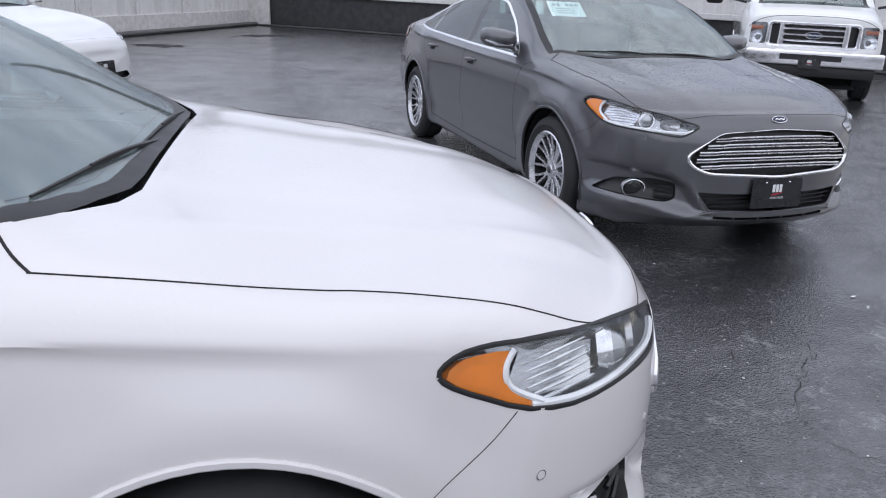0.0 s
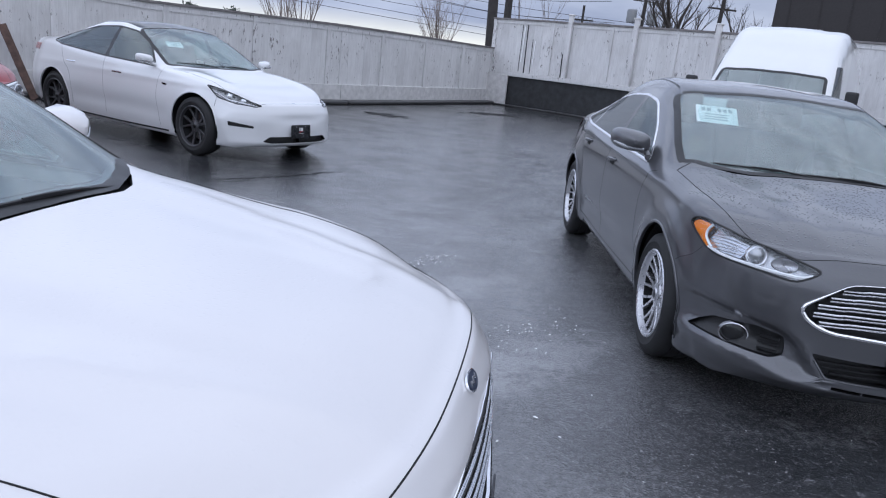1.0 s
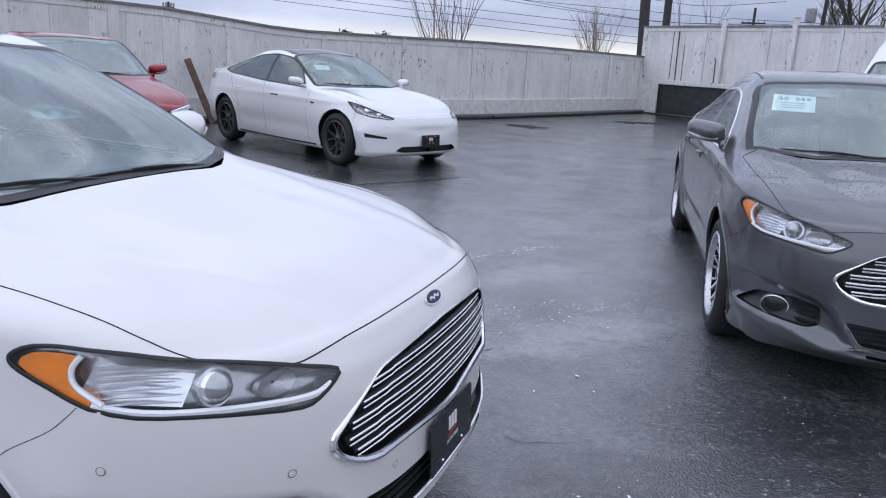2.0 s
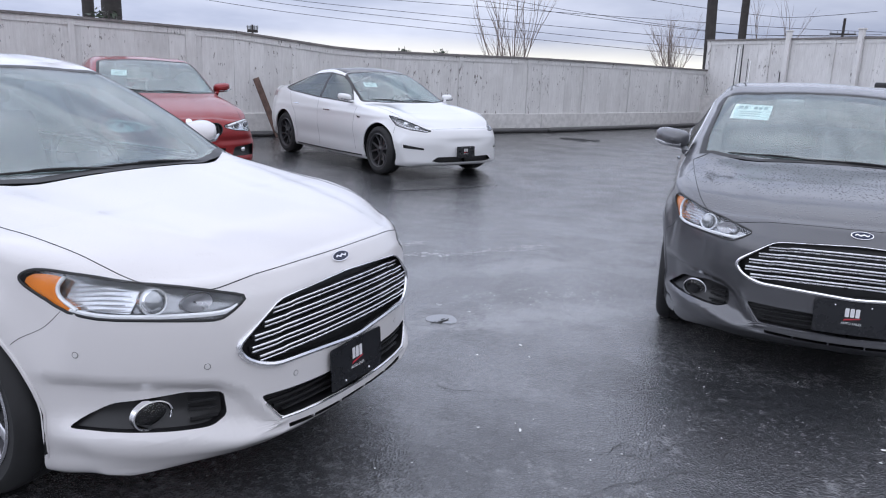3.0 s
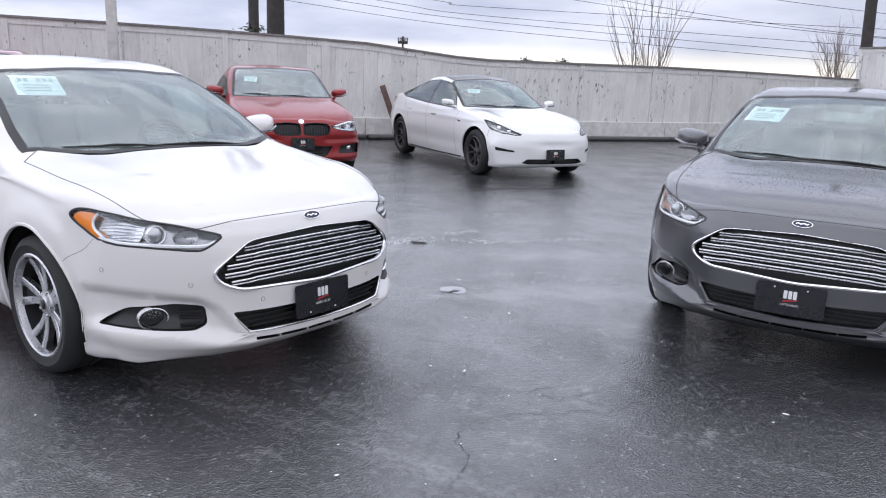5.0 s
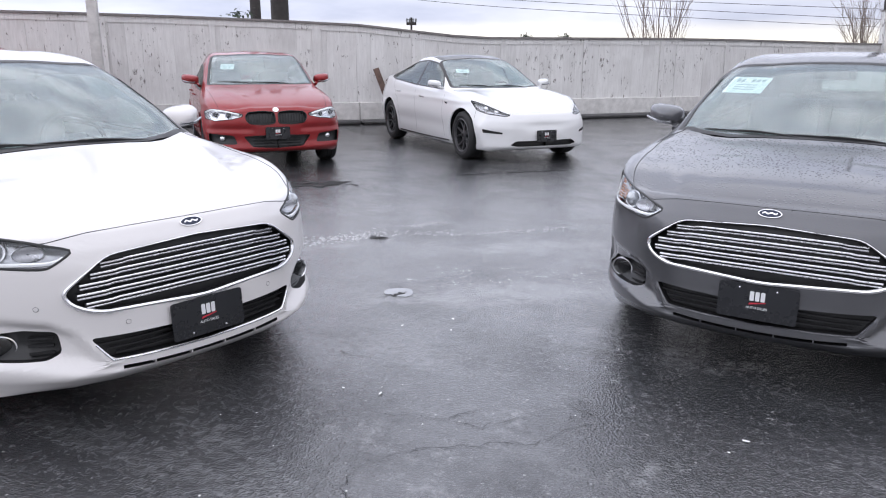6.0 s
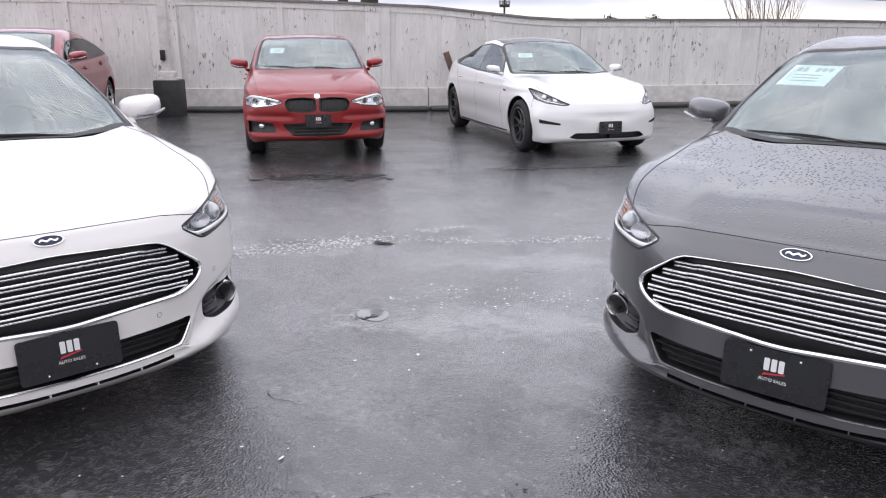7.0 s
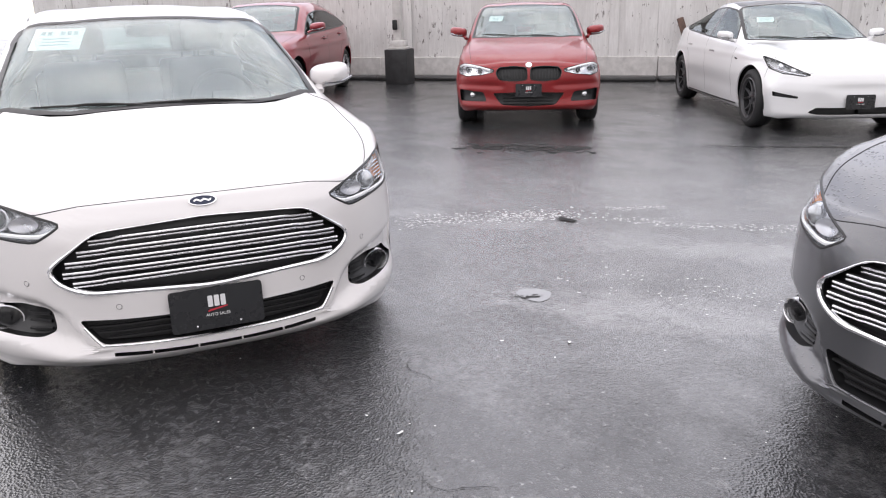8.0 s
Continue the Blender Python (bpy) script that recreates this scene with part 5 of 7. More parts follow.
def red_saloon(name, m, label):
    c = dict(rings=(24, 48, 9), paint=RED_METALLIC, wheelbase=2.81, tyre=.325, rim_r=.225, track=.885, wheel="twin5", wheel_mat=GUNMETAL, arch=.362, flare=.005, lining=.96)
    c.update(nose=.66, tail=-3.76, zcap=.48, bowsplit=.15, cabin=(-.35, -3.0), dash=.95, mirror_in=(-1.2, 1.31), deck=1.0, rear_heads=False, rear_drop=.08)
    c["zt"] = [(.68, .775), (.6, .812), (.4, .868), (.1, .932), (-.2, .982), (-.42, 1.02), (-.8, 1.205), (-1.15, 1.378), (-1.4, 1.445), (-1.8, 1.478), (-2.2, 1.46), (-2.55, 1.385), (-2.9, 1.215), (-3.15, 1.115), (-3.5, 1.085), (-3.78, 1.06)]
    c["zr"] = [(.68, .742), (.6, .795), (.4, .852), (.1, .912), (-.2, .958), (-.42, .992), (-.8, 1.15), (-1.15, 1.318), (-1.45, 1.402), (-1.8, 1.426), (-2.2, 1.40), (-2.6, 1.30), (-2.9, 1.155), (-3.15, 1.08), (-3.78, 1.03)]
    c["yr"] = [(.68, .60), (.4, .67), (.1, .70), (-.42, .745), (-.8, .715), (-1.3, .65), (-1.8, .62), (-2.4, .60), (-2.8, .61), (-3.15, .66), (-3.78, .61)]
    c["zb"] = [(.68, .72), (.5, .785), (.3, .832), (0, .875), (-.4, .918), (-1.0, .93), (-2.2, .965), (-3.0, 1.0), (-3.78, .96)]
    c["yb"] = [(.68, .765), (.4, .825), (.1, .845), (-.5, .855), (-1.5, .86), (-2.7, .855), (-3.3, .80), (-3.78, .72)]
    c["w"] = [(.68, .865), (.45, .895), (.2, .905), (-.5, .895), (-1.5, .895), (-2.81, .905), (-3.4, .88), (-3.78, .82)]
    c["zw"] = [(.68, .46), (.3, .58), (-.5, .60), (-2.8, .64), (-3.78, .62)]
    c["zk"] = [(.68, .20), (.4, .185), (-2.8, .19), (-3.78, .27)]
    c["bow"] = [(.78, .30), (.64, .27), (.4, .17), (.1, .07), (-.2, .07), (-.45, .20), (-.9, .14), (-1.4, .05), (-1.9, 0), (-2.5, -.04), (-3.2, -.10), (-3.78, -.2)]
    c["lean"] = [(.2, .01), (.28, .05), (.4, .045), (.5, .045), (.62, .035), (.70, .01), (.76, -.03)]
    c["sculpt"] = twin_sculpt
    up = lambda q: q.z > .9
    side = dict(d=(0, 1, .3), both=True, keep=lambda q: q.z > .9 and q.y > .4)
    lamp = fillet([(.28, .875, .735), (.44, .80, .772), (.60, .63, .752), (.69, .41, .700), (.69, .405, .664), (.64, .52, .622), (.54, .72, .600), (.36, .86, .640)], .022, 3)
    kidney = fillet([(.7, .020, .585), (.7, .022, .722), (.7, .18, .738), (.7, .355, .724), (.7, .395, .672), (.7, .355, .588), (.7, .18, .572)], .035, 3)
    c["cuts"] = [
        dict(name="windshield", outline=fillet([(-.45, 0, 1), (-.50, .40, 1), (-.63, .73, 1), (-1.08, .672, 1), (-1.46, .605, 1), (-1.44, 0, 1), (-1.46, -.605, 1), (-1.08, -.672, 1), (-.63, -.73, 1), (-.50, -.40, 1)], .06, 3), d=(.25, 0, 1), keep=up, mat=CLEAR, rim=(.04, .0015, BLACK), rim_name="screen_border"),
        dict(name="rear_window", outline=fillet([(-2.6, 0, 1), (-2.52, .48, 1), (-2.95, .56, 1), (-3.1, 0, 1), (-2.95, -.56, 1), (-2.52, -.48, 1)], .06, 3), d=(-.25, 0, 1), keep=up, mat=TINTED),
        dict(name="side_window", outline=window_between(SEDAN_DLO, -1.66, -.5), mat=SIDE_GLASS, **side),
        dict(name="side_window", outline=window_between(SEDAN_DLO, -3.1, -1.74), mat=TINTED, **side),
        dict(name="window_pillar", outline=window_between(SEDAN_DLO, -1.74, -1.66), mat=GLOSS_BLACK, **side),
        dict(name="headlight", outline=lamp, d=(.8, .5, .3), both=True, keep=lambda q: q.x > .1 and q.z > .55 and q.y > .3, mat=LENS, housing=.045, housing_mat=REFLECTOR, rim=(.008, .001, GAP), rim_name="lamp_seal"),
        dict(name="kidney_grille", outline=kidney, d=(1, 0, 0), both=True, keep=lambda q: q.x > .4, mat=BLACK, depth=.04, rim=(.012, .008, GLOSS_BLACK), rim_name="grille_frame"),
        dict(name="lower_intake", outline=fillet([(.7, -.43, .43), (.7, 0, .445), (.7, .43, .43), (.7, .32, .292), (.7, 0, .275), (.7, -.32, .292)], .03, 3), d=(1, 0, 0), keep=lambda q: q.x > .4, mat=BLACK, depth=.05),
        dict(name="side_intake", outline=fillet([(.5, .83, .465), (.6, .50, .44), (.6, .45, .33), (.5, .82, .325)], .025, 3), d=(1, .4, 0), both=True, keep=lambda q: q.x > .2 and q.z < .6, mat=BLACK, depth=.04),
    ]
    c["bands"] = [
        dict(name="window_trim", line=SEDAN_DLO + SEDAN_DLO[:1], d=(0, 1, .3), width=.022, height=.003, mat=BLACK, steps=120),
        dict(line=[(.66, .45, .7), (.68, .25, .7), (.69, 0, .7), (.68, -.25, .7), (.66, -.45, .7)], d=(.6, 0, 1), both=False, steps=40),
        dict(line=[(.50, .76, 1), (.2, .765, 1), (-.3, .77, 1), (-.5, .78, 1)], d=(0, .3, 1)),
        dict(line=[(-.58, .9, .93), (-.62, .9, .7), (-.6, .9, .45), (-.56, .9, .27)], d=(0, 1, 0)),
        dict(line=[(-1.70, .9, .975), (-1.70, .9, .7), (-1.66, .9, .27)], d=(0, 1, 0)),
        dict(line=[(.70, y, .225) for y in (.0, .25, .5)], d=(1, 0, 0), width=.02, height=.004, mat=BLACK, name="lip_trim"),
    ]
    root, skin, made = build_car(c, name, m, label)
    dealer_plate(root, skin, (.7, 0, .465), .31, .155, gap=.03)
    q, n = skin.at((.68, 0, .748), (.8, 0, .6))
    part("badge", moved(lathe([(.0005, -.004), (.03, -.004), (.038, -.006), (.041, 0)], 24), face_pose(q, n)), CHROME, root)
    for s in (-1, 1):
        k = made["kidney_grille", s]
        for i in range(9):
            y = s * (.055 + i * .036)
            a = skin.at((.7, y, .60), (1, 0, 0))[0]
            b = skin.at((.7, y, .71), (1, 0, 0))[0]
            part("grille_slat", tube([a - Vector((.015, 0, 0)), b - Vector((.015, 0, 0))], .006, 6), BLACK, k)
        lampo = made["headlight", s]
        d = Vector((.8, s * .5, .3)).normalized()
        for x, y, z in ((.50, .72, .685), (.61, .57, .68)):
            q = skin.at((x, s * y, z), d)[0] - d * .022
            part("projector", moved(lathe([(.0005, -.02), (.02, -.018), (.030, -.004), (.032, .02)], 20), face_pose(q, (.95, s * .25, .1))), GUNMETAL, lampo)
            part("ring_light", moved(lathe([(.034, -.01), (.038, -.016), (.042, -.012), (.042, .01)], 24), face_pose(q, (.95, s * .25, .1))), REFLECTOR, lampo)
        pts = [skin.at((x, s * y, z), d)[0] - d * .005 for x, y, z in ((.34, .865, .728), (.45, .80, .757), (.60, .64, .738), (.67, .45, .69))]
        part("light_strip", tube([Vector(a) for a in rounded([tuple(b) for b in pts], False, 5)], .012, 6), WHITE_GUIDE, lampo)
        it = made["side_intake", s]
        q = skin.at((.6, s * .66, .40), (1, s * .4, 0))[0] - Vector((.03, 0, 0))
        part("fog_lamp", moved(lathe([(.0005, -.02), (.02, -.018), (.034, -.006), (.038, .01)], 20), face_pose(q, (1, s * .2, 0))), REFLECTOR, it)
        mirror(root, skin, (-.94, s * .945, 1.09), s, RED_METALLIC, (-.88, s * .83, 1.0), 1.0)
        for x, z in ((-1.5, .85), (-2.4, .87)):
            handle(root, skin, x, z, s, RED_METALLIC, .19)
    for i in range(4):
        z = .30 + i * .035
        pts = [skin.at((.7, y, z), (1, 0, 0))[0] - Vector((.03, 0, 0)) for y in np.linspace(-.30, .30, 15)]
        part("intake_slat", tube(pts, .006, 6), BLACK, made["lower_intake", 1])
    wiper(root, skin, (-.52, .42, 1.0), (-.52, -.15, 1.0))
    wiper(root, skin, (-.50, -.12, 1.0), (-.67, -.6, 1.0))
    sticker(root, skin, (-1.02, -.42, 1.2), (.6, 0, 1), .19, .14)
    return root


# ------------------------------------------------------------ the wine-red hatchback by the fence
def hatchback(name, m, label):
    c = dict(rings=(24, 48, 9), paint=WINE_RED, wheelbase=2.70, tyre=.325, rim_r=.222, track=.875, wheel="twin5", wheel_mat=SILVER, arch=.365, flare=.005, lining=.97)
    c.update(nose=.74, tail=-3.48, zcap=.5, bowsplit=.15, cabin=(-.3, -3.1), dash=.97, mirror_in=(-1.1, 1.34), deck=1.0, rear_heads=False, rear_drop=.08)
    c["zt"] = [(.76, .77), (.6, .83), (.3, .90), (-.1, .965), (-.32, 1.005), (-.7, 1.19), (-1.1, 1.365), (-1.4, 1.43), (-1.8, 1.455), (-2.3, 1.435), (-2.8, 1.36), (-3.2, 1.22), (-3.48, 1.05)]
    c["zr"] = [(.76, .74), (.6, .81), (.3, .88), (-.1, .94), (-.32, .975), (-.7, 1.13), (-1.1, 1.29), (-1.4, 1.37), (-1.8, 1.40), (-2.3, 1.375), (-2.8, 1.28), (-3.2, 1.13), (-3.48, 1.0)]
    c["yr"] = [(.76, .60), (.3, .69), (-.32, .73), (-.7, .69), (-1.2, .62), (-1.8, .59), (-2.5, .57), (-3.0, .60), (-3.48, .60)]
    c["zb"] = [(.76, .71), (.4, .815), (0, .875), (-.4, .92), (-1.0, .955), (-2.2, 1.01), (-3.0, 1.05), (-3.48, .95)]
    c["yb"] = [(.76, .76), (.4, .825), (0, .85), (-1.5, .86), (-2.6, .86), (-3.2, .78), (-3.48, .68)]
    c["w"] = [(.76, .84), (.4, .885), (.1, .90), (-1.5, .89), (-2.7, .90), (-3.2, .87), (-3.48, .80)]
    c["zw"] = [(.76, .5), (.3, .58), (-2.8, .64), (-3.48, .62)]
    c["zk"] = [(.76, .2), (.4, .19), (-2.8, .19), (-3.48, .27)]
    c["bow"] = [(.84, .42), (.7, .36), (.4, .2), (.1, .07), (-.2, .08), (-.4, .2), (-.9, .13), (-1.4, .05), (-2, 0), (-3, -.08), (-3.48, -.16)]
    c["lean"] = [(.2, .01), (.3, .04), (.5, .04), (.65, .02), (.76, -.03)]
    c["sculpt"] = twin_sculpt
    dlo = fillet([(-.62, .9, .985), (-1.6, .9, 1.015), (-2.5, .9, 1.05), (-2.95, .9, 1.09), (-2.72, .9, 1.24), (-2.3, .9, 1.345), (-1.7, .9, 1.365), (-1.25, .9, 1.31), (-.92, .9, 1.16)], .07, 4)
    up = lambda q: q.z > .9
    side = dict(d=(0, 1, .3), both=True, keep=lambda q: q.z > .9 and q.y > .4)
    c["cuts"] = [
        dict(name="windshield", outline=fillet([(-.36, 0, 1), (-.41, .40, 1), (-.56, .69, 1), (-.95, .62, 1), (-1.33, .55, 1), (-1.28, 0, 1), (-1.33, -.55, 1), (-.95, -.62, 1), (-.56, -.69, 1), (-.41, -.40, 1)], .06, 3), d=(.25, 0, 1), keep=up, mat=CLEAR, rim=(.04, .0015, BLACK), rim_name="screen_border"),
        dict(name="side_window", outline=window_between(dlo, -1.56, -.5), mat=SIDE_GLASS, **side),
        dict(name="side_window", outline=window_between(dlo, -3.1, -1.64), mat=TINTED, **side),
        dict(name="window_pillar", outline=window_between(dlo, -1.64, -1.56), mat=GLOSS_BLACK, **side),
        dict(name="headlight", outline=fillet([(.33, .86, .76), (.55, .73, .755), (.75, .48, .72), (.74, .50, .67), (.5, .78, .68)], .03, 3), d=(.7, .55, .4), both=True, keep=lambda q: q.x > .1 and q.z > .55 and q.y > .3, mat=LENS, housing=.045),
        dict(name="grille", outline=fillet([(.8, -.45, .66), (.8, .45, .66), (.8, .34, .42), (.8, 0, .38), (.8, -.34, .42)], .05, 3), d=(1, 0, 0), keep=lambda q: q.x > .4, mat=BLACK, depth=.05),
    ]
    c["bands"] = [
        dict(name="window_trim", line=dlo + dlo[:1], d=(0, 1, .3), width=.02, height=.003, mat=BLACK, steps=120),
        dict(line=[(.52, .75, 1), (.2, .77, 1), (-.3, .77, 1), (-.45, .78, 1)], d=(0, .3, 1)),
        dict(line=[(-.5, .9, .93), (-.56, .9, .7), (-.54, .9, .45), (-.5, .9, .27)], d=(0, 1, 0)),
        dict(line=[(-1.60, .9, 1.0), (-1.6, .9, .7), (-1.56, .9, .27)], d=(0, 1, 0)),
        dict(line=[(-2.6, .9, 1.05), (-2.5, .9, .85), (-2.33, .9, .66), (-2.28, .9, .3)], d=(0, 1, 0)),
    ]
    root, skin, made = build_car(c, name, m, label)
    for s in (-1, 1):
        mirror(root, skin, (-.76, s * .96, 1.07), s, WINE_RED, (-.72, s * .83, .985), .95)
        for x, z in ((-1.4, .88), (-2.3, .92)):
            handle(root, skin, x, z, s, WINE_RED)
    return root


LAMP_DARK = simple("smoked_lamp_housing", (.42, .425, .43), .25, .5, var=.2)
electric_car("white_electric_car", pose(-1.96, 9.80, 0, 0, 0, -30.8), "glossy white electric saloon with black wheels parked along the fence")
red_saloon("red_saloon_car", pose(-4.40, 7.25, 0, 0, 0, -34.3), "red metallic saloon car with twin black grilles before the fence")
hatchback("red_hatchback_car", pose(-8.36, 4.58, 0, 0, 0, -37) @ Matrix.Scale(1.085, 4), "deep red hatchback car parked close to the whitewashed fence")
# ------------------------------------------------------------ the lot: asphalt, fences, kerb
def asphalt_material():
    m, n, l, b = material("wet_asphalt")
    co = n.new("ShaderNodeTexCoord")
    vec = co.outputs["Object"]

    def scaled(sock, k, add=0.0):
        q = n.new("ShaderNodeMath")
        q.operation = "MULTIPLY_ADD"
        q.inputs[1].default_value, q.inputs[2].default_value = k, add
        l.new(sock, q.inputs[0])
        return q.outputs[0]

    def two(op, a, c):
        q = n.new("ShaderNodeMath")
        q.operation = op
        l.new(a, q.inputs[0])
        l.new(c, q.inputs[1])
        return q.outputs[0]

    grit = noise_tex(n, l, 120, 4, .7, vec)
    grains = n.new("ShaderNodeTexVoronoi")
    grains.inputs["Scale"].default_value = 105
    l.new(vec, grains.inputs["Vector"])
    tone = noise_tex(n, l, .55, 8, .66, vec)
    patch = noise_tex(n, l, .23, 5, .55, vec)
    worn = noise_tex(n, l, 2.6, 9, .74, vec)
    drift = n.new("ShaderNodeMapping")
    drift.inputs["Rotation"].default_value = (0, 0, radians(-42))
    drift.inputs["Scale"].default_value = (.35, 1.5, 1)
    l.new(vec, drift.inputs[0])
    streaks = noise_tex(n, l, 1.1, 9, .68, drift.outputs[0])
    # the brightest grains put pale stones and wet sparkle into the colour
    c1 = ramp(n, l, grains.outputs["Color"], (.1, (.010, .011, .013)), (.70, (.030, .031, .034)), (.92, (.08, .08, .082)), (.985, (.32, .32, .32)))
    c2 = mixed(n, l, ramp(n, l, tone.outputs["Fac"], (.36, 0.0), (.70, .8)), c1, (.068, .069, .074))
    c3 = mixed(n, l, ramp(n, l, streaks.outputs["Fac"], (.52, 0.0), (.70, .5)), c2, (.165, .166, .172))
    c3 = mixed(n, l, ramp(n, l, worn.outputs["Fac"], (.56, 0.0), (.70, .6)), c3, (.20, .20, .205))
    # crumbs of stone and bitumen, a few centimetres across
    crumbs = noise_tex(n, l, 24, 7, .7, vec)
    mul = n.new("ShaderNodeMix")
    mul.data_type, mul.blend_type = "RGBA", "MULTIPLY"
    mul.inputs["Factor"].default_value = 1
    l.new(c3, mul.inputs["A"])
    l.new(ramp(n, l, crumbs.outputs["Fac"], (.36, .45), (.64, 1.55)), mul.inputs["B"])
    c3 = mul.outputs["Result"]
    ragged = noise_tex(n, l, 5.0, 10, .78, vec)

    def in_oval(x, y, ang, rx, ry):
        """How far a point lies inside a ragged oval mark, 0 to 1."""
        mp = n.new("ShaderNodeMapping")
        mp.vector_type = "TEXTURE"
        mp.inputs["Location"].default_value = (x, y, 0)
        mp.inputs["Rotation"].default_value = (0, 0, radians(ang))
        mp.inputs["Scale"].default_value = (rx, ry, 1)
        l.new(vec, mp.inputs[0])
        ln = n.new("ShaderNodeVectorMath")
        ln.operation = "LENGTH"
        l.new(mp.outputs[0], ln.inputs[0])
        far = ramp(n, l, scaled(ln.outputs["Value"], .5), (.0, 1.0), (1.0, 0.0))
        return far

    # pale ragged ovals; the first puts the puddle's sky reflection into the colour
    total = None
    for mark in ((.74, 3.64, 40, .26, .17), (-.50, 4.32, 62, .75, .30), (.9, 5.2, 45, 1.2, .30), (-1.2, 3.7, 48, .7, .25), (1.2, 4.0, 42, 1.2, .35)):
        f = in_oval(*mark)
        total = f if total is None else two("MAXIMUM", total, f)
    inside_mark = ramp(n, l, two("MULTIPLY", total, ragged.outputs["Fac"]), (.30, 0.0), (.44, .8))
    c3 = mixed(n, l, inside_mark, c3, (.34, .34, .345))
    # broad pale oval puts the wet lot's sky sheen into the colour
    pale = ramp(n, l, two("MULTIPLY", in_oval(.2, 5.0, 45, 2.6, 1.7), scaled(tone.outputs["Fac"], .9, .25)), (.10, 0.0), (.42, .6))
    c3 = mixed(n, l, pale, c3, mixed(n, l, ramp(n, l, grains.outputs["Color"], (.2, 0.0), (.9, 1.0)), (.13, .13, .136), (.26, .26, .265)))
    l.new(c3, b.inputs["Base Color"])
    wet = noise_tex(n, l, .42, 8, .66, vec)
    r1 = ramp(n, l, wet.outputs["Fac"], (.34, .03), (.50, .07), (.68, .17))
    r2 = ramp(n, l, streaks.outputs["Fac"], (.40, .0), (.66, .09))
    rough = two("ADD", two("ADD", r1, r2), scaled(grit.outputs["Fac"], .08))
    l.new(rough, b.inputs["Roughness"])
    b.inputs["Specular IOR Level"].default_value = .9
    # the film of rain over the stones
    b.inputs["Coat IOR"].default_value = 1.45
    patchy = noise_tex(n, l, 1.7, 11, .74, vec)
    l.new(ramp(n, l, patchy.outputs["Fac"], (.40, .35), (.56, 1.0)), b.inputs["Coat Weight"])
    l.new(two("ADD", two("ADD", scaled(r1, 1.1, .0), scaled(crumbs.outputs["Fac"], .16, -.03)), ramp(n, l, patchy.outputs["Fac"], (.34, .12), (.56, .0))), b.inputs["Coat Roughness"])
    film = n.new("ShaderNodeBump")
    film.inputs["Strength"].default_value, film.inputs["Distance"].default_value = .5, .0036
    l.new(grains.outputs["Distance"], film.inputs["Height"])
    swell = n.new("ShaderNodeBump")
    swell.inputs["Strength"].default_value, swell.inputs["Distance"].default_value = .2, .012
    l.new(worn.outputs["Fac"], swell.inputs["Height"])
    l.new(film.outputs[0], swell.inputs["Normal"])
    l.new(swell.outputs[0], b.inputs["Coat Normal"])
    bump(n, l, b, grit.outputs["Fac"], .5, .003)
    bump(n, l, b, grains.outputs["Distance"], .62, .0045)
    bump(n, l, b, worn.outputs["Fac"], .15, .010)
    bump(n, l, b, patch.outputs["Fac"], .15, .03)
    return m


ASPHALT = asphalt_material()


def sheet(x0, x1, y0, y1, step):
    xs, ys = np.arange(x0, x1 + .01, step), np.arange(y0, y1 + .01, step)
    v = [(x, y, 0.0) for x in xs for y in ys]
    k = len(ys)
    return v, [(i * k + j, (i + 1) * k + j, (i + 1) * k + j + 1, i * k + j + 1) for i in range(len(xs) - 1) for j in range(k - 1)]


ground = part("ground", ([(-400, -300, 0), (400, -300, 0), (400, 600, 0), (-400, 600, 0)], [(0, 1, 2, 3)]), ASPHALT)
tagged(ground, "wet dark grey asphalt with worn pale patches, cracks and a painted sky sheen", "ground", kind="structure")


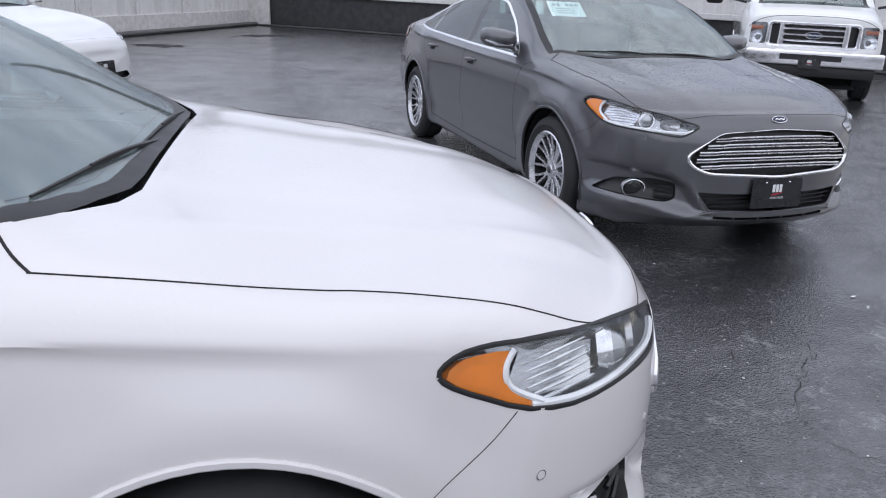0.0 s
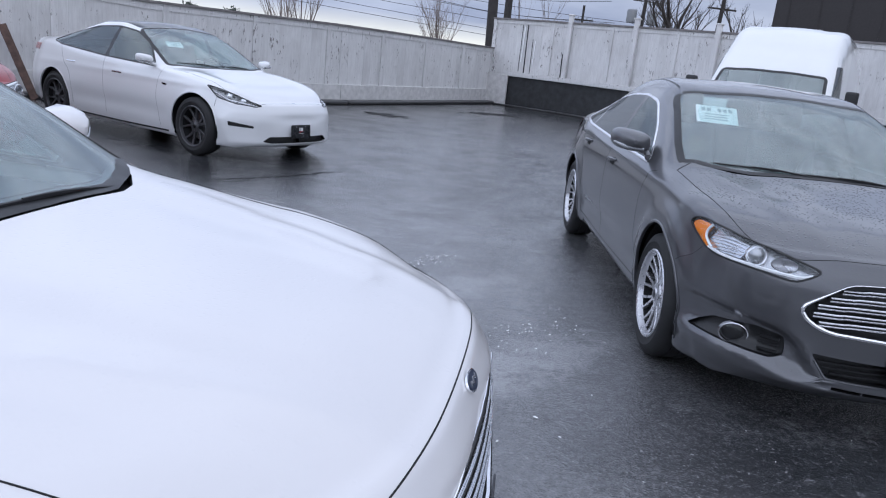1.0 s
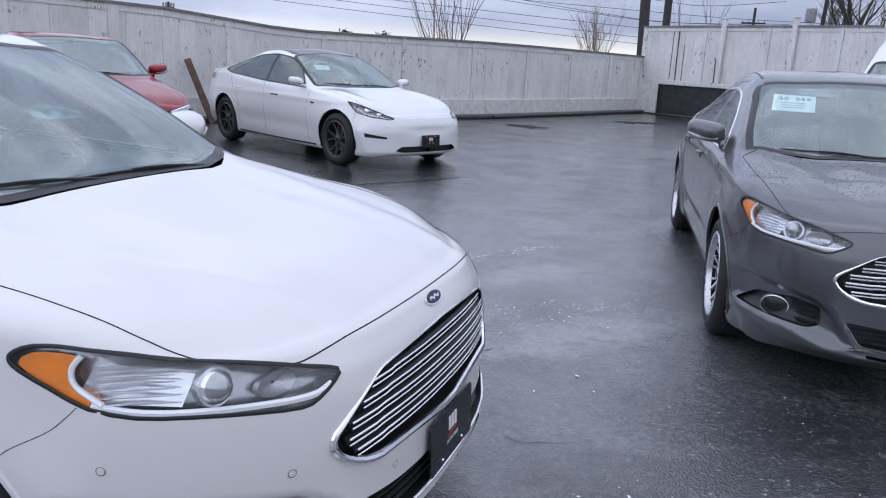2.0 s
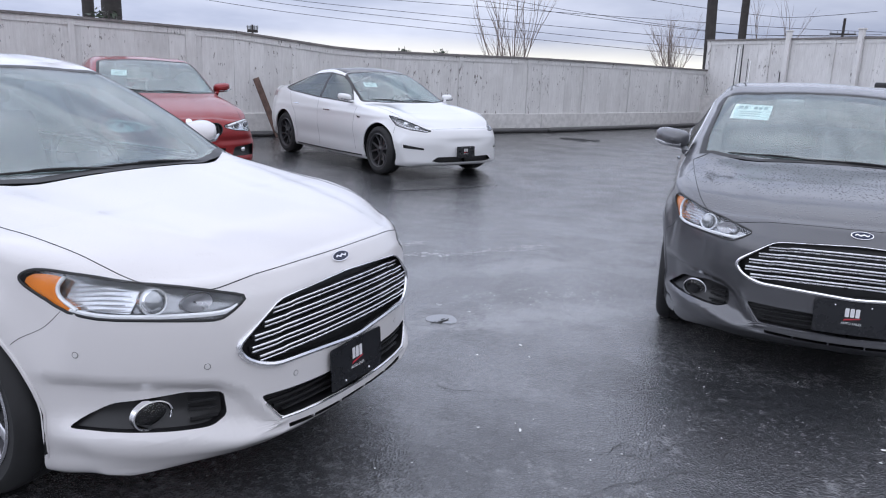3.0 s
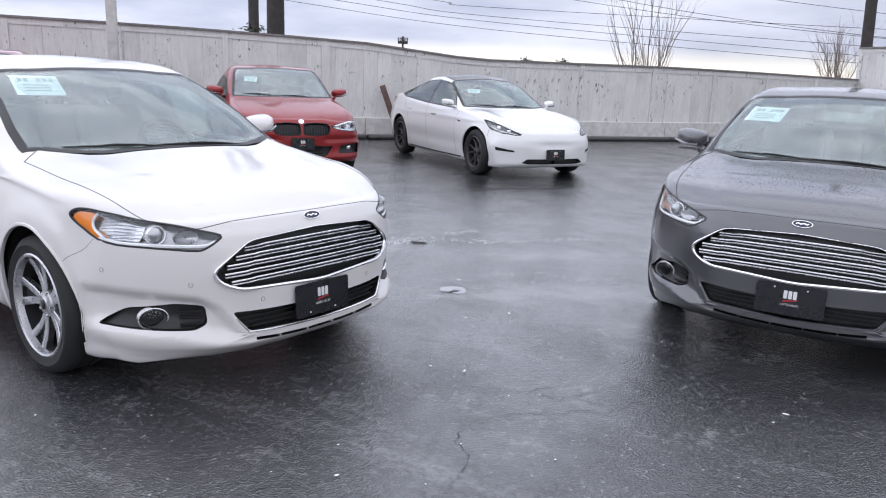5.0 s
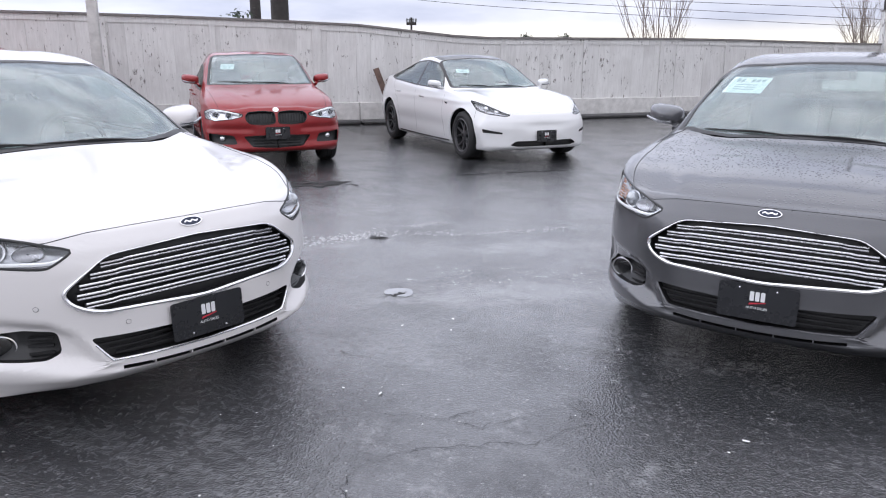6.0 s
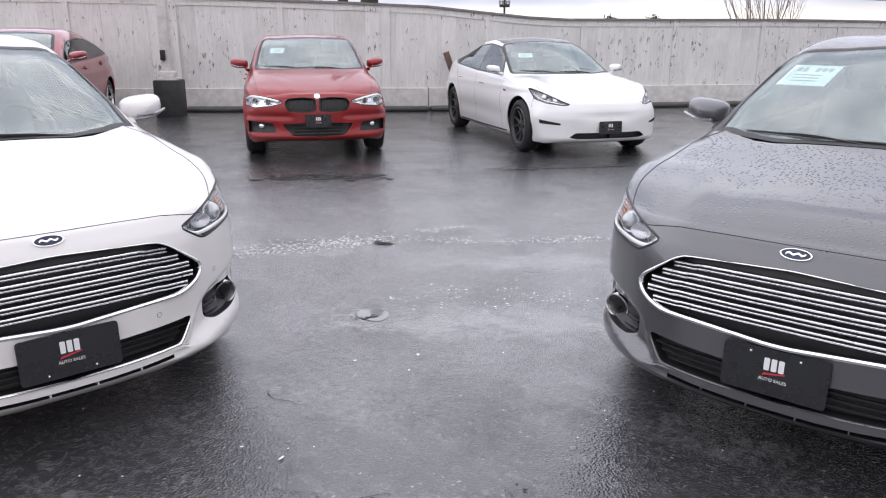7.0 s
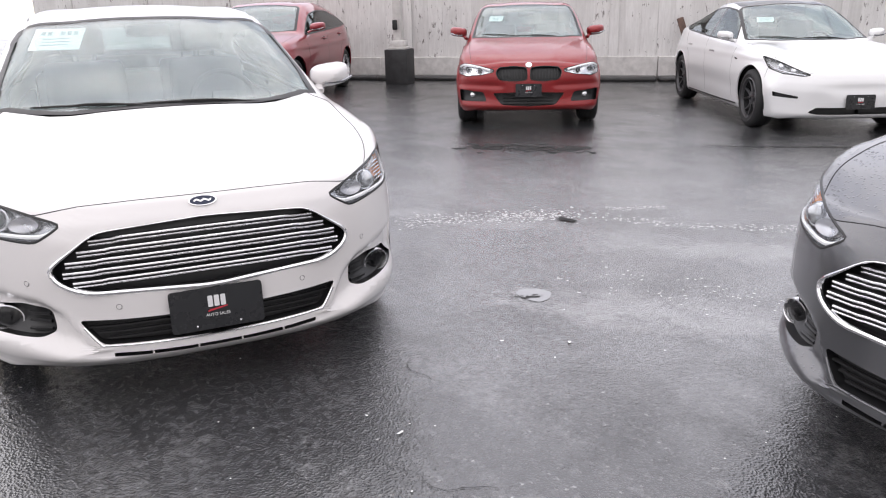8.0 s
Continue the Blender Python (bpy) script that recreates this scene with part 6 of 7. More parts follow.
def whitewash():
    m, n, l, b = material("peeling_whitewash")
    co = n.new("ShaderNodeTexCoord")
    info = n.new("ShaderNodeObjectInfo")
    sh = n.new("ShaderNodeVectorMath")
    sh.operation = "MULTIPLY_ADD"
    sh.inputs[1].default_value = (1, 1, 1)
    off = n.new("ShaderNodeCombineXYZ")
    k = n.new("ShaderNodeMath")
    k.operation, k.inputs[1].default_value = "MULTIPLY", 37
    l.new(info.outputs["Random"], k.inputs[0])
    l.new(k.outputs[0], off.inputs[0])
    l.new(k.outputs[0], off.inputs[2])
    l.new(co.outputs["Object"], sh.inputs[0])
    l.new(off.outputs[0], sh.inputs[2])
    v = sh.outputs[0]
    streak = noise_tex(n, l, 5.5, 8, .65, v, (5, 5, .55))
    grime = noise_tex(n, l, 1.1, 6, .6, v)
    flake = noise_tex(n, l, 9, 8, .72, v, (2.2, 2.2, .8))
    c = mixed(n, l, ramp(n, l, streak.outputs["Fac"], (.38, 0.0), (.72, .8)), (.72, .71, .70), (.58, .565, .555))
    c = mixed(n, l, ramp(n, l, grime.outputs["Fac"], (.46, 0.0), (.70, .55)), c, (.50, .485, .475))
    spots = noise_tex(n, l, .8, 4, .6, v)
    bare = n.new("ShaderNodeMath")
    bare.operation = "MULTIPLY_ADD"
    bare.inputs[1].default_value = .50
    l.new(spots.outputs["Fac"], bare.inputs[0])
    l.new(flake.outputs["Fac"], bare.inputs[2])
    c = mixed(n, l, ramp(n, l, bare.outputs[0], (.872, 0.0), (.892, .4), (.92, .9)), c, (.13, .115, .105))
    rusty = noise_tex(n, l, 3.1, 6, .6, v, (3, 3, .25))
    c = mixed(n, l, ramp(n, l, rusty.outputs["Fac"], (.66, 0.0), (.76, .5)), c, (.36, .31, .27))
    tint = ramp(n, l, info.outputs["Random"], (.0, .95), (1.0, 1.04))
    mul = n.new("ShaderNodeMix")
    mul.data_type, mul.blend_type = "RGBA", "MULTIPLY"
    mul.inputs["Factor"].default_value = 1
    l.new(c, mul.inputs["A"])
    l.new(tint, mul.inputs["B"])
    l.new(mul.outputs["Result"], b.inputs["Base Color"])
    b.inputs["Roughness"].default_value = .75
    bump(n, l, b, streak.outputs["Fac"], .35, .006)
    bump(n, l, b, flake.outputs["Fac"], .3, .004)
    return m


WASH = whitewash()
WASH_CONCRETE = simple("whitewashed_concrete", (.60, .585, .57), .8, grain=.4, grain_scale=30, var=.16)
DARK_WALL = simple("dark_painted_concrete", (.028, .029, .031), .6, grain=.4, grain_scale=24, var=.45)
KERB = simple("wet_asphalt_kerb", (.055, .054, .055), .4, grain=.6, grain_scale=30, var=.3)
GREYWOOD = simple("weathered_wood", (.20, .185, .18), .8, grain=.4, grain_scale=30, var=.25)
RUST = simple("rusty_board", (.12, .075, .06), .8, grain=.4, var=.4)
rnd = random.Random(7)


def run_of(points):
    """Length along a plan line, and a function from length to (place, direction)."""
    p = [np.array(q, float) for q in points]
    cum = [0.0]
    for a, b in zip(p, p[1:]):
        cum.append(cum[-1] + float(np.linalg.norm(b - a)))

    def at(s):
        i = max(0, min(len(p) - 2, int(np.searchsorted(cum, s, side="right")) - 1))
        d = (p[i + 1] - p[i]) / (cum[i + 1] - cum[i])
        return p[i] + d * (s - cum[i]), d
    return cum, at


def along(a, b, y0, y1, z0, z1, bevel=.004):
    """A beam between two plan points; y across (positive to the line's left)."""
    a, b = Vector((*a, 0)), Vector((*b, 0))
    d = (b - a)
    ang = math.degrees(math.atan2(d.y, d.x))
    return moved(box(0, d.length, y0, y1, z0, z1, bevel, 1), pose(a.x, a.y, 0, 0, 0, ang))


def board_mesh(w, h, seed):
    r = random.Random(seed)
    v, f = box(-w / 2, w / 2, -.012, .012, 0, h, .0014, 1)
    return mesh_of([(x + r.uniform(-.001, .001), y, z + (.006 * r.uniform(-1, 1) if z > h / 2 else 0)) for x, y, z in v], f, False)


def fence(name, points, tops, foot, label, foot_mat, board=.30, post_gap=2.05, first=1.0, inner=-1):
    """A board fence on a low wall. inner: the side (across the line) that the lot lies on."""
    root = thing(name, Matrix(), label, "fence", kind="structure")
    cum, at = run_of(points)
    top = curve([(s, z) for s, z in zip(cum, tops)])
    for i, (a, b) in enumerate(zip(points, points[1:])):
        part("footing", along(a, b, -.10, .06, 0, foot, .008), foot_mat, root)
        # hidden sheet added to keep the sky from shining through the plank joints
        v, f = along(a, b, -.012, .012, foot - .02, min(tops[i], tops[i + 1]) - .05, .002)
        part("backing", (v, f), WASH, root)
    meshes = {}
    s = board / 2
    while s < cum[-1] - board * .4:
        (x, y), d = at(s)
        h = float(top(s)) - foot - .04
        key = (round(h, 2), int(s * 7) % 5)
        if key not in meshes:
            meshes[key] = board_mesh(board - .0012, key[0], int(s * 100))
            meshes[key].materials.append(WASH)
        ob = new("plank", meshes[key])
        ob.parent = root
        wob = rnd.uniform(-.0015, .0015)
        ang = math.degrees(math.atan2(d[1], d[0]))
        ob.matrix_basis = pose(x, y, foot, 0, rnd.uniform(-.1, .1), ang) @ pose(0, inner * .03 + wob, 0)
        s += board
    s = first
    while s < cum[-1]:
        (x, y), d = at(s)
        ang = math.degrees(math.atan2(d[1], d[0]))
        w = .055 if rnd.random() < .8 else .09
        part("batten", moved(box(-w, w, -.014, .014, foot - .02, float(top(s)) - .03, .004, 1), pose(x, y, 0, 0, 0, ang) @ pose(0, inner * .060, 0)), WASH, root)
        s += post_gap
    s = 0.0
    while s < cum[-1] - .05:
        e = min(cum[-1], s + 2.05)
        bounds = [q for q in cum if s < q < e]
        if bounds:
            e = bounds[0]
        (a, da), (b, db) = at(s), at(e - 1e-4)
        za, zb2 = float(top(s)), float(top(e))
        for nm, y0, y1, dz0, dz1 in (("top_cap", -.10, .09, -.045, 0), ("top_rail", inner * .045 - .016, inner * .045 + .016, -.16, -.05)):
            v, f = along(a, b, y0, y1, 0, 1, .004)
            L = np.linalg.norm(np.array(b) - np.array(a))
            vv = []
            for q in v:
                t = ((q.x - a[0]) * (b[0] - a[0]) + (q.y - a[1]) * (b[1] - a[1])) / (L * L)
                zt = za + (zb2 - za) * t
                vv.append((q.x, q.y, zt + dz0 + (dz1 - dz0) * q.z))
            part(nm, (vv, f), WASH if nm == "top_rail" else GREYWOOD, root)
        s = e
    return root


FENCE_L = [(-17.1, 2.2), (-11.1, 8.3), (-7.2, 12.3), (-5.5, 14.63), (-2.6, 18.6), (.95, 25.3)]
fence("fence_1", FENCE_L, [2.3, 2.20, 2.03, 1.80, 1.82, 1.75], .44, "weathered whitewashed board fence with peeling paint on a low concrete footing", WASH_CONCRETE)
FENCE_R = [(.95, 25.4), (3.3, 23.85), (4.95, 22.35), (18, 10.5)]
part_r = fence("fence_2", FENCE_R, [2.66, 2.69, 2.69, 2.62], .92, "tall whitewashed board fence on a dark painted concrete wall", DARK_WALL, first=.1)
part("white_pier", along((.90, 25.35), (1.62, 24.88), -.16, -.08, 0, .96, .01), WASH_CONCRETE, part_r)
part("ledge", along((1.6, 24.9), (3.3, 23.75), -.14, -.06, .93, 1.06, .01), WASH, part_r)
part("ledge", along((3.3, 23.75), (4.95, 22.25), -.14, -.06, .93, 1.06, .01), WASH, part_r)
part("ledge", along((4.95, 22.25), (18, 10.4), -.14, -.06, .93, 1.06, .01), WASH, part_r)
kerb = thing("kerb", Matrix(), "dark wet asphalt kerb running along the fence foot", "kerb", kind="structure")
for a, b in zip(FENCE_L, FENCE_L[1:]):
    part("kerb_run", along(a, b, -.40, -.09, 0, .09, .03), KERB, kerb)
for a, b in zip(FENCE_R, FENCE_R[1:]):
    part("kerb_run", along(a, b, -.32, -.17, 0, .05, .02), KERB, kerb)

# leaning board, lamp post and its base
plank = thing("leaning_board", pose(-6.43, 12.60, 0), "rust-brown board leaning on the fence", "board")
part("board", moved(box(-.06, .06, -.02, .02, 0, 1.22, .004, 1), pose(0, 0, .0, -8, -19, 50)), RUST, plank)
lamp = thing("lamp_post", pose(-9.85, 8.10, 0, 0, 0, 45), "tall square white lamp post on a black painted concrete base", "lamp post")
part("base", box(-.23, .23, -.23, .23, 0, .66, .02), DARK_WALL, lamp, "black concrete base")
part("foot_plate", join(box(-.17, .17, -.17, .17, .66, .70, .005), box(-.14, .14, -.14, .14, .70, .82, .03)), WASH_CONCRETE, lamp)
part("pole", box(-.085, .085, -.085, .085, .70, 7.0, .012), WASH_CONCRETE, lamp)
part("junction_box", box(-.08, .01, -.13, -.085, 1.02, 1.20, .01), BLACK, lamp)


# white posts of the right-hand fence; dark strips stand for its open slots
cum_r, at_r = run_of(FENCE_R)
for s_at, h in ((2.75, 2.86), (5.0, 2.86), (7.4, 2.84), (9.8, 2.82), (12.2, 2.8)):
    (px, py), d = at_r(s_at)
    a = math.degrees(math.atan2(d[1], d[0]))
    post = part("post", moved(box(-.065, .065, -.17, -.06, .95, h, .01), pose(px, py, 0, 0, 0, a)), WASH, part_r)
    part("post_cap", moved(box(-.085, .085, -.19, -.04, h, h + .04, .012), pose(px, py, 0, 0, 0, a)), WASH, post)
for s_at, w, z0, z1 in ((1.10, .02, 1.1, 2.5), (1.32, .035, 1.05, 2.62), (1.52, .018, 1.05, 2.1), (2.62, .03, .85, 1.75)):
    (px, py), d = at_r(s_at)
    a = math.degrees(math.atan2(d[1], d[0]))
    if w < .025:
        # pale strip stands for the daylight that shows through the slit
        part("loose_batten", moved(box(.02, .045, -.062, -.050, z0 + .3, z1 - .05, .003, 1), pose(px, py, 0, 0, 1.2, a)), PAPER, part_r)
    part("open_slot", moved(box(-w / 2, w / 2, -.052, -.046, z0, z1), pose(px, py, 0, 0, rnd.uniform(-1.5, 1.5), a)), DARK_WALL, part_r)

# ------------------------------------------------------------ marks on the asphalt
CRACK = simple("dark_crack", (.010, .010, .0105), .8, var=.3)
SPECK = simple("white_litter", (.75, .75, .74), .6, var=.05)
# holes and hollows lie flat here; their shade is put into dark flakes
DARK_FLAKE = simple("dark_hollow_flakes", (.012, .0115, .0115), .75, grain=.5, grain_scale=30, var=.4)


def blob(x, y, rx, ry, ang, r, z=.0035, n=13):
    c, s = math.cos(ang), math.sin(ang)
    out = []
    for i in range(n):
        a = 2 * math.pi * i / n
        k = r.uniform(.55, 1.15)
        u, v = rx * k * math.cos(a), ry * k * math.sin(a)
        out.append((x + u * c - v * s, y + u * s + v * c, z))
    return out, [tuple(range(n))]


def scatter(name, mat, label, line, count, spread, size, seed, z=.0035, flat=.5):
    """Many small irregular flakes strewn along a line."""
    r = random.Random(seed)
    cum, at = run_of(line)
    bits = []
    for i in range(count):
        (x, y), d = at(r.uniform(0, cum[-1]))
        k = size * r.uniform(.25, 1) ** 2 + .004
        bits.append(blob(x + r.gauss(0, spread), y + r.gauss(0, spread), k, k * flat, math.atan2(d[1], d[0]) + r.uniform(-.4, .4), r, z + .0001 * (i % 7)))
    ob = part(name, mesh_of(*join(*bits), False), mat)
    return tagged(ob, label, "pavement mark", kind="stuff")


def crack(points, width, seed, label="dark jagged crack in the wet asphalt", mat=None):
    r = random.Random(seed)
    cum, at = run_of(points)
    pts = []
    n = max(6, int(cum[-1] / .035))
    off = 0
    for i in range(n + 1):
        (x, y), d = at(cum[-1] * i / n)
        off = off * .75 + r.gauss(0, .014)
        pts.append((x - d[1] * off, y + d[0] * off, .0))
    v, f = [], []
    for i, p in enumerate(pts):
        a, b = Vector(pts[max(0, i - 1)]), Vector(pts[min(n, i + 1)])
        t = (b - a).normalized()
        w = width * r.uniform(.25, 1) * min(1, .3 + 3 * min(i, n - i) / n)
        v += [(p[0] - t.y * w, p[1] + t.x * w, .004), (p[0] + t.y * w, p[1] - t.x * w, .004)]
    f = [(2 * i, 2 * i + 1, 2 * i + 3, 2 * i + 2) for i in range(n)]
    ob = part("asphalt_crack", mesh_of(v, [q[::-1] for q in f], False), mat or CRACK)
    return tagged(ob, label, "crack", "cracks in the asphalt", "structure")


scatter("silt_patch", DARK_FLAKE, "dark hollows and cracks before the red car", [(-3.2, 5.55), (-2.75, 6.1), (-2.25, 6.55)], 220, .11, .075, 5)
scatter("silt_patch", DARK_FLAKE, "dark wet hole in the asphalt", [(-.36, 4.66), (-.28, 4.70)], 26, .018, .04, 6, .0065)
scatter("silt_patch", DARK_FLAKE, "dark crumbled hole in the asphalt", [(.66, 3.52), (.72, 3.60), (.77, 3.70)], 16, .015, .022, 7, .0045)
scatter("silt_patch", DARK_FLAKE, "dark flakes on the asphalt by the fence corner", [(-1.5, 17.0), (-.85, 16.8)], 120, .12, .14, 8)
scatter("silt_patch", DARK_FLAKE, "dark flakes on the asphalt by the fence corner", [(.65, 20.3), (1.7, 20.7)], 160, .16, .16, 9)
scatter("silt_patch", DARK_FLAKE, "dark damp ring on the asphalt", [(2.26, 2.74), (2.40, 2.72), (2.42, 2.86), (2.30, 2.90)], 14, .02, .008, 10)
scatter("grit", SPECK, "pale grit strewn over the asphalt", [(.8, .2), (1.6, 1.8), (2.4, 2.8), (1.2, 3.4)], 36, .8, .0014, 11, .004, .8)
SCUFF = simple("chalky_scuff", (.78, .78, .785), .8, var=.15)
scatter("chalky_scuff", SCUFF, "chalky pale scuffs scraped on the asphalt", [(-.92, 3.72), (-.66, 4.30), (-.42, 4.78)], 700, .085, .011, 31, .0022, .4)
scatter("chalky_scuff", SCUFF, "chalky pale scuffs scraped on the asphalt", [(-.26, 4.92), (.25, 5.25), (.80, 5.95)], 260, .045, .010, 32, .0022, .4)
scatter("chalky_scuff", SCUFF, "chalky pale scuffs scraped on the asphalt", [(-.36, 5.10), (-.22, 5.50)], 70, .035, .010, 33, .0022, .4)
scatter("chalky_scuff", SCUFF, "chalky pale scuffs scraped on the asphalt", [(.55, 3.95), (1.0, 4.35), (1.6, 4.75)], 120, .12, .007, 34, .0022, .4)
WATER = simple("standing_water", (.15, .15, .155), .15, var=.1, coat=1.0)
rim = random.Random(4)
shore = [(.72 + r * math.cos(a), 3.67 + r * .75 * math.sin(a), .0030) for a, r in ((2 * math.pi * i / 9, .12 * rim.uniform(.65, 1.15)) for i in range(9))]
shore = [tuple(p) for p in rounded(shore, True, 5)]
pool = part("puddle", mesh_of(shore, [tuple(range(len(shore)))], False), WATER)
tagged(pool, "small shallow puddle that mirrors the sky", "puddle", kind="structure")
crack([(-1.80, 7.68), (-1.22, 8.22), (-.64, 9.10)], .030, 1)
crack([(-1.78, 7.60), (-1.55, 7.72), (-1.30, 7.98)], .012, 21)
crack([(1.70, 2.30), (1.81, 2.38), (1.92, 2.42), (1.92, 2.50), (2.02, 2.66)], .0024, 2)
crack([(1.92, 2.42), (2.10, 2.44), (2.26, 2.70)], .002, 3)
crack([(2.26, 2.86), (2.43, 2.80), (2.37, 2.54), (2.23, 2.41), (1.87, 1.98)], .0026, 4)
crack([(1.87, 1.98), (2.05, 1.70), (2.12, 1.5)], .002, 5)
crack([(1.05, 2.75), (1.20, 2.72), (1.32, 2.80)], .003, 6)
crack([(-2.6, 5.2), (-2.2, 5.75), (-1.7, 6.1)], .008, 8)
for i, (x, y, k) in enumerate(((3.0, 2.96, .017), (1.72, 1.30, .013), (1.56, 2.455, .014), (1.28, 3.44, .016), (1.39, 2.40, .009), (1.11, 3.19, .009), (1.37, 3.29, .008), (2.97, 2.83, .010))):
    ob = part("litter_scrap", mesh_of(*blob(x, y, k * 1.05, k * .55, i * .9, random.Random(i), .006, 9), False), SPECK)
    tagged(ob, "small white scrap of litter on the asphalt", "litter", "litter scraps")


# plain unseen wall added behind the camera to shape reflections on the cars
SOUTH = simple("grey_render", (.42, .42, .425), .8, grain=.3, grain_scale=20, var=.15)
wall = part("wall_south", box(-40, 40, -16.4, -16, 0, 2.6, .02), SOUTH)
tagged(wall, "plain pale grey wall added unseen behind the camera to shape reflections", "wall", kind="structure")
# ------------------------------------------------------------ vans, poles, wires, trees
FADED_LENS = simple("faded_turn_lens", (.42, .15, .09), .2, coat=.6, var=.2)
BARK_PALE = simple("pale_bark", (.20, .16, .14), .85, grain=.5, grain_scale=30, var=.25)
BARK = simple("bare_bark", (.055, .045, .04), .85, grain=.5, grain_scale=30, var=.3)
POLE_WOOD = simple("dark_pole_wood", (.045, .04, .038), .85, grain=.5, grain_scale=20, var=.3)
WIRE = simple("wire_black", (.02, .02, .022), .6)
GREY_METAL = simple("grey_metal", (.30, .31, .32), .5, .4, var=.1)
DARK_CLADDING = simple("dark_cladding", (.030, .026, .026), .7, var=.25, grain=.3)


def cargo_van(name, m, label):
    """A high-roofed white delivery van."""
    c = dict(paint=VAN_WHITE, wheelbase=3.3, tyre=.345, rim_r=.22, track=.95, wheel="twin5", wheel_mat=GREY_METAL, arch=.40, lining=1.25, flare=.01, liner=CABIN)
    c.update(nose=.84, tail=-4.5, zcap=.6, bowsplit=.4, cabin=(.35, -1.6), dash=1.25, mirror_in=(-.35, 1.95), deck=1.2)
    c["zt"] = [(.86, 1.02), (.7, 1.12), (.4, 1.22), (.22, 1.30), (-.1, 1.57), (-.5, 1.92), (-.68, 2.06), (-.9, 2.24), (-1.25, 2.42), (-1.8, 2.48), (-4.3, 2.46), (-4.5, 2.40)]
    c["zr"] = [(.86, .99), (.7, 1.09), (.4, 1.19), (.22, 1.27), (-.1, 1.53), (-.5, 1.86), (-.68, 1.98), (-.9, 2.14), (-1.25, 2.32), (-1.8, 2.40), (-4.5, 2.32)]
    c["yr"] = [(.86, .70), (.4, .82), (.22, .86), (-.5, .84), (-1.0, .80), (-1.8, .82), (-4.5, .80)]
    c["zb"] = [(.86, .9), (.5, 1.05), (.1, 1.15), (-.5, 1.20), (-4.5, 1.3)]
    c["yb"] = [(.86, .86), (.4, .95), (-.5, .985), (-4.5, .97)]
    c["w"] = [(.86, .93), (.4, 1.0), (-.5, 1.03), (-4.5, 1.02)]
    c["zw"] = [(.86, .65), (-.5, .75), (-4.5, .8)]
    c["zk"] = [(.86, .3), (-4.5, .32)]
    c["bow"] = [(.95, .3), (.7, .24), (.4, .16), (-.5, .12), (-1.2, .04), (-2, 0), (-4.5, 0)]
    up = lambda q: q.z > 1.15
    c["cuts"] = [
        dict(name="windshield", outline=fillet([(.21, 0, 1), (.17, .4, 1), (.04, .80, 1), (-.3, .80, 1), (-.74, .76, 1), (-.68, 0, 1), (-.74, -.76, 1), (-.3, -.80, 1), (.04, -.80, 1), (.17, -.4, 1)], .06, 3), d=(.6, 0, 1), keep=up, mat=CLEAR, rim=(.05, .002, BLACK), rim_name="screen_border"),
        dict(name="side_window", outline=fillet([(-.05, .9, 1.30), (-.95, .9, 1.32), (-.95, .9, 1.88), (-.62, .9, 1.88)], .06, 3), d=(0, 1, .1), both=True, keep=lambda q: q.z > 1.1 and q.y > .5, mat=TINTED),
        dict(name="grille", outline=fillet([(.9, -.5, .95), (.9, .5, .95), (.9, .42, .70), (.9, -.42, .70)], .05, 3), d=(1, 0, 0), keep=lambda q: q.x > .4, mat=BLACK, depth=.05),
        dict(name="headlight", outline=fillet([(.8, .56, 1.02), (.6, .86, 1.10), (.6, .90, .88), (.8, .58, .84)], .04, 3), d=(.8, .5, .2), both=True, keep=lambda q: q.x > .2, mat=LENS, housing=.05),
    ]
    c["bands"] = [dict(line=[(-.02, .9, 1.28), (-.15, .9, .8), (-.2, .9, .4)], d=(0, 1, 0)), dict(line=[(-1.05, .9, 2.0), (-1.05, .9, 1.2), (-1.05, .9, .4)], d=(0, 1, 0))]
    root, skin, made = build_car(c, name, m, label)
    for s in (-1, 1):
        mr = part("door_mirror", moved(box(-.06, .05, -.09, .09, -.17, .17, .04, 3), pose(-.12, s * 1.17, 1.36)), BLACK, root)
        part("mirror_arm", tube([(-.12, s * 1.1, 1.28), (-.1, s * .98, 1.24)], .03, 8), BLACK, mr)
    q, n = skin.at((-.62, 0, 2.0), (.6, 0, 1))
    part("sensor_pod", moved(slab([(-.28, .08), (.28, .08), (.10, -.10), (-.10, -.10)], .004, .03), face_pose(q, n)), BLACK, root)
    return root


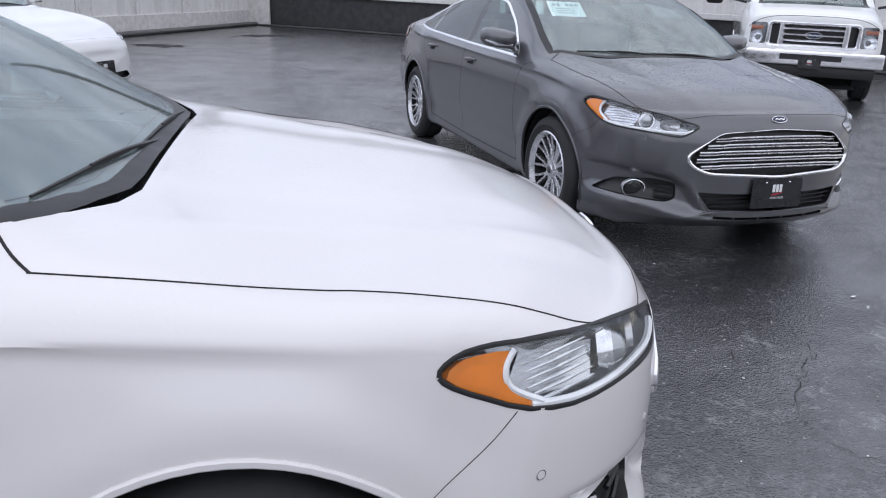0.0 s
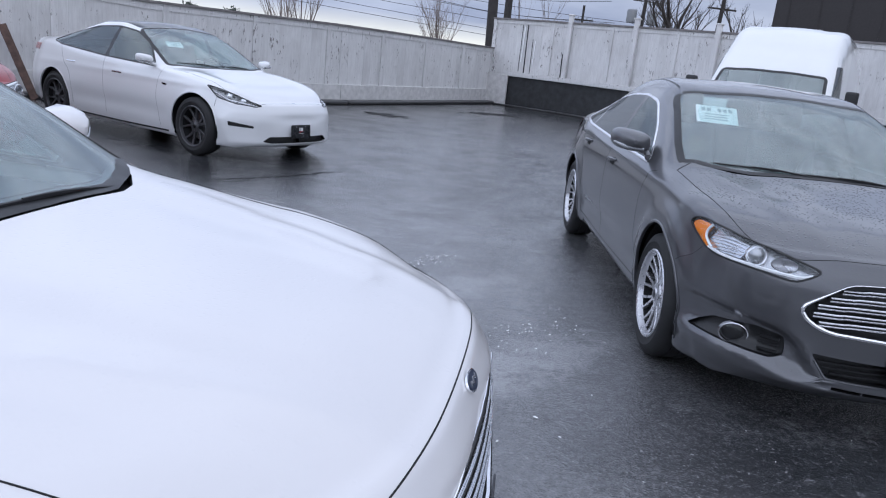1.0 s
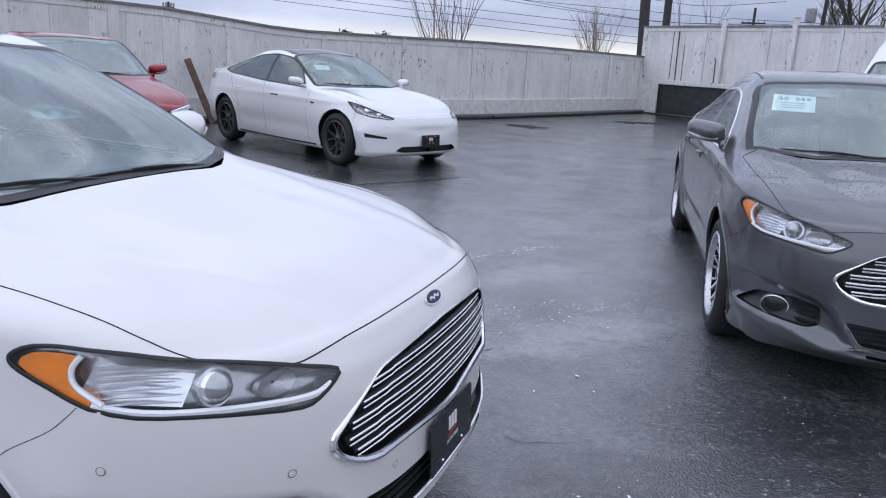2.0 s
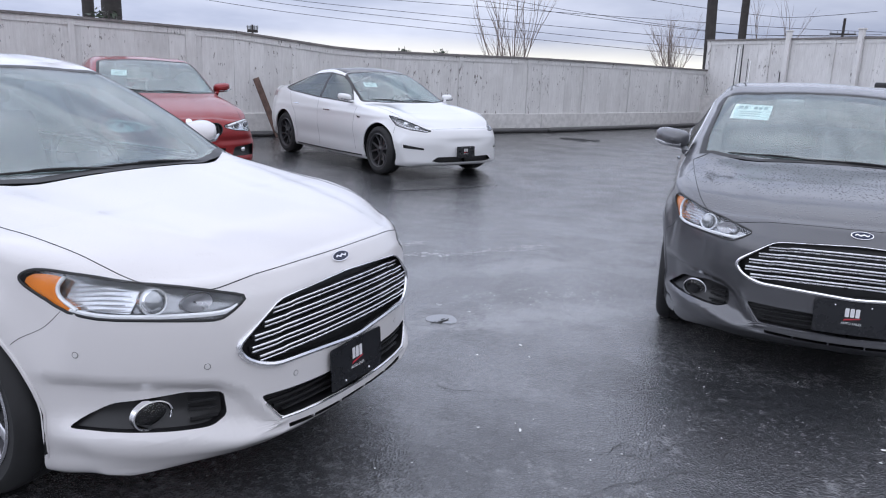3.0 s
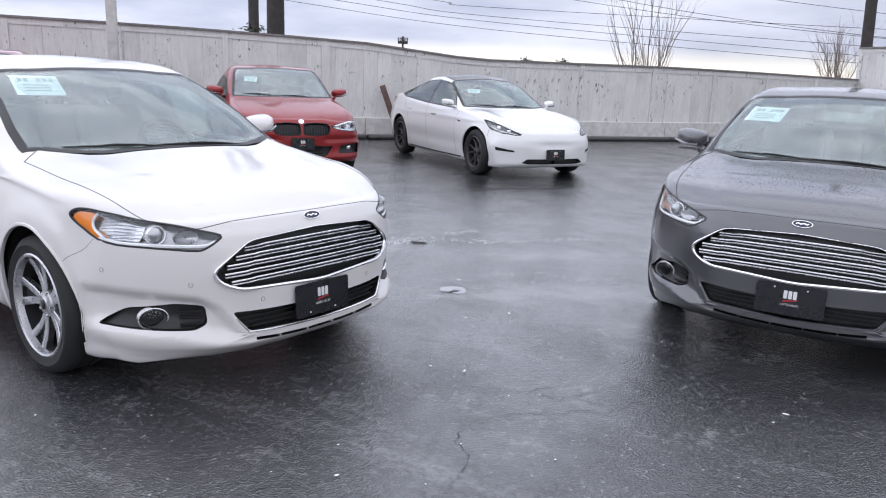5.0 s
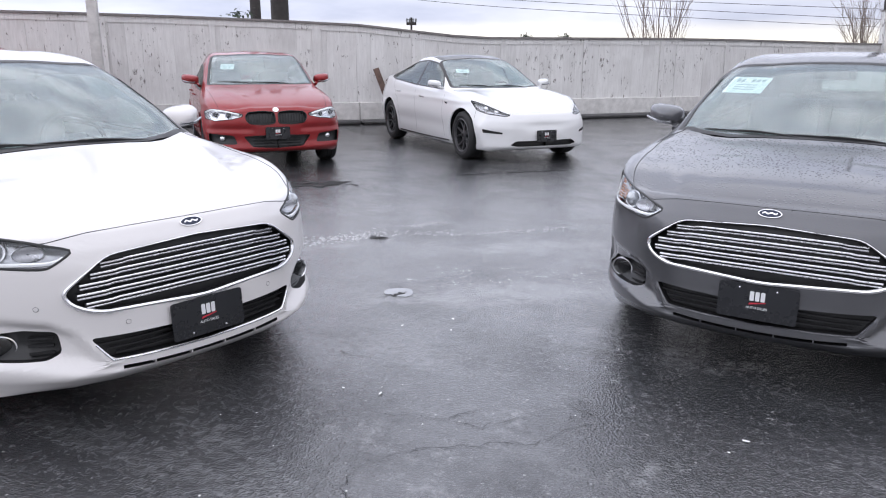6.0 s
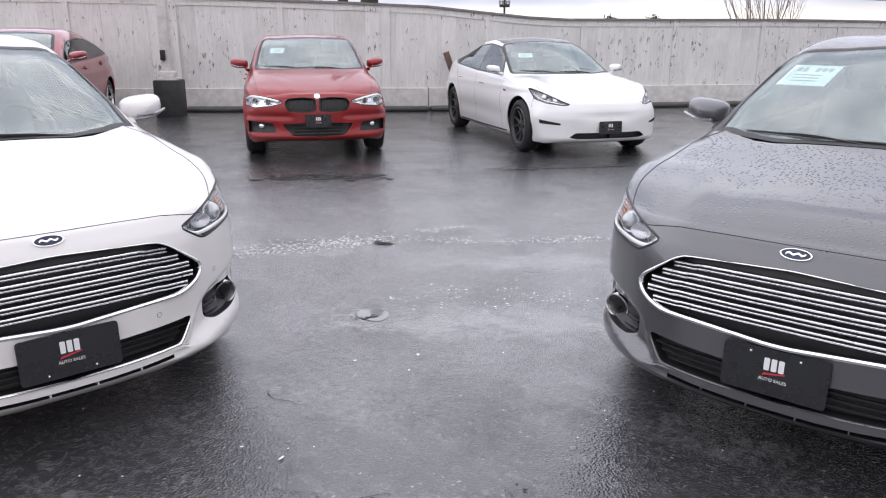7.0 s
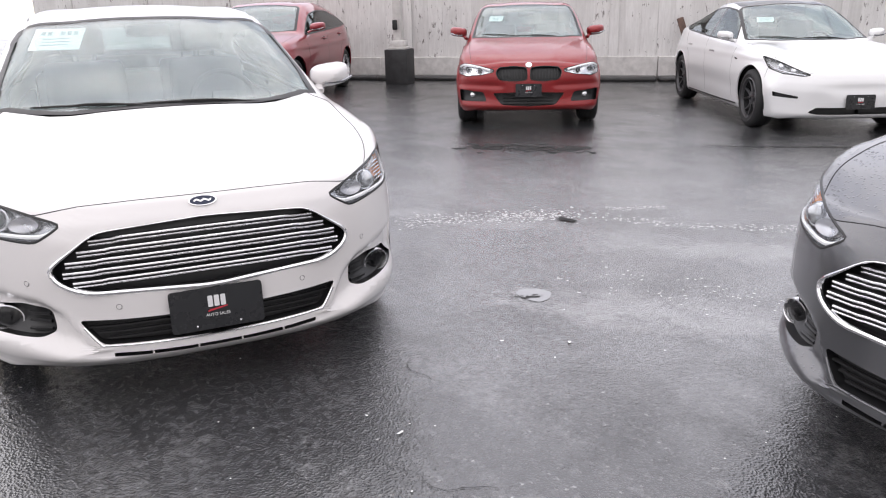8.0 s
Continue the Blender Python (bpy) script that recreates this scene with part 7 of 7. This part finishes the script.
def work_van(name, m, label):
    """A white cab with an upright chrome grille and stacked headlights."""
    c = dict(paint=VAN_WHITE, wheelbase=3.5, tyre=.37, rim_r=.21, track=.98, wheel="twin5", wheel_mat=GREY_METAL, arch=.43, lining=1.35, flare=.012, liner=CABIN)
    c.update(nose=.70, tail=-4.3, zcap=.85, bowsplit=.3, cabin=(.0, -1.8), dash=1.35, mirror_in=(-.55, 1.9), deck=1.3)
    c["zt"] = [(.72, 1.24), (.5, 1.30), (.1, 1.38), (-.12, 1.42), (-.45, 1.72), (-.78, 1.98), (-1.1, 2.08), (-1.8, 2.12), (-4.3, 2.10)]
    c["zr"] = [(.72, 1.20), (.5, 1.26), (.1, 1.34), (-.12, 1.38), (-.45, 1.66), (-.78, 1.90), (-1.1, 2.00), (-1.8, 2.05), (-4.3, 2.0)]
    c["yr"] = [(.72, .78), (.1, .84), (-.12, .86), (-.8, .78), (-1.5, .78), (-4.3, .78)]
    c["zb"] = [(.72, 1.13), (.1, 1.24), (-.5, 1.28), (-4.3, 1.3)]
    c["yb"] = [(.72, .90), (.2, .96), (-.5, .985), (-4.3, .98)]
    c["w"] = [(.72, .95), (.3, .99), (-.5, 1.0), (-4.3, 1.0)]
    c["zw"] = [(.72, .8), (-4.3, .8)]
    c["zk"] = [(.72, .48), (.3, .42), (-4.3, .42)]
    c["bow"] = [(.8, .10), (.5, .07), (0, .06), (-.5, .10), (-1.2, .04), (-2, 0), (-4.3, 0)]
    c["cuts"] = [
        dict(name="windshield", outline=fillet([(-.14, 0, 1), (-.22, .78, 1), (-.80, .70, 1), (-.76, 0, 1), (-.80, -.70, 1), (-.22, -.78, 1)], .06, 3), d=(.6, 0, 1), keep=lambda q: q.z > 1.2, mat=CLEAR, rim=(.05, .002, BLACK), rim_name="screen_border"),
        dict(name="side_window", outline=fillet([(-.25, .9, 1.36), (-1.3, .9, 1.38), (-1.3, .9, 1.88), (-.72, .9, 1.88)], .06, 3), d=(0, 1, .1), both=True, keep=lambda q: q.z > 1.1 and q.y > .5, mat=TINTED),
        dict(name="grille", outline=fillet([(.8, -.60, 1.10), (.8, .60, 1.10), (.8, .60, .80), (.8, -.60, .80)], .05, 3), d=(1, 0, 0), keep=lambda q: q.x > .3, mat=BLACK, depth=.06),
        dict(name="headlight", outline=fillet([(.8, .66, 1.10), (.8, .90, 1.10), (.8, .90, .80), (.8, .66, .80)], .03, 3), d=(1, .25, 0), both=True, keep=lambda q: q.x > .2, mat=LENS, housing=.05),
    ]
    c["bands"] = [dict(line=[(.7, .9, 1.15), (.71, 0, 1.15)], d=(.5, 0, 1), width=.008), dict(line=[(-.2, .9, 1.3), (-.25, .9, .5)], d=(0, 1, 0))]
    root, skin, made = build_car(c, name, m, label)
    g = made["grille", 1]
    a, n = skin.line([Vector(p) for p in fillet([(.8, -.61, 1.11), (.8, .61, 1.11), (.8, .61, .79), (.8, -.61, .79)], .05, 3)], (1, 0, 0), smoothly=False)
    part("grille_frame", tube(a + [a[0]], .028, 8, False), CHROME, g)
    for i, z in enumerate((.87, .95, 1.03)):
        part("grille_bar", tube([skin.at((.8, y, z), (1, 0, 0))[0] + Vector((-.01, 0, 0)) for y in np.linspace(-.42, .42, 9)], .022, 8, squash=.8), CHROME, g)
    for s in (-1, 1):
        part("grille_upright", tube([skin.at((.8, s * .44, z), (1, 0, 0))[0] for z in (.80, .95, 1.10)], .04, 8), CHROME, g)
        lo = made["headlight", s]
        q = skin.at((.8, s * .78, .88), (1, 0, 0))[0]
        part("lamp_bowl", moved(lathe([(.01, .03), (.06, .01), (.09, -.02), (.095, .02)], 24), face_pose(q - Vector((.03, 0, 0)), (1, 0, 0))), REFLECTOR, lo)
        part("turn_lamp", box(q.x - .05, q.x - .02, s * .78 - .085, s * .78 + .085, 1.0, 1.055, .008), FADED_LENS, lo)
        mr = part("tow_mirror", moved(box(-.07, .07, -.13, .13, -.19, .19, .06, 3), pose(-.28, s * 1.45, 1.52)), BLACK, root, "large black towing mirror")
        for z in (1.42, 1.60):
            part("mirror_arm", tube([(-.28, s * 1.33, z), (-.3, s * 1.1, z - .02), (-.36, s * .96, z - .05)], .022, 8), BLACK, mr)
    oval_badge(root, skin, (.8, 0, .95), .12, .05, (1, 0, 0))
    bump_bar = part("front_bumper", moved(box(-.07, .09, -.98, .98, .52, .74, .03, 3), Matrix.Translation((.78, 0, 0))), CHROME, root, "chrome front bumper")
    part("bumper_slot", box(.868, .874, -.42, .42, .60, .68, .002, 1), BLACK, bump_bar)
    part("valance", box(.55, .80, -.90, .90, .36, .52, .03), BLACK, root)
    dealer_plate(root, skin, (.8, 0, .56), .31, .155, gap=.12)
    sticker(root, skin, (-.42, -.45, 1.7), (.6, 0, 1), .22, .17)
    wiper(root, skin, (-.19, .35, 1.5), (-.25, -.2, 1.5))
    wiper(root, skin, (-.19, -.25, 1.5), (-.28, -.7, 1.5))
    return root


cargo_van("cargo_van", pose(5.15, 12.45, 0, 0, 0, -119), "white high-roofed delivery van parked facing the lot")
work_van("work_van", pose(8.83, 10.3, 0, 0, 0, -125), "white work van with chrome grille, chrome bumper and black towing mirrors")


def utility_pole(name, x, y, h, r0, r1, label, lean=(0, 0), arms=()):
    root = thing(name, pose(x, y, 0), label, "utility pole")
    part("pole", tube([(0, 0, 0), (lean[0] * .5, lean[1] * .5, h / 2), (lean[0], lean[1], h)], [r0, (r0 + r1) / 2, r1], 12), POLE_WOOD, root)
    for z, w, ang in arms:
        part("cross_arm", moved(box(-w / 2, w / 2, -.06, .06, -.07, .07, .01, 1), pose(lean[0] * z / h, lean[1] * z / h, z, 0, 0, ang)), POLE_WOOD, root)
        for k in (-.45, -.2, .2, .45):
            part("insulator", moved(lathe([(.01, 0), (.05, .02), (.04, .10), (.06, .14), (.02, .2)], 8, "z"), pose(lean[0] * z / h + k * w * math.cos(radians(ang)), lean[1] * z / h + k * w * math.sin(radians(ang)), z + .07)), GREY_METAL, root)
    return root


utility_pole("utility_pole", .95, 28.15, 11, .19, .15, "dark wooden utility pole behind the fence corner", (-.45, 0))
utility_pole("utility_pole", 1.66, 44.2, 13, .23, .17, "dark wooden utility pole carrying wires", (-.1, 0), ((11, 2.4, 20),))
utility_pole("utility_pole", -18.7, 19.75, 10, .20, .17, "slim brown wooden pole beyond the fence")
utility_pole("utility_pole", -21.0, 23.1, 11, .38, .34, "thick dark pole beyond the fence")
tp = utility_pole("utility_pole", 19.0, 98.8, 13, .28, .2, "dark pole with two grey transformer cans", (.3, 0), ((9.9, 3.2, 10),))
for k in (-1, 1):
    part("transformer", moved(lathe([(.01, 0), (.55, .05), (.6, .2), (.6, 1.5), (.5, 1.62), (.01, 1.7)], 20, "z"), pose(k * 1.25, -.2, 7.2)), GREY_METAL, tp)
utility_pole("utility_pole", 9.75, 80, 7.3, .14, .12, "small far pole with a short cross arm", (0, 0), ((5.9, 2.2, 0),))
utility_pole("utility_pole", 19.6, 68, 9.5, .2, .16, "far wooden pole with cross arm", (.4, 0), ((7.3, 2.6, 15),))
utility_pole("utility_pole", -20.5, 31.5, 3.15, .05, .05, "thin far pole with a small lamp head", (0, 0), ((2.85, .5, 40),))

# overhead wires in shallow sags
WIRES = [((-47.8, 54.2, 7.1), (-34.8, 63.9, 5.6), (-5.9, 73.7, 3.7)), ((-44.7, 56.9, 7.4), (-34.9, 63.8, 6.3), (-5.6, 73.7, 4.3)), ((-41.8, 59.2, 7.6), (-34.9, 63.8, 6.8), (-4.1, 73.9, 5.0)), ((-37.9, 62.0, 7.9), (-34.9, 63.8, 7.6), (-3.2, 74.0, 6.4)), ((-27.6, 67.6, 8.5), (-15.1, 72.0, 6.9), (-3.1, 74.0, 5.7)), ((-24.4, 69.0, 8.7), (-14.7, 72.1, 7.2), (-3.1, 74.0, 5.8)), ((-13.3, 72.4, 9.1), (-5.4, 73.7, 8.0), (2.0, 74.2, 7.1))]
for i, (a, b, e) in enumerate(WIRES):
    a, b, e = Vector(a), Vector(b), Vector(e)
    d0, d1 = a - b, e - b
    pts = [a + d0 * 1.2 + Vector((0, 0, d0.length * .03)), a, b, e, e + d1 * .5 + Vector((0, 0, .3)), e + d1 * 1.3 + Vector((0, 0, 1.6))]
    w = part("overhead_wire", tube(rounded([tuple(p) for p in pts], False, 8), .022, 5, False), WIRE)
    tagged(w, "thin black overhead power wire against the sky", "wire", "overhead wires")


def bare_tree(name, x, y, h, spread, trunk, seed, label, stems=1, levels=4, start=.0, up=.75):
    """A leafless tree: forking limbs that thin into many twigs."""
    r = random.Random(seed)
    root = thing(name, pose(x, y, 0), label, "tree")
    pieces, twigs = [], []

    def grow(p, d, length, rad, level):
        pts, rr = [p], [rad]
        q, dd = p.copy(), d.copy()
        n = 4
        for i in range(n):
            dd = (dd + Vector((r.uniform(-1, 1), r.uniform(-1, 1), r.uniform(-.2, .5))) * .16).normalized()
            q = q + dd * (length / n)
            pts.append(q.copy())
            rr.append(rad * (1 - .45 * (i + 1) / n))
        (pieces if level < 1 else twigs).append(tube(pts, rr, 6 if level < 2 else 4, False))
        if level >= levels:
            return
        for i in range(r.randint(3, 4)):
            t = r.randint(1, n)
            side = Vector((r.uniform(-1, 1), r.uniform(-1, 1), r.uniform(-.1, .8))).normalized()
            nd = (dd * up + side * spread).normalized()
            grow(pts[t], nd, length * r.uniform(.5, .75), rr[t] * r.uniform(.5, .68), level + 1)
        grow(pts[-1], dd, length * .62, rr[-1] * .9, level + 1)
    for i in range(stems):
        a = r.uniform(0, 6.28)
        d = Vector((math.cos(a) * .22 * (stems > 1), math.sin(a) * .22 * (stems > 1), 1)).normalized()
        grow(Vector((math.cos(a) * .5 * (stems > 1) * r.random(), math.sin(a) * .3 * (stems > 1), 0)), d, h * r.uniform(.36, .46), trunk * r.uniform(.7, 1), 0)
    bark = BARK if trunk > .1 else BARK_PALE
    for piece in pieces:
        part("trunk" if stems == 1 else "stem", piece, bark, root)
    if twigs:
        tw = part("twig", join(*twigs), bark, root)
        tagged(tw, kind="stuff")
    return root


bare_tree("bare_tree", 14.2, 59, 10.5, .75, .34, 5, "large leafless tree with dark spreading branches", 2, 4)
bare_tree("bare_tree", 19.5, 57, 9.5, .6, .2, 9, "leafless tree with thin upright branches", 1, 4)
bare_tree("bare_sapling", -5.0, 23.9, 5.6, .42, .035, 3, "clump of thin leafless saplings behind the fence", 6, 2, up=1.5)
bare_tree("bare_sapling", -2.3, 51, 6.2, .5, .05, 13, "far bushy leafless sapling clump", 7, 3, up=1.0)
bare_tree("bare_sapling", 3.4, 47, 7.2, .45, .05, 17, "tall thin leafless saplings", 4, 2, up=1.3)
bare_tree("bare_sapling", -9.5, 38, 6.0, .4, .03, 23, "thin leafless shoots behind the fence", 3, 2, up=1.4)

LEAF = simple("evergreen_leaf", (.035, .05, .03), .6, var=.4)
for x, y, z, k, sd in ((-9.15, 10.85, 2.12, .5, 1), (-5.05, 15.6, 1.80, .16, 2), (-4.45, 16.4, 1.80, .2, 3)):
    r = random.Random(sd)
    bits = []
    for i in range(46):
        p = Vector((r.gauss(0, k * .4), r.gauss(0, k * .2), abs(r.gauss(0, k * .22))))
        a, b = Vector((r.uniform(-1, 1), r.uniform(-1, 1), r.uniform(-.3, .8))).normalized() * .07 * (.5 + k), Vector((r.uniform(-1, 1), r.uniform(-1, 1), r.uniform(-.5, .5))).normalized() * .03 * (.5 + k)
        bits.append(([p - a, p + b, p + a, p - b], [(0, 1, 2, 3)]))
    sprig = thing("evergreen_sprig", pose(x, y, z), "dark evergreen leaves poking over the fence top", "plant")
    tagged(part("leaves", join(*bits), LEAF, sprig), kind="stuff")
    part("stem", tube([(0, .15, -1.2), (0, .1, -.3), (0, 0, .12)], [.012, .01, .006], 5), BARK, sprig)

# dark building beyond the right-hand fence
hall = thing("dark_building", pose(14.0, 38.4, 0, 0, 0, -22), "dark brown windowless building beyond the fence", "building")
part("wall", box(0, 16, 0, 12, 0, 6.6, .05), DARK_CLADDING, hall)
for i in range(12):
    part("cladding_seam", box(.6 + i * 1.3, .66 + i * 1.3, -.025, 0, 0, 6.6), DARK_CLADDING, hall)
part("roof", box(-.2, 16.2, -.2, 12.2, 6.6, 6.85, .03), DARK_CLADDING, hall)
